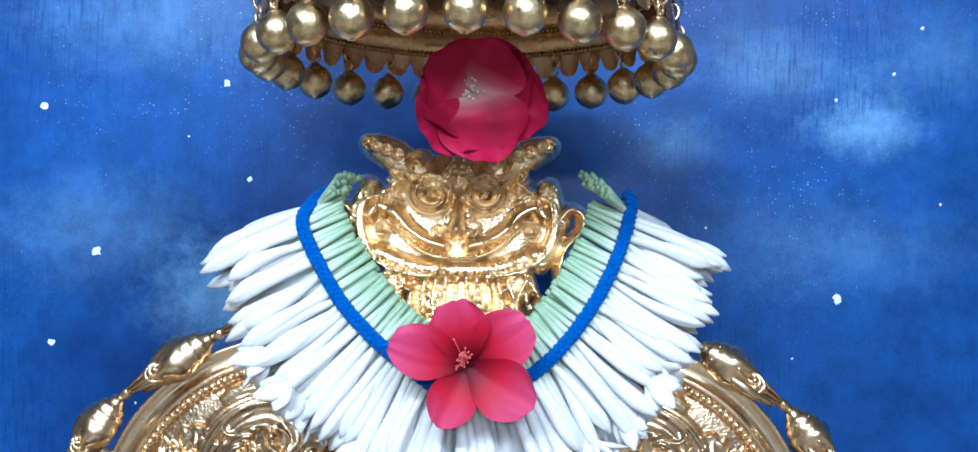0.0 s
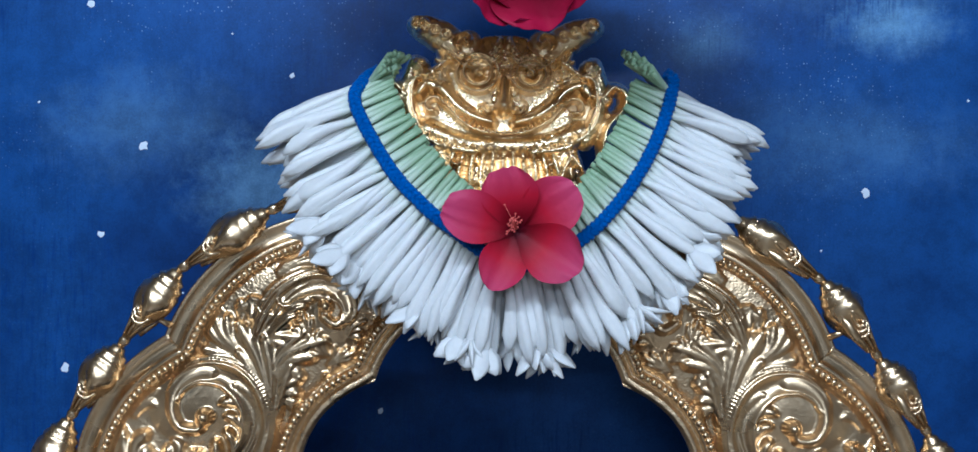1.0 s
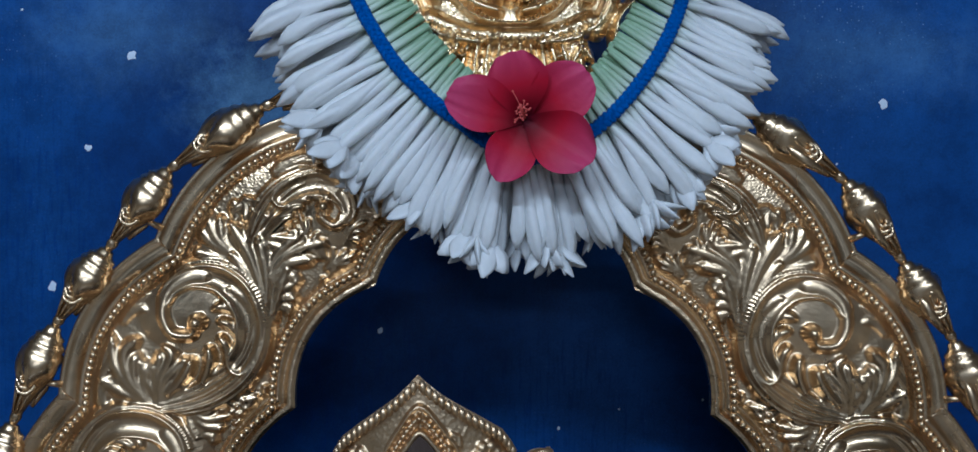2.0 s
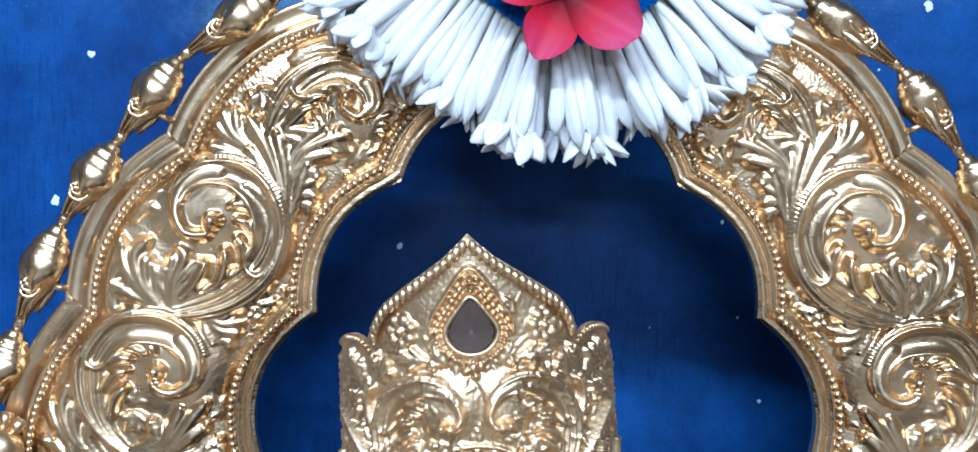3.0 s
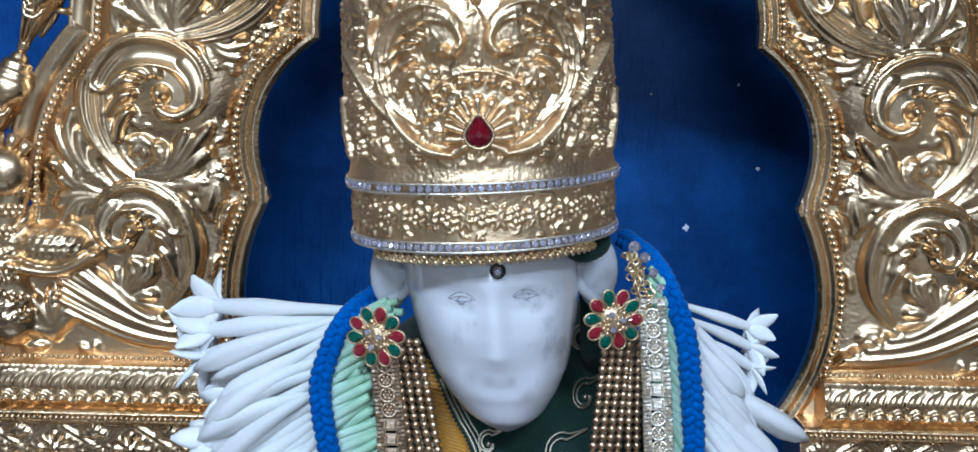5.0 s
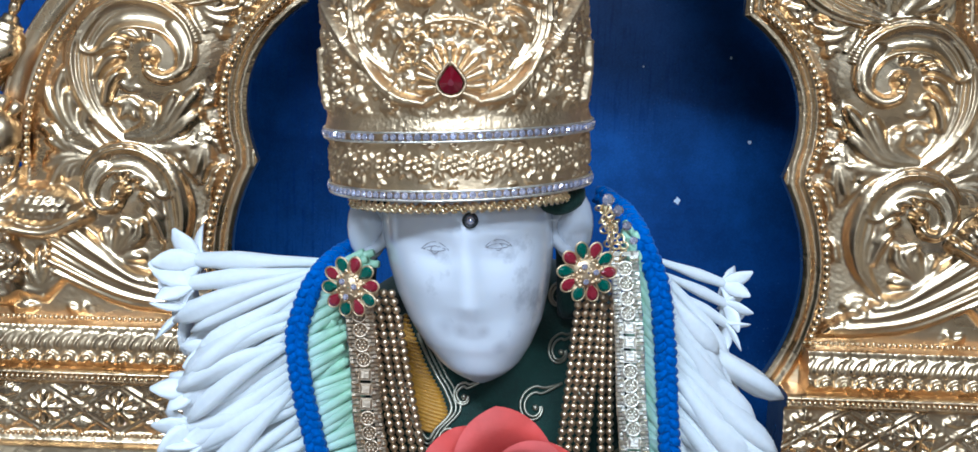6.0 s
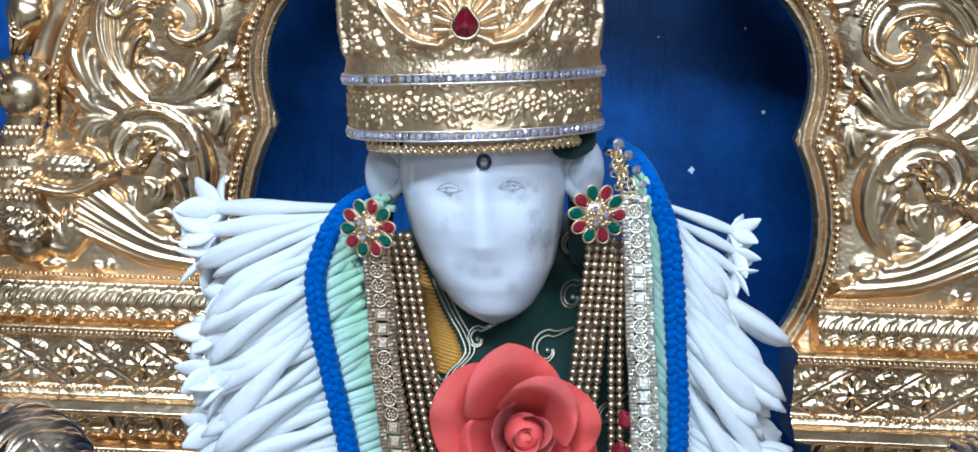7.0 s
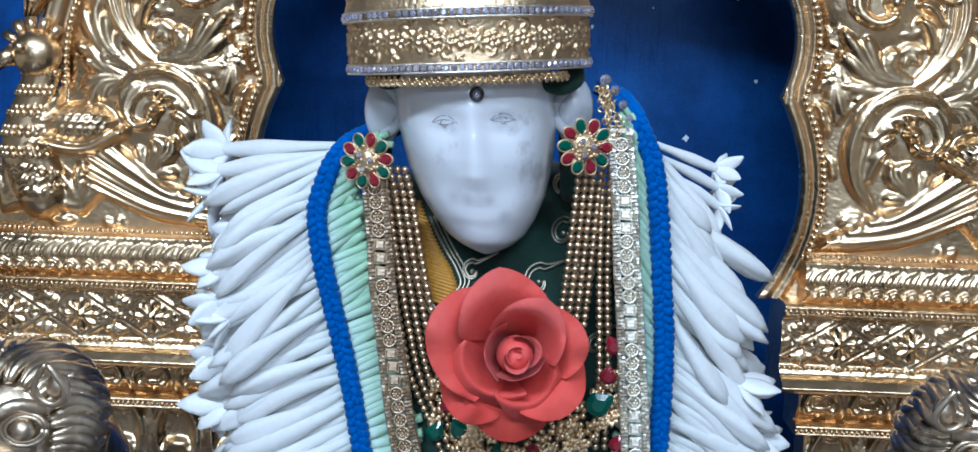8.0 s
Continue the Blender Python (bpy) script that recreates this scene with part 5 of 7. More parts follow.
def open_petals(tip, seed, mat, lo=0.020, hi=0.030, flare=1.1):
    """Six flaring petals at the mouth of an open floret."""
    rng = random.Random(seed)
    out_ = []
    for q in range(6):
        a = 2 * math.pi * q / 6 + 0.3 * rng.random()
        out = np.array([0, math.cos(a), math.sin(a)])
        L = rng.uniform(lo, hi)
        u = np.linspace(0, 1, 6)
        fl = flare * rng.uniform(0.65, 1.4)
        c = tip + np.outer(u - 0.35 * max(0.0, flare - 1.2) * u ** 3, np.array([1, 0, 0])) * L * 0.8 + np.outer(u ** 1.5 * fl + 0.12, out) * L * 0.55
        out_.append(Geo().add(*tube(c, 0.0056 * np.array([0.7, 1.05, 1.35, 1.35, 0.95, 0.22]), 9, flat=0.34)).mesh("petal", mat))
    return out_


def florets(mat, lengths, stem, fat=1.0, flare=1.1):
    out = []
    for i in range(9):
        rng = random.Random(40 + i)
        g, tip = tuberose(lengths[0] + (lengths[1] - lengths[0]) * (i % 5) / 4, rng.uniform(-0.16, 0.16), fat * rng.uniform(0.85, 1.12), i in (6, 8), i, stem, rng.uniform(-1, 1))
        out.append((g.mesh("tuberose", mat), open_petals(tip, i, mat, *((0.020, 0.030, 1.1) if i == 6 else (0.022, 0.029, flare))) if i in (6, 8) else ()))
    return out


def yarn_rope(strands, line, width, pitch):
    """Three plaited strands along a line."""
    L = np.linalg.norm(np.diff(line, axis=0), axis=1).sum()
    n = int(L / pitch * 10)
    p = even(line, n)
    tan = np.gradient(p, axis=0)
    tan /= np.linalg.norm(tan, axis=1)[:, None]
    side = np.cross(tan, np.array([0, 1.0, 0]))
    side /= np.linalg.norm(side, axis=1)[:, None]
    front = np.cross(side, tan)
    front = np.where(front[:, 1:2] > 0, -front, front)
    ph = np.linspace(0, L / pitch * 2 * np.pi, n)
    for k in range(3):
        a = ph + 2 * np.pi * k / 3
        q = p + side * (np.sin(a) * width * 0.30)[:, None] + front * (np.sin(2 * a) * width * 0.20)[:, None]
        strands.append(Geo().add(*tube(q, width * 0.24 * (1 + 0.10 * np.sin(ph * 3.7 + k)), 9)))


def yarn_fuzz(parent, line, width, count, seed):
    """Stray wool fibres standing off a plait."""
    rng = random.Random(seed)
    g = Geo()
    for _ in range(count):
        p = line[rng.randrange(len(line))] + np.array([rng.uniform(-0.5, 0.5) * width, -rng.uniform(0, 0.3) * width, rng.uniform(-1, 1) * 0.001])
        d = np.array([rng.gauss(0, 1), -abs(rng.gauss(0, 0.6)), rng.gauss(0, 1)])
        d *= rng.uniform(0.0015, 0.0032) / np.linalg.norm(d)
        e = np.array([rng.gauss(0, 1), 0, rng.gauss(0, 1)]) * 0.0005
        g.add(*tube([p, p + d * 0.5 + e, p + d], [0.00013, 0.00010, 0.00004], 3, caps=False))
    tagged(part("yarn_fuzz", g, YARN, parent), kind="stuff")


def place_floret(meshes, parent, origin, direction, roll, rng, k=None, scale=1.0):
    d = Vector(direction).normalized()
    m = Matrix.Translation(origin) @ d.to_track_quat("X", "Z").to_matrix().to_4x4() @ pose(0, 0, 0, roll) @ Matrix.Diagonal((scale, scale, scale, 1))
    me, petals = meshes[k if k is not None else rng.choice((0, 1, 2, 3, 4, 5, 7))]
    ob = part("tuberose", me, None, parent, "open white tuberose floret" if petals else "", at=m)
    for p in petals:
        part("petal", p, None, ob)
    return ob


# garland round the mask
garland_top = thing("mask_garland", pose(0, 0, 0), "white tuberose garland with green stems tied by blue yarn", "garland")
_nodes = [(-0.137, 0.985, 1.816), (-0.148, 0.965, 1.804), (-0.153, 0.948, 1.782), (-0.122, 0.925, 1.729), (-0.095, 0.912, 1.700), (-0.069, 0.905, 1.679), (-0.017, 0.900, 1.649),
          (0.034, 0.905, 1.669), (0.073, 0.920, 1.708), (0.103, 0.945, 1.758), (0.119, 0.970, 1.806), (0.115, 0.985, 1.817)]
_line = smooth_line(_nodes, 240)
_ys = []
yarn_rope(_ys, _line + [0, -0.006, 0], 0.0112, 0.0150)
for _g in _ys:
    part("yarn_strand", _g, YARN, garland_top, "bright blue wool strand of the plait")
yarn_fuzz(garland_top, _line + [0, -0.008, 0], 0.0110, 2600, 3)
_fl = florets(TUBEROSE_GREEN, (0.072, 0.090), 0.034, 0.98)
_rng = random.Random(11)
_tan = np.gradient(_line, axis=0)
for _layer, (_cnt, _dy, _back) in enumerate(((76, 0.10, 0.0), (80, 0.34, 0.007), (70, 0.62, 0.014))):
    for _i in range(_cnt):
        _k = int((0.055 + 0.89 * (_i + 0.5 + _rng.uniform(-0.3, 0.3)) / _cnt) * 239)
        _p, _t = _line[_k], _tan[_k]
        _o = np.array([_t[2], 0, -_t[0]])
        _c = _p - np.array([-0.017, 0.9, 1.80])
        _o = _o if _o[0] * _c[0] + _o[2] * _c[2] > 0 else -_o
        _o /= np.linalg.norm(_o)
        # the flowers fan towards straight down at the foot of the loop, and spread at its ends
        _an = radians(float(np.interp(_k / 239, [0, 0.12, 0.25, 0.40, 0.5, 0.60, 0.75, 0.88, 1], [204, 206, 216, 239, 268, 299, 326, 335, 337])) + _rng.uniform(-4.5, 4.5))
        _d = Vector((math.cos(_an), _dy * 0.35 + _rng.uniform(-0.05, 0.05), math.sin(_an)))
        _op = 6 if _rng.random() < 0.30 and abs(_c[0]) < 0.10 else None
        place_floret(_fl, garland_top, (_p[0], _p[1] + _back, _p[2]), _d, _rng.uniform(0, 360), _rng, _op, _rng.uniform(0.94, 1.07) * float(np.interp(_k / 239, [0.1, 0.22, 0.35, 0.5, 0.7, 0.9], [1.03, 1.11, 1.06, 0.97, 1.05, 1.02])))
# loose green ends where the garland is tied behind the mask
for _i in range(66):
    _s = 1 if _i % 3 else -1
    _t = _rng.uniform(0, 1)
    _x, _z = (0.119 - 0.024 * _t, 1.797 + 0.022 * _t) if _s > 0 else (-0.150 + 0.016 * _t, 1.797 + 0.018 * _t)
    place_floret(_fl, garland_top, (_x, 0.965 + 0.02 * _t, _z), (_s * _rng.uniform(0.5, 0.9), _rng.uniform(0.5, 0.9), -_rng.uniform(0.35, 0.7)), 0, _rng, None, 1.0)


def petal(length, width, cup, curl, ruffle, seed, n=14, m=13, tipcut=0.15, waist=0.8):
    """A petal along x, across y, rising in z."""
    rng = random.Random(seed)
    ph, ph2 = rng.uniform(0, 6), rng.uniform(0, 6)
    t = np.linspace(0, 1, n)[:, None]
    s = np.linspace(-1, 1, m)[None]
    w = width * np.sin(np.clip(t, 0, 1) ** waist * np.pi * 0.78 + 0.10) ** 0.8
    x = length * t * (1 - tipcut * np.abs(s) ** 2.2 * t)
    y = w * s
    z = cup * (s ** 2) * w * 1.2 + curl * length * t ** 2 + ruffle * length * t ** 2 * (np.sin(s * 4.2 + ph) * 0.5 + np.sin(s * 9 + ph2) * 0.25) * np.abs(s) ** 0.5 - 0.02 * length * np.exp(-(s / 0.12) ** 2) * t
    v = np.stack([x + 0 * y, y + 0 * x, z + 0 * x], -1).reshape(-1, 3)
    thick = v - [0, 0, 0.0007]
    f = grid_faces(n, m)
    off = n * m
    g = Geo().add(np.concatenate([v, thick]), [tuple(reversed(q)) for q in f] + [tuple(i + off for i in q) for q in f])
    return g


def along(origin, d, up=(0, -1, 0), roll=0):
    """A pose with x along d and z as near as may be to up."""
    x = Vector(d).normalized()
    z = Vector(up)
    z = (z - x * z.dot(x)).normalized()
    y = z.cross(x)
    m = Matrix((x, y, z)).transposed().to_4x4()
    return Matrix.Translation(origin) @ m @ pose(0, 0, 0, roll)


hib = thing("hibiscus", pose(-0.015, 0.884, 1.678), "open pink-red hibiscus flower with five petals on the garland", "flower", "hibiscus flowers")
for _i, (_a, _L, _w, _y) in enumerate(((104, 0.049, 0.0230, -0.002), (36, 0.056, 0.0235, 0.0005), (-33, 0.057, 0.0235, -0.004), (-113, 0.050, 0.0190, -0.002), (164, 0.060, 0.0210, -0.003))):
    part("petal", petal(_L * 1.04, _w, 0.24, -0.18, 0.13, _i + 3, tipcut=0.08, waist=1.25), HIBISCUS, hib, at=along((0, _y, 0), (math.cos(radians(_a)), -0.48, math.sin(radians(_a)))))
_g = Geo().add(*tube([(0, 0, 0), (-0.003, -0.012, 0.004), (-0.005, -0.022, 0.009)], [0.0016, 0.0013, 0.001], 7))
for _i in range(34):
    _t = random.uniform(0.35, 1)
    _c = np.array([-0.005 * _t, -0.022 * _t, 0.009 * _t]) + np.array([random.gauss(0, 1), random.gauss(0, 0.6), random.gauss(0, 1)]) * 0.0032
    _g.add(*sphere(_c, 0.0009, 6, 4))
    _g.add(*tube([(-0.005 * _t, -0.022 * _t, 0.009 * _t), _c], 0.0003, 4))
part("stamens", _g, STAMEN, hib, "pink stamen column")
part("stem", Geo().add(*tube([(0, 0, 0), (0, 0.03, 0.0)], 0.003, 7)), TUBEROSE_GREEN, hib)

hib2 = thing("hibiscus", pose(-0.013, 0.872, 1.884), "crumpled crimson hibiscus flower resting above the mask", "flower", "hibiscus flowers")
for _i, (_a, _L, _w, _tw) in enumerate(((100, 0.040, 0.030, -0.2), (30, 0.053, 0.034, -0.15), (-30, 0.064, 0.034, -0.05), (-75, 0.066, 0.036, -0.02), (-125, 0.066, 0.036, -0.1), (-165, 0.056, 0.034, -0.2), (150, 0.052, 0.033, -0.3), (65, 0.046, 0.032, -0.1))):
    part("petal", petal(_L * 0.94, _w * 0.96, 0.16, 0.12, 0.20, _i + 31), CRIMSON, hib2, at=along((0.002 * (_i % 3), -0.003 * (_i % 4), 0), (math.cos(radians(_a)), -0.30 + _tw, math.sin(radians(_a)))))
_g = Geo()
for _i in range(16):
    _c = np.array([-0.004 + random.gauss(0, 0.005), -0.012, 0.004 + random.gauss(0, 0.005)])
    _g.add(*tube([(0, 0, 0), _c], 0.0005, 5)).add(*sphere(_c, 0.0014, 6, 4))
part("stem", Geo().add(*tube([(0, 0, 0), (-0.002, 0.035, -0.004), (-0.004, 0.085, -0.030)], 0.0018, 7)), TUBEROSE_GREEN, hib2)
part("stamens", _g, material("cream_stamen", (0.72, 0.62, 0.50), 0.6, vary=0.1)[0], hib2, "cream stamens at the heart")

# ---- the marble statue ----


def head_mesh():
    zs = np.concatenate([np.linspace(1.2210, 1.26, 28), np.linspace(1.2612, 1.345, 58)])
    n = 140
    a = np.linspace(-np.pi, np.pi, n, endpoint=False)      # 0 faces the room
    Z, A = np.meshgrid(zs, a, indexing="ij")
    half = np.interp(Z, [1.2210, 1.2225, 1.2255, 1.231, 1.240, 1.255, 1.270, 1.285, 1.300, 1.32, 1.345], [0.007, 0.0125, 0.0185, 0.0250, 0.0315, 0.0392, 0.0440, 0.0470, 0.0490, 0.0492, 0.047])
    deep = np.interp(Z, [1.2210, 1.229, 1.245, 1.26, 1.28, 1.30, 1.32, 1.345], [0.030, 0.041, 0.049, 0.053, 0.057, 0.059, 0.060, 0.058])
    cx = np.interp(Z, [1.2210, 1.27, 1.32, 1.345], [-0.0505, -0.0570, -0.0620, -0.0635])
    pw = 0.86
    sx, cy = np.sin(A), np.cos(A)
    x = half * np.sign(sx) * np.abs(sx) ** pw
    y = -deep * np.sign(cy) * np.abs(cy) ** 0.95
    front = np.clip(cy, 0, 1) ** 0.5

    def blob(px, pz, wx, wz, h):
        return h * np.exp(-((x - px) / wx) ** 2 - ((Z - pz) / wz) ** 2) * front
    out = 0
    # long ridge of the nose running out into a broad smooth lower face
    ridge = np.interp(Z, [1.252, 1.262, 1.271, 1.290, 1.306, 1.32], [0, 0.0030, 0.0072, 0.0058, 0.0036, 0.001])
    out = out + ridge * np.exp(-(x / np.interp(Z, [1.255, 1.272, 1.30], [0.0130, 0.0090, 0.0056])) ** 2) * front
    for s in (1, -1):
        out = out - blob(s * 0.0175, 1.300, 0.0115, 0.0060, 0.0034) + blob(s * 0.0175, 1.3005, 0.0080, 0.0034, 0.0018)
        out = out + blob(s * 0.018, 1.312, 0.015, 0.0045, 0.0016) + blob(s * 0.027, 1.282, 0.012, 0.012, 0.0022)
        out = out - blob(s * 0.0165, 1.263, 0.006, 0.010, 0.0012) + blob(s * 0.016, 1.250, 0.010, 0.007, 0.0010)
    out = out + blob(0, 1.2480, 0.024, 0.014, 0.0016) + blob(0, 1.2320, 0.020, 0.0080, 0.0022)
    y = y - out
    v = np.stack([cx + x, 0.700 + y, Z], -1).reshape(-1, 3)
    k = len(zs)
    f = grid_faces(k, n, True) + [tuple(reversed(range(n))), tuple(range((k - 1) * n, k * n))]
    g = Geo().add(v, f)
    # ears beside the head
    for s, ex, ez in ((-1, -0.1185, 1.304), (1, -0.0005, 1.308)):
        g.add(*sphere((ex, 0.700, ez), 0.017, 14, 10, (0.72, 0.5, 1.25)))
        b = bow((ex - s * 0.002, ez + 0.016), (ex + s * 0.001, ez - 0.016), -s * 0.012, 12)
        g.add(*tube(np.stack([b[:, 0], np.full(12, 0.694), b[:, 1]], -1), 0.0035, 8))
    g.add(*tube([(-0.05, 0.735, 1.26), (-0.048, 0.755, 1.20)], [0.028, 0.030], 24))

    def face_y(px, pz):
        d = (v[:, 0] - px) ** 2 + (v[:, 2] - pz) ** 2 + (v[:, 1] > 0.7) * 9
        return v[int(np.argmin(d)), 1]
    # engraved lids, drawn as thin grey lines
    for s, ex, ez in ((-1, -0.0765, 1.3010), (1, -0.0430, 1.3035)):
        for rise, w in ((0.0020, 0.0064), (-0.0008, 0.0058), (0.0044, 0.0074)):
            b = bow((ex - w, ez), (ex + w, ez + 0.0004), rise, 11)
            g.add(*tube([(p[0], face_y(p[0], p[1]) - 0.00005, p[1]) for p in b], 0.00021, 5), slot=1)
        b = [(ex + 0.0022 * math.cos(q), face_y(ex, ez) - 0.0002, ez + 0.0003 + 0.0020 * math.sin(q)) for q in np.linspace(0.3, 2 * np.pi - 0.5, 12)]
        g.add(*tube(b, 0.00024, 5), slot=1)
    return g.mesh("statue_head", [MARBLE, MARBLE_LINE])


statue = tagged(part("marble_statue", head_mesh(), None), "polished white marble statue head with a smooth plain face", "statue")

# ---- green robe ----
TZ = np.array([0.90, 1.00, 1.10, 1.18, 1.215, 1.238, 1.255, 1.275])
TW = np.array([0.170, 0.150, 0.132, 0.120, 0.108, 0.090, 0.066, 0.048])
TD = np.array([0.150, 0.140, 0.130, 0.116, 0.100, 0.082, 0.062, 0.046])
TX, TY = -0.045, 0.800


def robe_y(x, z):
    """The robe's front at a place."""
    w, d = np.interp(z, TZ, TW), np.interp(z, TZ, TD)
    return TY - d * math.sqrt(max(0.03, 1 - ((x - TX) / w) ** 2))


_zs = np.linspace(0.90, 1.262, 60)
_a = np.linspace(0, 2 * np.pi, 96, endpoint=False)
_Z, _A = np.meshgrid(_zs, _a, indexing="ij")
_fold = 1 + 0.012 * np.sin(_A * 11 + _Z * 60) * np.clip((1.2 - _Z) / 0.1, 0, 1)
_v = np.stack([TX + np.interp(_Z, TZ, TW) * np.cos(_A) * _fold, TY + np.interp(_Z, TZ, TD) * np.sin(_A) * _fold, _Z], -1).reshape(-1, 3)
robe = thing("velvet_robe", pose(0, 0, 0), "dark green velvet robe with gold and silver embroidery", "robe")
part("cloth", Geo().add(_v, grid_faces(60, 96, True) + [tuple(range(59 * 96, 60 * 96))]), VELVET, robe)
# cloth cap under the crown, showing beside the temples
for _s, _cx in ((-1, -0.119), (1, -0.004)):
    _g = Geo()
    _l = smooth_line([(_cx, 0.685, 1.334), (_cx + _s * 0.002, 0.678, 1.327), (_cx - _s * 0.008, 0.672, 1.322), (_cx - _s * 0.022, 0.668, 1.328)], 14)
    _g.add(*tube(_l, np.linspace(0.0075, 0.004, 14), 10, flat=0.7))
    _g.add(*tube(smooth_line([(_cx - _s * 0.004, 0.70, 1.330), (_cx + _s * 0.002, 0.712, 1.30), (_cx + _s * 0.006, 0.728, 1.25)], 12), 0.008, 10))
    part("head_cloth", _g, VELVET, robe)


def thread_curve(geo, nodes, r, n=40, lift=0.0015):
    l = smooth_line(nodes, n + n // 2)
    geo.add(*tube([(p[0], robe_y(p[0], p[1]) - lift, p[1]) for p in l], r * (0.85 + 0.30 * (np.arange(len(l)) % 2)), 6))


# mustard paisley in satin stitch with corded outlines
_ctr = smooth_line([(-0.0985, 1.242), (-0.0915, 1.222), (-0.083, 1.206), (-0.0795, 1.196), (-0.081, 1.186)], 30)
_wd = np.interp(np.linspace(0, 1, 30), [0, 0.2, 0.6, 0.82, 1], [0.0006, 0.005, 0.0102, 0.0104, 0.003])
_g = Geo()
for _c, _w in zip(_ctr[::1], _wd[::1]):
    _p = [(_c[0] + _w * q, robe_y(_c[0] + _w * q, _c[1] + 0.25 * _w * q) - 0.002 - 0.0012 * (1 - q * q), _c[1] - 0.25 * _w * q) for q in np.linspace(-1, 1, 7)]
    _g.add(*tube(_p, 0.0013, 6))
tagged(part("paisley", _g, THREAD_YELLOW, robe, "mustard yellow satin-stitch paisley"), kind="stuff")
for _o in (0.0022, 0.0048, 0.0075):
    _g = Geo()
    _left = [(c[0] - w - _o, c[1] - 0.2 * _o) for c, w in zip(_ctr, _wd)]
    _right = [(c[0] + w + _o, c[1] + 0.2 * _o) for c, w in zip(_ctr, _wd)]
    thread_curve(_g, _left[::5] + [(_ctr[-1][0], _ctr[-1][1] - _o - 0.003)] + _right[::-5], 0.0007 + 0.0003 * (_o < 0.003), 90)
    part("paisley_cord", _g, THREAD_SILVER, robe, "silver-gold corded outline")


def curl(geo, x, z, r, start, turn, tail):
    t = np.linspace(0, 1, 12)
    a = radians(start) + turn * t * 5.4
    thread_curve(geo, [tail] + [(x + r * (1 - 0.7 * q) * math.cos(b), z + r * (1 - 0.7 * q) * math.sin(b)) for q, b in zip(t, a)], 0.0008, 60)


for _x, _z, _r in ((-0.004, 1.255, 0.008), (-0.003, 1.228, 0.010), (-0.018, 1.200, 0.012), (0.014, 1.205, 0.010), (0.020, 1.160, 0.008), (-0.060, 1.205, 0.008), (-0.068, 1.180, 0.008)):
    _g = Geo()
    for _q in (1.0, 0.72):
        curl(_g, _x, _z, _r * _q, 60, 1, (_x + 0.016, _z + 0.012))
    _g.add(*sphere((_x, robe_y(_x, _z) - 0.002, _z), 0.0018, 8, 6))
    part("embroidered_scroll", _g, THREAD_SILVER, robe, "silver-gold corded embroidery scroll")

# ---- crown ----
CX, CY, CZ, CR = -0.0655, 0.694, 1.333, 0.0715
crown = thing("crown", pose(CX, CY, CZ, 0, -3.6, 0), "tall chased gold crown with pointed crest and rhinestone bands", "crown")


def crown_top(x):
    """Height of the crest over the front, by the distance from its middle."""
    x = np.abs(x)
    mid = np.interp(x, [0, 0.004, 0.0125, 0.022, 0.033, 0.0435, 0.0490, 0.0510], [0.1915, 0.1875, 0.1800, 0.1735, 0.1660, 0.1580, 0.1490, 0.1375])
    lobe = 0.1300 + 0.0110 * np.sqrt(np.clip(1 - ((x - 0.0612) / 0.0108) ** 2, 0, 1))
    return np.where(x < 0.0511, mid, lobe)


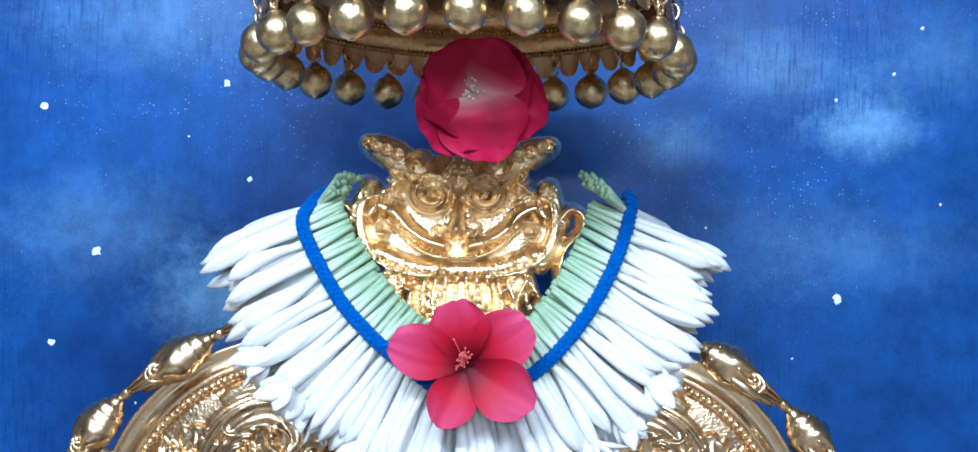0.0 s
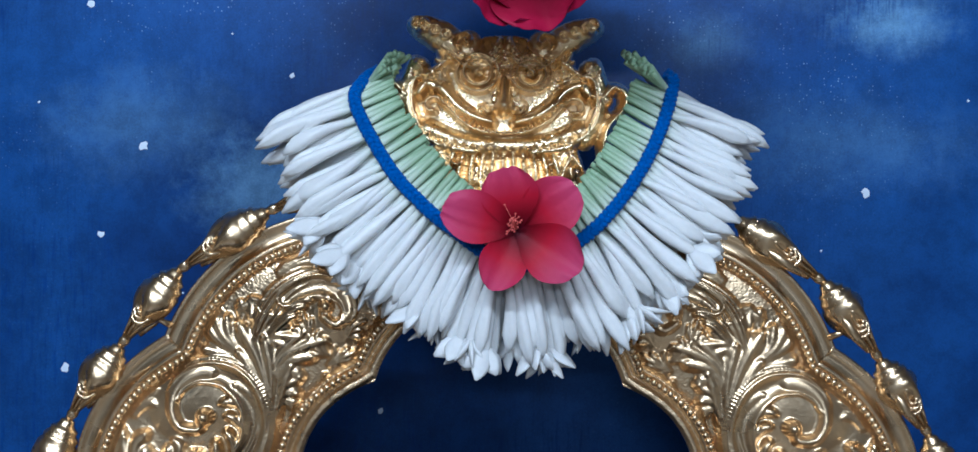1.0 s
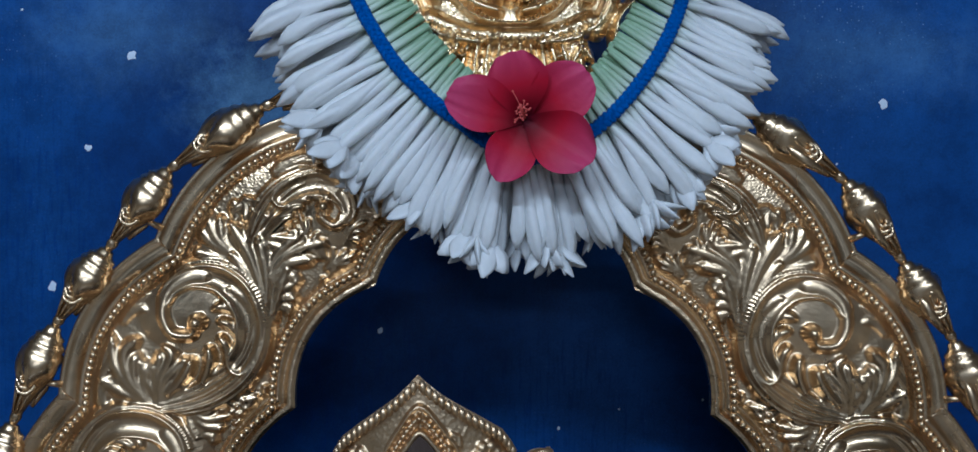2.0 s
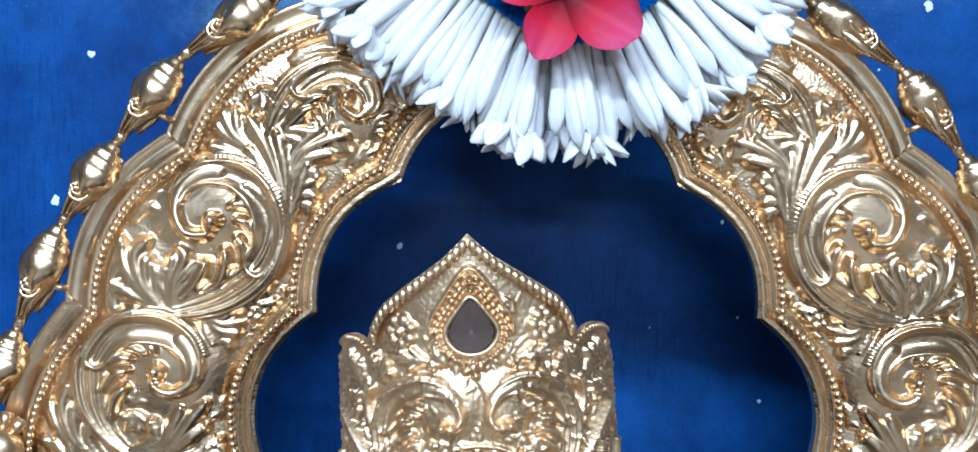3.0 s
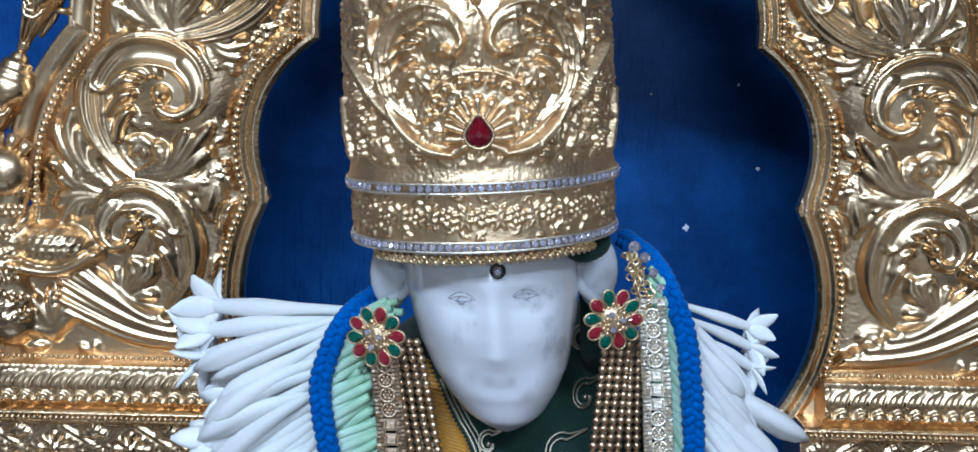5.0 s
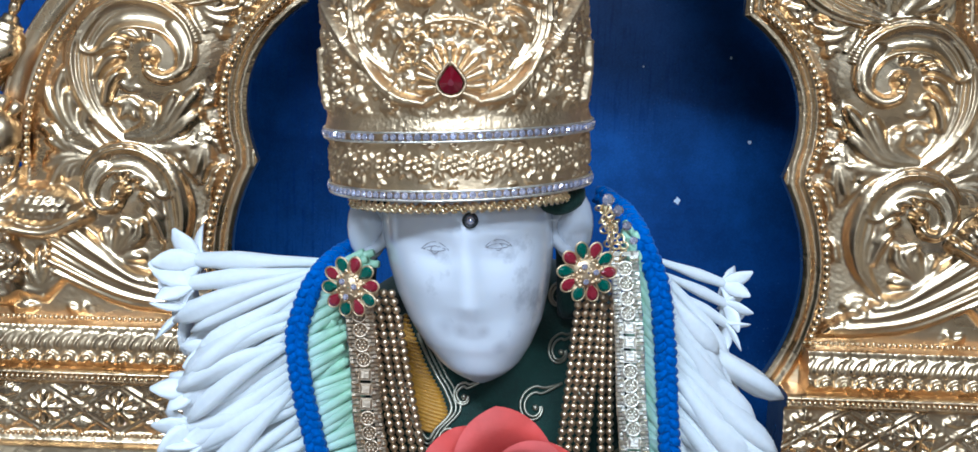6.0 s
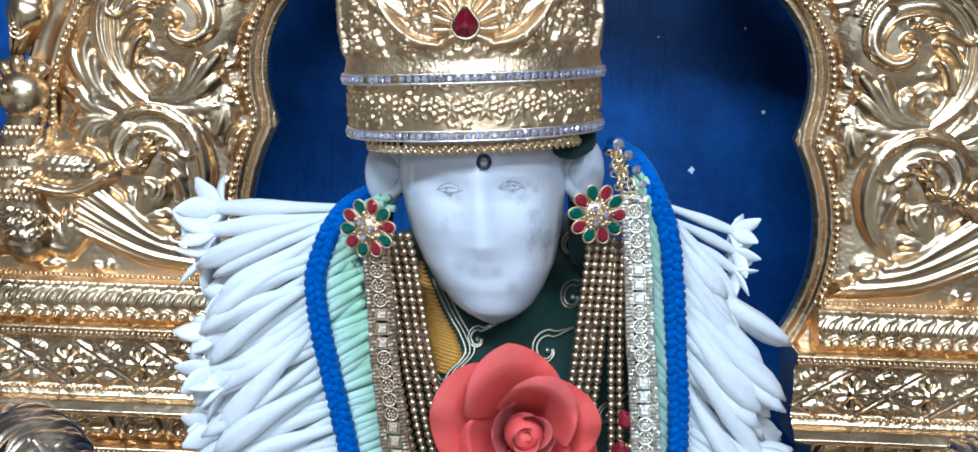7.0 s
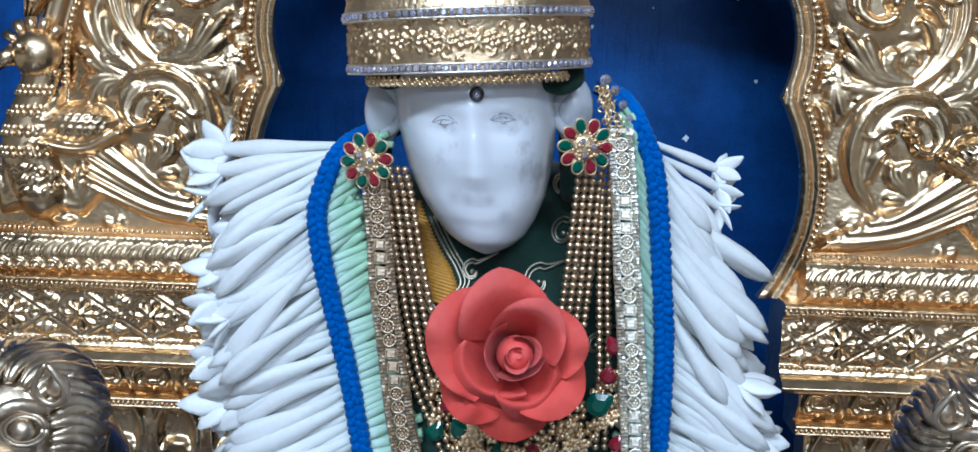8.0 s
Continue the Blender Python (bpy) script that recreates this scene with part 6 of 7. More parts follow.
def crown_wall():
    nu, nv = 420, 230
    th = np.linspace(-1.62, 1.62, nu)
    xs = CR * np.sin(th)
    top = crown_top(xs)
    w = np.linspace(0, 1, nv)[None]
    Z = 0.030 + (top - 0.030)[:, None] * w
    U = (CR * th)[:, None] + 0 * w
    R = Relief(U, Z)
    edge = (top[:, None] - Z)
    # a pair of C-scrolls over the ruby, long leaves, blossoms and small buds
    for s in (1, -1):
        m = lambda line: [(s * CR * math.asin(min(0.999, x / CR)), z) for x, z in line]
        R.scroll(m([(0.030, 0.062), (0.044, 0.078), (0.0465, 0.098), (0.040, 0.114), (0.025, 0.1225), (0.010, 0.117), (0.0040, 0.104), (0.0085, 0.0955), (0.0150, 0.0970)]), 0.0070, 0.0042)
        R.stroke(smooth_line(m([(0.013, 0.0475), (0.026, 0.0505), (0.036, 0.060), (0.0425, 0.073)]), 26), 0.0042 * np.interp(np.linspace(0, 1, 26), [0, 0.4, 1], [0.5, 1.0, 0.35]), 0.0075, "leaf")
        R.stroke(smooth_line(m([(0.040, 0.066), (0.050, 0.076), (0.058, 0.089), (0.0635, 0.099)]), 26), 0.0046 * np.interp(np.linspace(0, 1, 26), [0, 0.5, 1], [0.4, 1.0, 0.5]), 0.0075, "leaf")
        R.stroke(smooth_line(m([(0.0500, 0.098), (0.0510, 0.108), (0.0490, 0.116)]), 14), np.linspace(0.0034, 0.0012, 14), 0.0060, "leaf")
        R.stroke(smooth_line(m([(0.066, 0.045), (0.069, 0.060), (0.0695, 0.075)]), 14), 0.0030, 0.0050, "leaf")
        R.frond(m([(0.0560, 0.1180), (0.0600, 0.1260), (0.0615, 0.1340)]), 0.0062, 5, 0.0038)
        for x, z, r, n in ((0.0345, 0.1445, 0.0095, 7), (0.0470, 0.1295, 0.0055, 5), (0.0190, 0.1280, 0.0035, 4), (0.0560, 0.0640, 0.0075, 5), (0.0600, 0.0500, 0.0055, 5), (0.0230, 0.1080, 0.0070, 5), (0.0320, 0.1000, 0.0060, 5)):
            R.flower(*m([(x, z)])[0], r, 0.0046, n)
        for base, tip, w in (((0.027, 0.094), (0.036, 0.104), 0.0055), ((0.028, 0.090), (0.022, 0.080), 0.0060), ((0.040, 0.092), (0.030, 0.084), 0.0050), ((0.054, 0.070), (0.047, 0.086), 0.0050), ((0.062, 0.066), (0.060, 0.080), 0.0050),
                             ((0.044, 0.048), (0.054, 0.054), 0.0055), ((0.020, 0.130), (0.040, 0.133), 0.0045), ((0.012, 0.128), (0.018, 0.138), 0.0045), ((0.044, 0.119), (0.041, 0.133), 0.0050), ((0.062, 0.102), (0.056, 0.112), 0.0050), ((0.036, 0.045), (0.028, 0.0455), 0.0040)):
            b, e = m([base])[0], m([tip])[0]
            R.frond([b, ((b[0] + e[0]) / 2 + s * 0.0015, (b[1] + e[1]) / 2), e], w, 5, 0.0042)
    R.flower(0, 0.1265, 0.0060, 0.0058, 4)
    # petals round the ruby, under a curved leafy canopy
    for k in range(11):
        a = radians(-40 + 26 * k)
        R.stroke([(0.0075 * math.cos(a), 0.0575 + 0.0085 * math.sin(a)), (0.0155 * math.cos(a), 0.0590 + 0.0155 * math.sin(a))], np.array([0.0020, 0.0030]), 0.0055, "leaf")
    for k in range(9):
        a = radians(10 + 20 * k)
        R.boss(0.0235 * math.cos(a), 0.0640 + 0.0200 * math.sin(a), 0.0030, 0.0045)
    R.stroke([(0.0285 * math.cos(a), 0.0640 + 0.0245 * math.sin(a)) for a in np.linspace(0.1, math.pi - 0.1, 30)], 0.0014, 0.0024, "dome")
    rng = random.Random(3)
    for _ in range(1000):
        i, j = rng.randrange(6, nu - 6), rng.randrange(8, nv - 26)
        if R.v[i, j] > 0.130 and rng.random() < 0.85:
            continue
        if R.h[i - 2:i + 3, j - 2:j + 3].max() < 0.0012:
            R.fan((R.u[i, j], R.v[i, j]), rng.uniform(0, 360), rng.uniform(0.006, 0.010), 3, 110, 40, 0.0018, rng.uniform(0.0016, 0.0028))
    # fine curls chased over the raised forms
    for _ in range(420):
        i, j = rng.randrange(6, nu - 6), rng.randrange(8, nv - 16)
        if R.v[i, j] > 0.130 and rng.random() < 0.85:
            continue
        a, c = rng.uniform(0, 360), (R.u[i, j], R.v[i, j])
        L = rng.uniform(0.003, 0.006)
        R.stroke(bow(c, (c[0] + L * math.cos(radians(a)), c[1] + L * math.sin(radians(a))), rng.uniform(-0.0016, 0.0016), 7), 0.0010, rng.uniform(0.0005, 0.0009), "dome", add=True)
    R.h *= np.clip((Z - 0.0400) / 0.005, 0, 1)
    # rope along the pointed crest, beads round the stone
    R.h *= np.clip((edge - 0.0055) / 0.002, 0.25, 1)
    a = np.linspace(0, 2 * np.pi, 44)
    R.stroke([(CRX(q) * 0.92, 0.1450 + CRZ(q) * 0.92) for q in a], 0.0022, 0.0070, "round")
    for p in even([(CRX(q) * 1.25, 0.1455 + CRZ(q) * 1.30) for q in a], 34):
        R.boss(p[0], p[1], 0.0019, 0.0062)
    R.stroke([(CRX(q) * 1.52, 0.1465 + CRZ(q) * 1.58) for q in a[:13]] , 0.0014, 0.0045, "round")
    R.stroke([(-CRX(q) * 1.52, 0.1465 + CRZ(q) * 1.58) for q in a[:13]] , 0.0014, 0.0045, "round")
    R.speckle(0.00004, 2, 7)
    R.stipple(0.00026, 0.009, 5)
    R.soften(1)
    R.h += 0.0020 * np.exp(-((Z - 0.0325) / 0.0055) ** 2)
    bulge = 0.0015 * np.sin(np.clip(Z / 0.14, 0, 1) * np.pi)
    rr = CR + R.h + bulge
    v = np.stack([rr * np.sin(th)[:, None], -rr * np.cos(th)[:, None], Z], -1)
    g = Geo().add(v.reshape(-1, 3), grid_faces(nu, nv))
    back = np.stack([(CR - 0.0025) * np.sin(th)[:, None] + 0 * Z, -(CR - 0.0025) * np.cos(th)[:, None] + 0 * Z, Z], -1)
    g.add(back.reshape(-1, 3), [tuple(reversed(f)) for f in grid_faces(nu, nv)])
    lip = np.stack([v[:, -1], back[:, -1]], 1).reshape(-1, 3)
    g.add(lip, grid_faces(nu, 2))
    return g, th, top


def CRX(q):
    """Outline of a drop-shaped stone, point up."""
    return 0.0130 * math.sin(q) * (1 - 0.35 * max(0.0, math.cos(q)) ** 1.5)


def CRZ(q):
    return 0.0125 * math.cos(q) + (0.0055 * max(0.0, math.cos(q)) ** 4)


_cg, _th, _top = crown_wall()
part("crest_wall", _cg, GOLD_FINE, crown)
# the round back of the crown
_a = np.linspace(1.55, 2 * np.pi - 1.55, 60)
_v = np.stack([np.stack([CR * np.sin(_a), -CR * np.cos(_a), np.full(60, z)], -1) for z in (0.0, 0.06, 0.118)], 1).reshape(-1, 3)
part("back_wall", Geo().add(_v, grid_faces(60, 3)), GOLD_FINE, crown)
# twisted rope along the crest
_g = Geo()
for _s in (1, -1):
    _x = np.linspace(0.001, 0.0500, 40)
    _l = np.stack([_s * _x, -np.sqrt((CR + 0.003) ** 2 - _x ** 2), crown_top(_x) - 0.0035], -1)
    for _p, _q in zip(even(_l, 18)[:-1], even(_l, 18)[1:]):
        _d = (_q - _p) / np.linalg.norm(_q - _p)
        _m = (_p + _q) / 2
        _g.add(*tube([_m - _d * 0.0006 + [0, 0, 0.0027], _m, _m + _d * 0.0014 - [0, 0, 0.0030]], [0.0012, 0.0024, 0.0012], 8))
part("crest_rope", _g, GOLD_FINE, crown)
_t = np.linspace(0.82, 1.60, 40)
for _s in (1, -1):
    _g = Geo()
    bead_row(_g, np.stack([_s * (CR + 0.0006) * np.sin(_t), -(CR + 0.0006) * np.cos(_t), crown_top(CR * np.sin(_t)) - 0.0022], -1), 0.0014, 0.0030, 7, 4)
    part("lobe_beading", _g, GOLD_FINE, crown)


def gem_geo(scale, height, facets=20, table=0.45):
    """A drop-shaped cut stone facing -y."""
    a = np.linspace(0, 2 * np.pi, facets, endpoint=False)
    o = np.array([[CRX(q), CRZ(q)] for q in a]) * scale
    rows = [(1.0, 0.0), (0.97, height * 0.35), (table, height)]
    v = np.concatenate([np.stack([o[:, 0] * k, np.full(facets, -h), o[:, 1] * k], -1) for k, h in rows])
    f = [tuple(reversed(q)) for q in grid_faces(3, facets, True)] + [tuple(range(2 * facets, 3 * facets))]
    return Geo().add(v, f)


part("crest_stone", gem_geo(0.86, 0.0052, 12, 0.10), SMOKY_GEM, crown, "large smoky faceted drop stone", smooth=False, at=pose(0, -CR - 0.0045, 0.1450))
part("ruby", gem_geo(0.47, 0.0040, 12, 0.25), RED_GEM, crown, "small deep red drop stone", smooth=False, at=pose(0, -CR - 0.0052, 0.0575))
_g = Geo()
_q = np.linspace(0, 2 * np.pi, 36)
_g.add(*tube([(CRX(q) * 0.56, -CR - 0.0055, 0.0575 + CRZ(q) * 0.56) for q in _q], 0.0009, 6))
part("ruby_setting", _g, GOLD_FINE, crown)


def crown_band():
    nu, nv = 420, 56
    th = np.linspace(-1.75, 1.75, nu)
    z = np.linspace(-0.001, 0.0315, nv)[None]
    U, Z = (CR * th)[:, None] + 0 * z, z + 0 * th[:, None]
    R = Relief(U, Z)
    rng = random.Random(21)
    for k in range(-7, 8):
        x = k * 0.0175
        R.flower(x, 0.0155, 0.0056, 0.0026, 6)
        for s in (1, -1):
            R.fan((x + s * 0.006, 0.0155), 90 - s * 60, 0.010, 4, 100, 40, 0.0015, 0.0024)
            R.fan((x + s * 0.006, 0.0155), 270 + s * 60, 0.010, 4, 100, 40, 0.0015, 0.0024)
    for _ in range(260):
        i, j = rng.randrange(4, nu - 4), rng.randrange(10, nv - 10)
        if R.h[i - 2:i + 3, j - 2:j + 3].max() < 0.0006:
            R.fan((R.u[i, j], R.v[i, j]), rng.uniform(0, 360), 0.006, 3, 110, 30, 0.0012, 0.0018)
    R.h *= np.clip((np.minimum(Z + 0.001, 0.0315 - Z) - 0.0045) / 0.001, 0, 1)
    R.speckle(0.00004, 2, 2)
    rr = CR + 0.0015 + R.h - 0.0012 * np.sin(np.pi * (Z + 0.001) / 0.0325)
    v = np.stack([rr * np.sin(th)[:, None], -rr * np.cos(th)[:, None], Z], -1).reshape(-1, 3)
    return Geo().add(v, grid_faces(nu, nv))


part("brow_band", crown_band(), GOLD_FINE, crown, "gold band chased with flowers")
_gm = Geo()
_a = np.linspace(0, 2 * np.pi, 8, endpoint=False)
_v = np.concatenate([np.stack([r * np.cos(_a + o), np.full(8, -h), r * np.sin(_a + o)], -1) for r, h, o in ((0.00185, 0, 0), (0.0019, 0.0008, 0.2), (0.0011, 0.0016, 0))])
_gm.add(_v, [tuple(reversed(q)) for q in grid_faces(3, 8, True)] + [tuple(range(16, 24))])
STONE_MESH = _gm.mesh("rhinestone", RHINESTONE, smooth=False)
for _z in (0.0005, 0.0305):
    _g = Geo()
    _t = np.linspace(-1.7, 1.7, 80)
    _cr = CR + (0.0040 if _z > 0.01 else 0.0025)
    for _dz in (0.0024, -0.0024):
        _g.add(*tube(np.stack([_cr * np.sin(_t), -_cr * np.cos(_t), np.full(80, _z + _dz)], -1), 0.0007, 6))
    _strip = part("stone_setting", _g, PALE_GOLD, crown)
    for _k in range(-26, 27):
        if _z > 0.01 and _k in (-9, -14):
            continue
        _an = _k * 0.0595
        part("rhinestone", STONE_MESH, None, _strip, at=pose((_cr - 0.0003) * math.sin(_an), -(_cr - 0.0003) * math.cos(_an), _z, 0, random.uniform(0, 40), math.degrees(_an)))
# gilt trim below the crown
_g = Geo()
_t = np.linspace(-1.05, 1.05, 150)
for _k in range(3):
    _g.add(*tube(np.stack([(CR - 0.004 + 0.0012 * np.sin(_t * 90 + _k * 2.1)) * np.sin(_t), -(CR - 0.004 + 0.0012 * np.sin(_t * 90 + _k * 2.1)) * np.cos(_t), -0.0055 - 0.0012 * _k + 0.0010 * np.cos(_t * 90 + _k * 2.1)], -1), 0.0011, 5))
part("gilt_trim", _g, GOLD_SATIN, crown)

# forehead mark
bindi = thing("forehead_mark", pose(-0.0580, 0.6375, 1.3185, -8), "round stick-on forehead mark with a black rim and silver centre", "ornament")
_q = np.linspace(0, 2 * np.pi, 24)
part("rim", Geo().add(*tube(np.stack([0.0034 * np.cos(_q), _q * 0, 0.0034 * np.sin(_q)], -1), 0.0009, 7)), BLACK, bindi)
part("centre", Geo().add(*sphere((0, 0.0005, 0), 0.0029, 12, 6, (1, 0.5, 1))), RHINESTONE, bindi, "silver centre")

# ---- the large garland on the statue ----
garland = thing("shoulder_garland", pose(0, 0, 0), "thick white tuberose shoulder garland with blue plaited yarn", "garland")
LEFT = [(-0.112, 0.735, 1.293), (-0.130, 0.712, 1.288), (-0.145, 0.693, 1.276), (-0.156, 0.688, 1.245), (-0.154, 0.687, 1.220), (-0.149, 0.687, 1.195), (-0.139, 0.687, 1.155), (-0.132, 0.686, 1.123), (-0.126, 0.684, 1.092), (-0.112, 0.678, 1.02)]
RIGHT = [(0.018, 0.745, 1.322), (0.030, 0.715, 1.315), (0.037, 0.695, 1.305), (0.048, 0.688, 1.279), (0.053, 0.687, 1.249), (0.057, 0.687, 1.210), (0.061, 0.687, 1.163), (0.061, 0.687, 1.107), (0.058, 0.684, 1.05), (0.052, 0.680, 1.02)]
_fm = florets(TUBEROSE, (0.090, 0.112), 0.034, 1.14, 1.9)
_rng = random.Random(77)
for _s, _nodes, _angs in ((-1, LEFT, [(0, 8), (0.10, 18), (0.25, 34), (0.5, 34), (0.75, 28), (1, 25)]), (1, RIGHT, [(0, 35), (0.12, 48), (0.25, 54), (0.5, 50), (0.75, 34), (1, 28)])):
    _line = smooth_line(_nodes, 300)
    _ys = []
    yarn_rope(_ys, _line + [0, -0.007, 0], 0.0126, 0.0160)
    for _g in _ys:
        part("yarn_strand", _g, YARN, garland, "bright blue wool strand of the plait")
    yarn_fuzz(garland, _line + [0, -0.009, 0], 0.0122, 2200, 5 + _s)
    for _cnt, _dy, _back, _lo in ((62, 0.30, 0.000, 0.16 if _s < 0 else 0.20), (60, 0.48, 0.008, 0.17 if _s < 0 else 0.21), (46, 0.78, 0.016, 0.19 if _s < 0 else 0.22)):
        for _i in range(_cnt):
            _t = _lo + (1 - _lo) * (_i + 0.5 + _rng.uniform(-0.25, 0.25)) / _cnt
            _p = _line[min(299, int(_t * 299))]
            _an = radians(float(np.interp(_t, [q[0] for q in _angs], [q[1] for q in _angs])) + _rng.uniform(-8, 8))
            _d = (_s * math.cos(_an), _dy + _rng.uniform(-0.08, 0.08), -math.sin(_an))
            _op = 6 if (_rng.random() < 0.12) else None
            place_floret(_fm, garland, (_p[0], _p[1] + _back, _p[2]), _d, _rng.uniform(0, 360), _rng, _op, _rng.uniform(0.92, 1.08) * float(np.interp(_t, [0.2, 0.5, 0.8], [0.98, 1.08, 1.22])) if _s < 0 else _rng.uniform(0.92, 1.08) * float(np.interp(_t, [0.2, 0.34, 0.6], [0.76, 1.02, 1.00])))
    # two open florets at the shoulder
    for _k in range(3):
        _p = _line[(46 if _s < 0 else 62) + 7 * _k]
        place_floret(_fm, garland, (_p[0], _p[1] + 0.004, _p[2]), (_s, 0.5, (-0.10 if _s < 0 else -0.38) - 0.12 * _k), 40 * _k, _rng, 8, 1.0 if _s < 0 else 0.60)

# ---- earrings ----


def earring(x, y, z, turn, tilt):
    e = thing("earring", pose(x, y, z, 0, tilt, turn) @ Matrix.Diagonal((0.92, 1, 0.92, 1)), "flower-shaped gold earring with red and green stones", "earring", "earrings")
    g = Geo().add(*lathe([(0.0005, 0.0045), (0.004, 0.0042), (0.0085, 0.0024), (0.0100, 0.0), (0.0100, -0.002)][::-1], 20))
    g.v = [np.stack([g.v[0][:, 0], -g.v[0][:, 2], g.v[0][:, 1]], -1)]
    rng = random.Random(4)
    for k in range(48):
        a, r = rng.uniform(0, 6.28), 0.0096 * math.sqrt(rng.random())
        g.add(*sphere((r * math.cos(a), -0.0042 + 0.25 * r, r * math.sin(a)), rng.uniform(0.0011, 0.0020), 7, 5))
    part("boss", g, GOLD_FINE, e)
    for k in range(10):
        a = 36 * k + 12
        me = gem_geo(0.34, 0.0022, 14, 0.55)
        m = pose(0, 0, 0, 0, a, 0) @ pose(0, -0.0012, 0.0136, 0, 180, 0) @ Matrix.Diagonal((0.82, 1, 1.08, 1))
        q = part("petal_stone", me, (PINK_RED_GEM, GREEN_GEM)[k % 2], e, ("red stone", "green stone")[k % 2], smooth=False, at=m)
        o = Geo().add(*tube([(CRX(w) * 0.36, -0.0004, CRZ(w) * 0.36) for w in np.linspace(0, 2 * np.pi, 22)], 0.00065, 6))
        part("setting", o, GOLD_FINE, q)
    for px, pz in ((-0.0035, 0.0035), (0.0042, 0.001), (-0.001, -0.0055)):
        part("crystal", STONE_MESH, None, e, at=pose(px, -0.0052, pz))
    return e


earring(-0.1225, 0.660, 1.2765, -18, 0)
earring(0.0055, 0.661, 1.2890, 14, 8)

# ---- bead strings and flat chains ----


def lay(nodes, n, y):
    """A line hanging before the robe at depth y, or on the robe where that stands further out."""
    l = smooth_line(nodes, n)
    return np.array([(p[0], min(y, robe_y(p[0], p[1]) - 0.003), p[1]) for p in l])


def bead_strings(label, sets, r=0.0025, pitch=0.0047):
    t = thing("bead_strings", pose(0, 0, 0), label, "necklace", "bead strings")
    for nodes, count, gap, y in sets:
        for k in range(count):
            dx = (k - (count - 1) / 2) * gap
            g = Geo()
            l = lay([(x + dx * (1 + 0.06 * i), z) for i, (x, z) in enumerate(nodes)], 60, y + 0.0008 * (k % 2))
            bead_row(g, l, r, pitch, 8, 5)
            g.add(*tube(l[::3], 0.0006, 5))
            part("strand", g, BEAD_GOLD, t)
    return t


bead_strings("strings of small brown-gold beads hanging from the earring", [([(-0.111, 1.270), (-0.107, 1.253), (-0.100, 1.213), (-0.092, 1.173), (-0.084, 1.141), (-0.072, 1.115), (-0.060, 1.09)], 5, 0.0046, 0.674)])
bead_strings("strings of small brown-gold beads hanging beside the beard", [([(0.010, 1.272), (0.006, 1.216), (0.004, 1.190), (0.000, 1.150), (-0.006, 1.10)], 4, 0.0044, 0.674),
                                                                            ([(0.020, 1.276), (0.021, 1.217), (0.022, 1.190), (0.024, 1.150), (0.024, 1.10)], 2, 0.0046, 0.676)])
_q = np.linspace(0, 2 * np.pi, 20)
_dg = Geo().add(*tube(np.stack([0.0038 * np.cos(_q), _q * 0, 0.0038 * np.sin(_q)], -1), 0.0008, 6))
for _k in range(6):
    _dg.add(*sphere((0.0020 * math.cos(_k * 1.047), -0.0004, 0.0020 * math.sin(_k * 1.047)), 0.0009, 6, 4))
_dg.add(*sphere((0, -0.0005, 0), 0.0010, 6, 4)).add(*lathe([(0.0036, 0.0004), (0.0036, 0.0010), (0.0001, 0.0010)], 12))
_dg.v[-1] = np.stack([_dg.v[-1][:, 0], _dg.v[-1][:, 2], _dg.v[-1][:, 1]], -1)


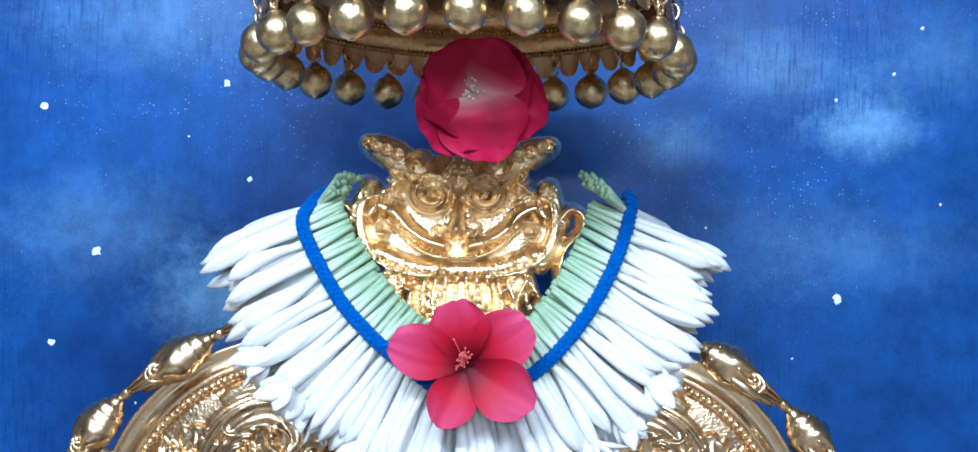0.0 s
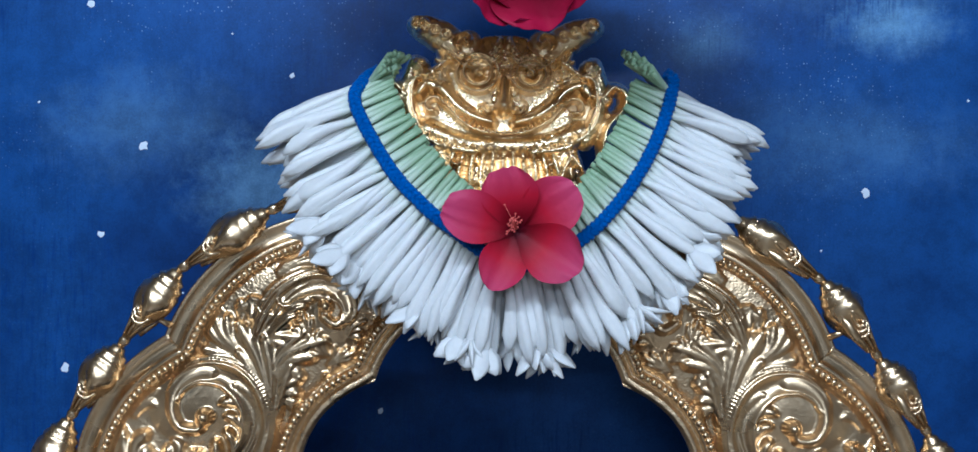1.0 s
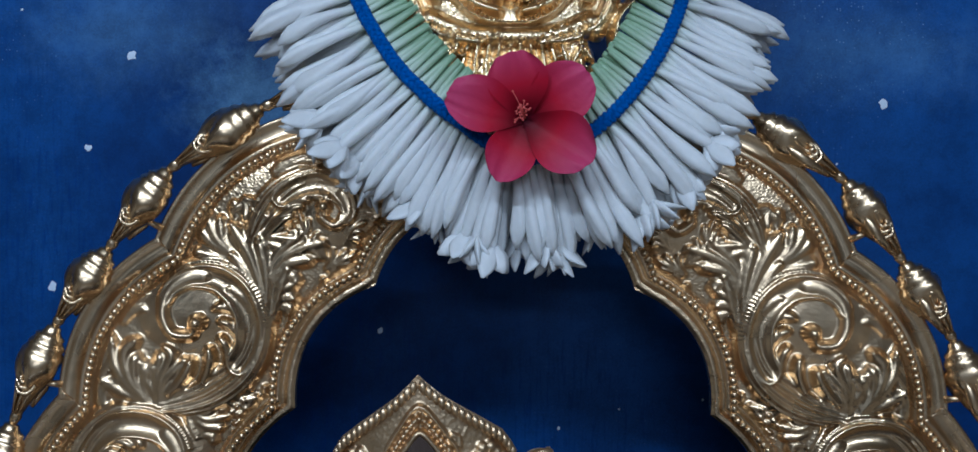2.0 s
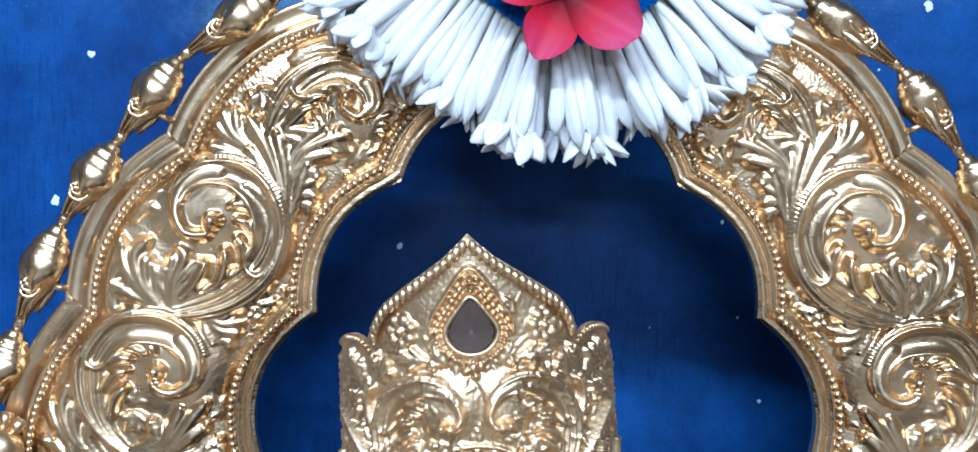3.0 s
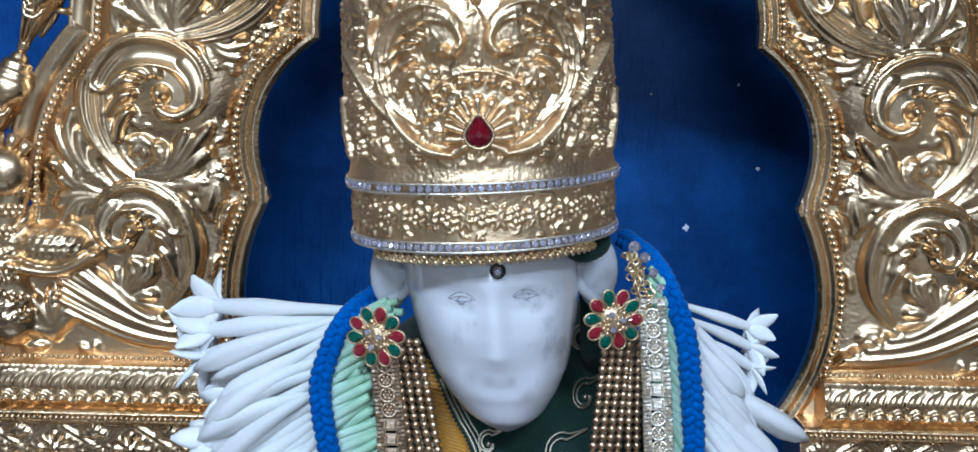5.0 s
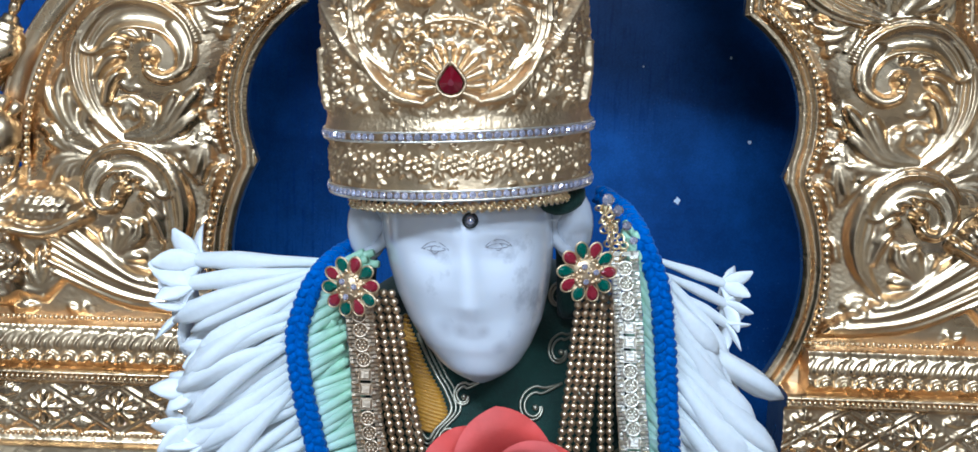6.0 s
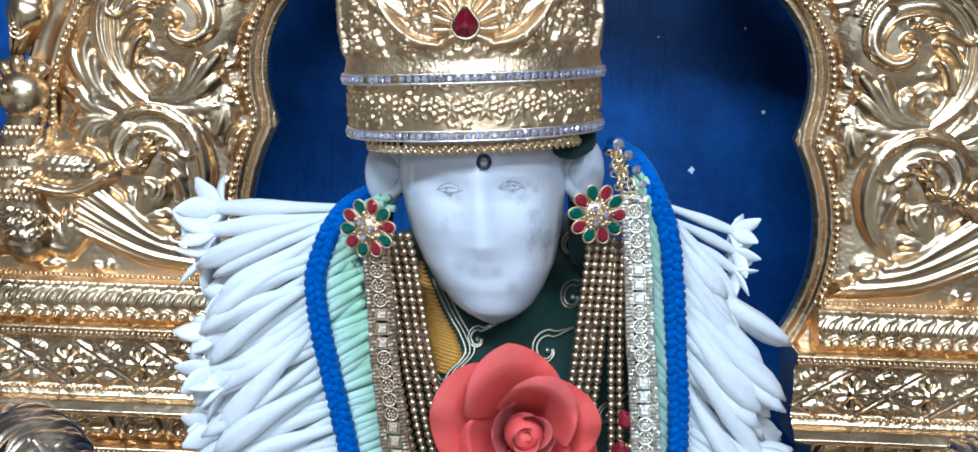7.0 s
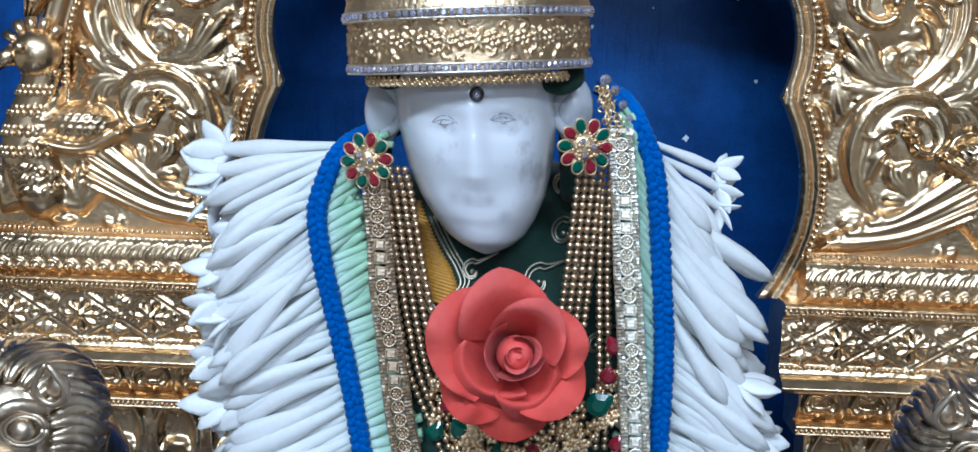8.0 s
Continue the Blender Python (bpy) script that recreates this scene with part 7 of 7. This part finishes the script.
def flat_chain(label, nodes, mat, width, y):
    """Two box chains with a ladder of discs and squares between them."""
    t = thing("flat_chain_necklace", pose(0, 0, 0), label, "necklace", "flat chains")
    disc = _dg.mesh("disc", mat)
    sq = Geo().add(*box(-0.0036, 0.0036, -0.0002, 0.001, -0.0033, 0.0033))
    sq.add([(-0.0033, -0.0002, -0.003), (0.0033, -0.0002, -0.003), (0.0033, -0.0002, 0.003), (-0.0033, -0.0002, 0.003), (-0.0022, -0.0012, -0.0019), (0.0022, -0.0012, -0.0019), (0.0022, -0.0012, 0.0019), (-0.0022, -0.0012, 0.0019)],
           [(0, 1, 5, 4), (1, 2, 6, 5), (2, 3, 7, 6), (3, 0, 4, 7), (4, 5, 6, 7)])
    sq = sq.mesh("square_link", mat, smooth=False)
    mid = lay(nodes, 160, y)
    tan = np.gradient(mid, axis=0)
    sd = np.stack([tan[:, 2], tan[:, 1] * 0, -tan[:, 0]], -1)
    sd /= np.linalg.norm(sd, axis=1)[:, None]
    L = np.linalg.norm(np.diff(mid, axis=0), axis=1).sum()
    grow = np.linspace(0.80, 1.08, 160)[:, None]
    rng = random.Random(9)
    for s in (1, -1):
        for lane in (-1, 1):
            g = Geo()
            l = even(mid + sd * s * width * 0.385 * grow + sd * lane * 0.00115, int(L / 0.0023))
            for i, p in enumerate(l):
                v, f = box(-0.00125, 0.00125, -0.0010, 0.0009, -0.00105, 0.00105)
                v = np.array(v)
                v[v[:, 1] < 0] *= (0.72, 1, 0.72)
                m = Euler((rng.uniform(-0.22, 0.22), 0, rng.uniform(-0.22, 0.22) + 0.25 * lane)).to_matrix()
                g.add((np.array(m) @ v.T).T + p - [0, 0.0004 * ((i + (lane > 0)) % 2), 0], f)
            part("box_chain", g, mat, t, smooth=False)
    n = int(L / 0.0080)
    for i, p in enumerate(even(mid, n)):
        if i == 0:
            continue
        part("disc" if i % 8 < 5 else "square_link", disc if i % 8 < 5 else sq, None, t, at=pose(p[0], p[1] - 0.0006, p[2], -8, 0, 0))
    part("end_bar", Geo().add(*box(-0.008, 0.008, -0.001, 0.001, -0.001, 0.001)), mat, t, smooth=False, at=pose(*mid[0]))
    return t


flat_chain("flat antique gold necklace with pierced discs and square links", [(-0.119, 1.268), (-0.118, 1.253), (-0.115, 1.228), (-0.113, 1.201), (-0.107, 1.160), (-0.101, 1.119), (-0.096, 1.095), (-0.085, 1.05)], material("antique_pale_gold", (0.64, 0.50, 0.35), 0.44, 1.0, 0.2, 60, 0.4, 600)[0], 0.0170, 0.6640)
flat_chain("flat bright gold necklace with pierced discs and square links", [(0.026, 1.299), (0.031, 1.256), (0.034, 1.218), (0.037, 1.192), (0.041, 1.148), (0.045, 1.101), (0.046, 1.05)], PALE_GOLD, 0.0170, 0.6640)
# bunched chain ends and crystals beside the ear
cl = thing("chain_clasp", pose(0.018, 0.668, 1.312), "bunched gold chain links and clear crystals beside the ear", "clasp")
_q = np.linspace(0, 2 * np.pi, 11)
_lk = Geo().add(*tube(np.stack([0.0027 * np.cos(_q), 0.0020 * np.sin(_q), _q * 0], -1), 0.0006, 6, caps=False)).mesh("link", GOLD_SATIN)
_rng = random.Random(6)
for _i in range(46):
    _t = _i / 45
    part("link", _lk, None, cl, at=pose(-0.004 + 0.012 * _t + _rng.uniform(-0.004, 0.004), _rng.uniform(-0.004, 0.004), 0.012 - 0.034 * _t + _rng.uniform(-0.003, 0.003), _rng.uniform(0, 360), _rng.uniform(0, 360), _rng.uniform(0, 360)))
for _i, _c in enumerate(((-0.002, -0.002, 0.016), (0.004, 0.0, 0.010), (0.009, -0.002, 0.002), (0.013, -0.002, -0.006))):
    part("crystal", Geo().add(*sphere(_c, 0.0036 - 0.0004 * _i, 7, 5)), RHINESTONE, cl, smooth=False)

# pendant of stones under the rose
pen = thing("pendant", pose(-0.028, 0.660, 1.085), "gold pendant cluster with red and green stones under the rose", "pendant")
_g = Geo()
_rng = random.Random(15)
for _i in range(420):
    _x = _rng.uniform(-0.055, 0.062)
    _z = 0.004 + 0.046 * (abs(_x) / 0.058) ** 1.6 + _rng.uniform(-0.016, 0.016)
    _g.add(*sphere((_x, min(0.672, robe_y(_x - 0.028, 1.085 + _z) - 0.004) - 0.660 + _rng.uniform(-0.002, 0.002), _z), _rng.uniform(0.0013, 0.0030), 7, 5))
tagged(part("gold_grain", _g, GOLD_FINE, pen), kind="stuff")
_a = np.linspace(0, 2 * np.pi, 24, endpoint=False)
_rows = []
for _t in (1.0, 0.92, 0.70, 0.45, 0.30, 0.15, 0.02):
    # six round petals and a raised heart
    _r = _t * (0.0046 + 0.0012 * np.cos(6 * _a))
    _h = 0.0016 * math.sin(math.pi * min(1.0, (1 - _t) * 1.7)) * (0.75 + 0.25 * np.cos(6 * _a)) + 0.0026 * max(0.0, 1 - (_t / 0.34) ** 2)
    _rows.append(np.stack([_r * np.cos(_a), -_h, _r * np.sin(_a)], -1))
_fg = Geo().add(np.concatenate(_rows), grid_faces(7, 24, True)).mesh("gold_floret", GOLD_FINE)
for _i in range(34):
    _x = _rng.uniform(-0.055, 0.064)
    _z = -0.002 + 0.050 * (abs(_x) / 0.058) ** 1.5 + _rng.uniform(-0.014, 0.018)
    part("gold_floret", _fg, None, pen, at=pose(_x, min(0.669, robe_y(_x - 0.028, 1.085 + _z) - 0.006) - 0.660, _z, _rng.uniform(-25, 25), _rng.uniform(0, 60), _rng.uniform(-25, 25)))
for _x, _z, _c, _s, _r in ((-0.051, 0.023, 1, 0.45, 30), (-0.036, 0.025, 1, 0.45, -30), (0.049, 0.045, 1, 0.62, 60), (0.057, 0.082, 0, 0.42, -30), (0.054, 0.063, 0, 0.40, 10), (0.010, 0.012, 0, 0.42, 0), (-0.012, 0.012, 1, 0.42, 0), (-0.044, 0.040, 0, 0.36, 0), (0.062, 0.020, 0, 0.42, 20)):
    part("stone", gem_geo(_s, 0.003, 14, 0.5), (PINK_RED_GEM, GREEN_GEM)[_c], pen, ("red stone", "green stone")[_c], smooth=False, at=pose(_x, min(0.668, robe_y(_x - 0.028, 1.085 + _z) - 0.006) - 0.660, _z, 0, _r))

# ---- the rose ----


def rose_petal(az, half, r0, r1, z1, flare, seed, n=13, m=15, droop=0.0, wave=0.06, closing=0.0, point=0.0):
    """One petal round the rose's axis (z): a bowl from the base to a rolled lip."""
    rng = random.Random(seed)
    p1, p2 = rng.uniform(0, 6), rng.uniform(0, 6)
    t = np.linspace(0, 1, n)[:, None]
    s = np.linspace(-1, 1, m)[None]
    edge = 1 - (0.30 - 0.22 * point) * np.abs(s) ** 2.6 - 0.24 * point * np.abs(s)
    q = t * edge
    r = r0 + (r1 - r0) * q ** flare + 0.10 * r1 * np.clip(q - 0.8, 0, 1) * 5
    r = r * (1 + wave * t * np.sin(2.5 * s + p1)) * (1 - closing * q ** 2.5)
    zz = z1 * np.sin(np.clip(q, 0, 1) * np.pi / 2) - droop * np.clip(q - 0.62, 0, 1) ** 1.4 + 0.09 * r1 * t * np.sin(3.4 * s + p2) + 0.060 * r1 * t ** 4 * np.sin(8 * s + p1) + 0.022 * r1 * t ** 5 * np.sin(17 * s + p2)
    ph = az + s * half * (0.55 + 0.45 * np.sqrt(t)) * (1 - 0.12 * t ** 3)
    v = np.stack([r * np.cos(ph), r * np.sin(ph), zz + 0 * ph], -1).reshape(-1, 3)
    inn = v * np.array([0.985, 0.985, 1.0]) + [0, 0, 0.0003]
    f = grid_faces(n, m)
    return Geo().add(np.concatenate([v, inn]), f + [tuple(reversed([i + n * m for i in q])) for q in f])


rose = thing("rose", look((-0.034, 0.650, 1.162), (-0.050, 0.950, 1.09), 0), "large open coral-pink rose with spiralled heart", "rose")
# tight heart, wraps of the bud, then the wide open petals: azimuth, half-angle, base and lip radius, height, flare, droop, wave
for _sd, (_az, _half, _r0, _r1, _z1, _fl, _dr, _wv) in enumerate((  # the first six close over the heart
        (20, 2.4, 0.0014, 0.0030, 0.0405, 0.7, 0.000, 0.14), (150, 2.0, 0.0030, 0.0060, 0.0408, 0.6, 0.000, 0.18), (265, 1.8, 0.0050, 0.0092, 0.0404, 0.6, 0.000, 0.18), (20, 1.6, 0.0072, 0.0128, 0.0398, 0.6, 0.000, 0.16),
        (172, 1.25, 0.0090, 0.0235, 0.0392, 0.62, 0.000, 0.05), (292, 1.30, 0.0090, 0.0190, 0.0380, 0.62, 0.000, 0.10), (62, 1.50, 0.0090, 0.0295, 0.0378, 0.65, 0.002, 0.12),
        (100, 1.25, 0.0090, 0.0430, 0.0350, 0.75, 0.004, 0.07), (168, 1.30, 0.0090, 0.0455, 0.0290, 0.75, 0.008, 0.07), (30, 1.05, 0.0090, 0.0400, 0.0280, 0.8, 0.020, 0.10), (-25, 1.10, 0.0090, 0.0420, 0.0240, 0.8, 0.018, 0.08),
        (228, 1.25, 0.0090, 0.0330, 0.0330, 0.7, 0.075, 0.14), (300, 1.05, 0.0090, 0.0350, 0.0300, 0.7, 0.080, 0.16), (262, 1.15, 0.0090, 0.0440, 0.0180, 0.9, 0.040, 0.10), (215, 0.90, 0.0090, 0.0455, 0.0150, 0.9, 0.025, 0.08))):
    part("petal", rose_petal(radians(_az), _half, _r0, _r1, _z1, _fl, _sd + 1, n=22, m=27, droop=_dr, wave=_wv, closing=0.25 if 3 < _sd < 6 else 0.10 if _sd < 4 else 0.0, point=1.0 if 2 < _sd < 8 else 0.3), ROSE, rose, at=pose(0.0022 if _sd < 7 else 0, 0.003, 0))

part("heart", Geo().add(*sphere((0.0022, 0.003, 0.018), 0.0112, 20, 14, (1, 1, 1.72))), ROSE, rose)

# ---- lion heads of the throne's arms ----


def lion(x, y, z, side):
    t = thing("lion_finial", pose(x, y, z, 0, 0, -6 * side), "pale tarnished cast lion head with a combed mane", "lion finial", "lion finials")
    g = Geo()
    g.add(*sphere((0, 0, 0), 0.044, 28, 18, (0.84, 0.95, 0.90)))
    g.add(*sphere((0, -0.044, -0.034), 0.026, 20, 12, (0.95, 0.9, 0.85)))
    g.add(*sphere((0, -0.066, -0.024), 0.010, 14, 8, (1.2, 0.7, 0.7)))
    for s in (1, -1):
        g.add(*sphere((s * 0.021, -0.041, 0.006), 0.0075, 14, 8))
        for rr in (0.0105, 0.0135):
            a = np.linspace(0, 2 * np.pi, 18)
            g.add(*tube(np.stack([s * 0.021 + rr * np.cos(a), -0.040 + 0.004 * np.cos(a) * s, 0.006 + rr * 0.8 * np.sin(a)], -1), 0.0018, 6))
        g.add(*tube(smooth_line([(s * 0.004, -0.050, 0.014), (s * 0.018, -0.045, 0.023), (s * 0.034, -0.032, 0.018)], 10), 0.0045, 7))
        g.add(*sphere((s * 0.012, -0.060, -0.038), 0.012, 14, 8))
    part("face", g, SILVER_GOLD, t)
    for s in (1, -1):
        g = Geo().add(*sphere((s * 0.0425, -0.036, 0.035), 0.0085, 12, 8, (0.9, 0.7, 1.1)))
        g.add(*tube([(s * (0.0425 + CRX(q) * 0.80), -0.046 - 0.003 * math.cos(q), 0.036 + CRZ(q) * 0.88) for q in np.linspace(0, 2 * np.pi, 26)], 0.0022, 7))
        part("ear", g, SILVER_GOLD, t, "drop-shaped ear")
    # the mane: wavy combed locks laid back from the face in two rows
    rng = random.Random(31)
    k = np.linspace(0, 1, 16)
    for cnt, th0, th1, rad in ((44, 47, 122, 0.0455), (48, 78, 160, 0.0465)):
        for i in range(cnt):
            a = 2 * math.pi * (i + rng.uniform(-0.12, 0.12)) / cnt
            an = a + 0.13 * np.sin(k * 5.0 + 0.5 * (i % 2)) - 0.30 * k * (1 if math.cos(a) > 0 else -1)
            th = np.radians(th0 + (th1 - th0) * k)
            r = rad + 0.0018 * (i % 2) + 0.002 * np.sin(k * np.pi)
            p = np.stack([r * np.sin(th) * np.cos(an), -r * np.cos(th), r * np.sin(th) * np.sin(an)], -1)
            part("mane_lock", Geo().add(*tube(p, 0.0047 * np.interp(k, [0, 0.2, 0.7, 1], [0.5, 0.95, 1.0, 0.25]), 7)), SILVER_GOLD, t)
    g = Geo().add(*sphere((0, 0.008, 0), 0.0462, 28, 18, (1, 1.0, 1)))
    g.add(*tube([(0, 0.02, -0.020), (0, 0.065, -0.045), (0, 0.090, -0.075), (0, 0.100, -0.12)], [0.030, 0.034, 0.034, 0.034], 20))
    part("neck", g, SILVER_GOLD, t)
    h = z - 0.9
    part("arm_post", Geo().add(*lathe([(0.040, -h), (0.042, -h + 0.02), (0.030, -h + 0.04), (0.028, -0.08), (0.040, -0.05), (0.044, -0.02)], 28)), GOLD, t, at=pose(0, 0.02, 0))
    return t


lion(-0.357, 0.715, 1.0905, 1)
lion(0.280, 0.735, 1.0915, -1)
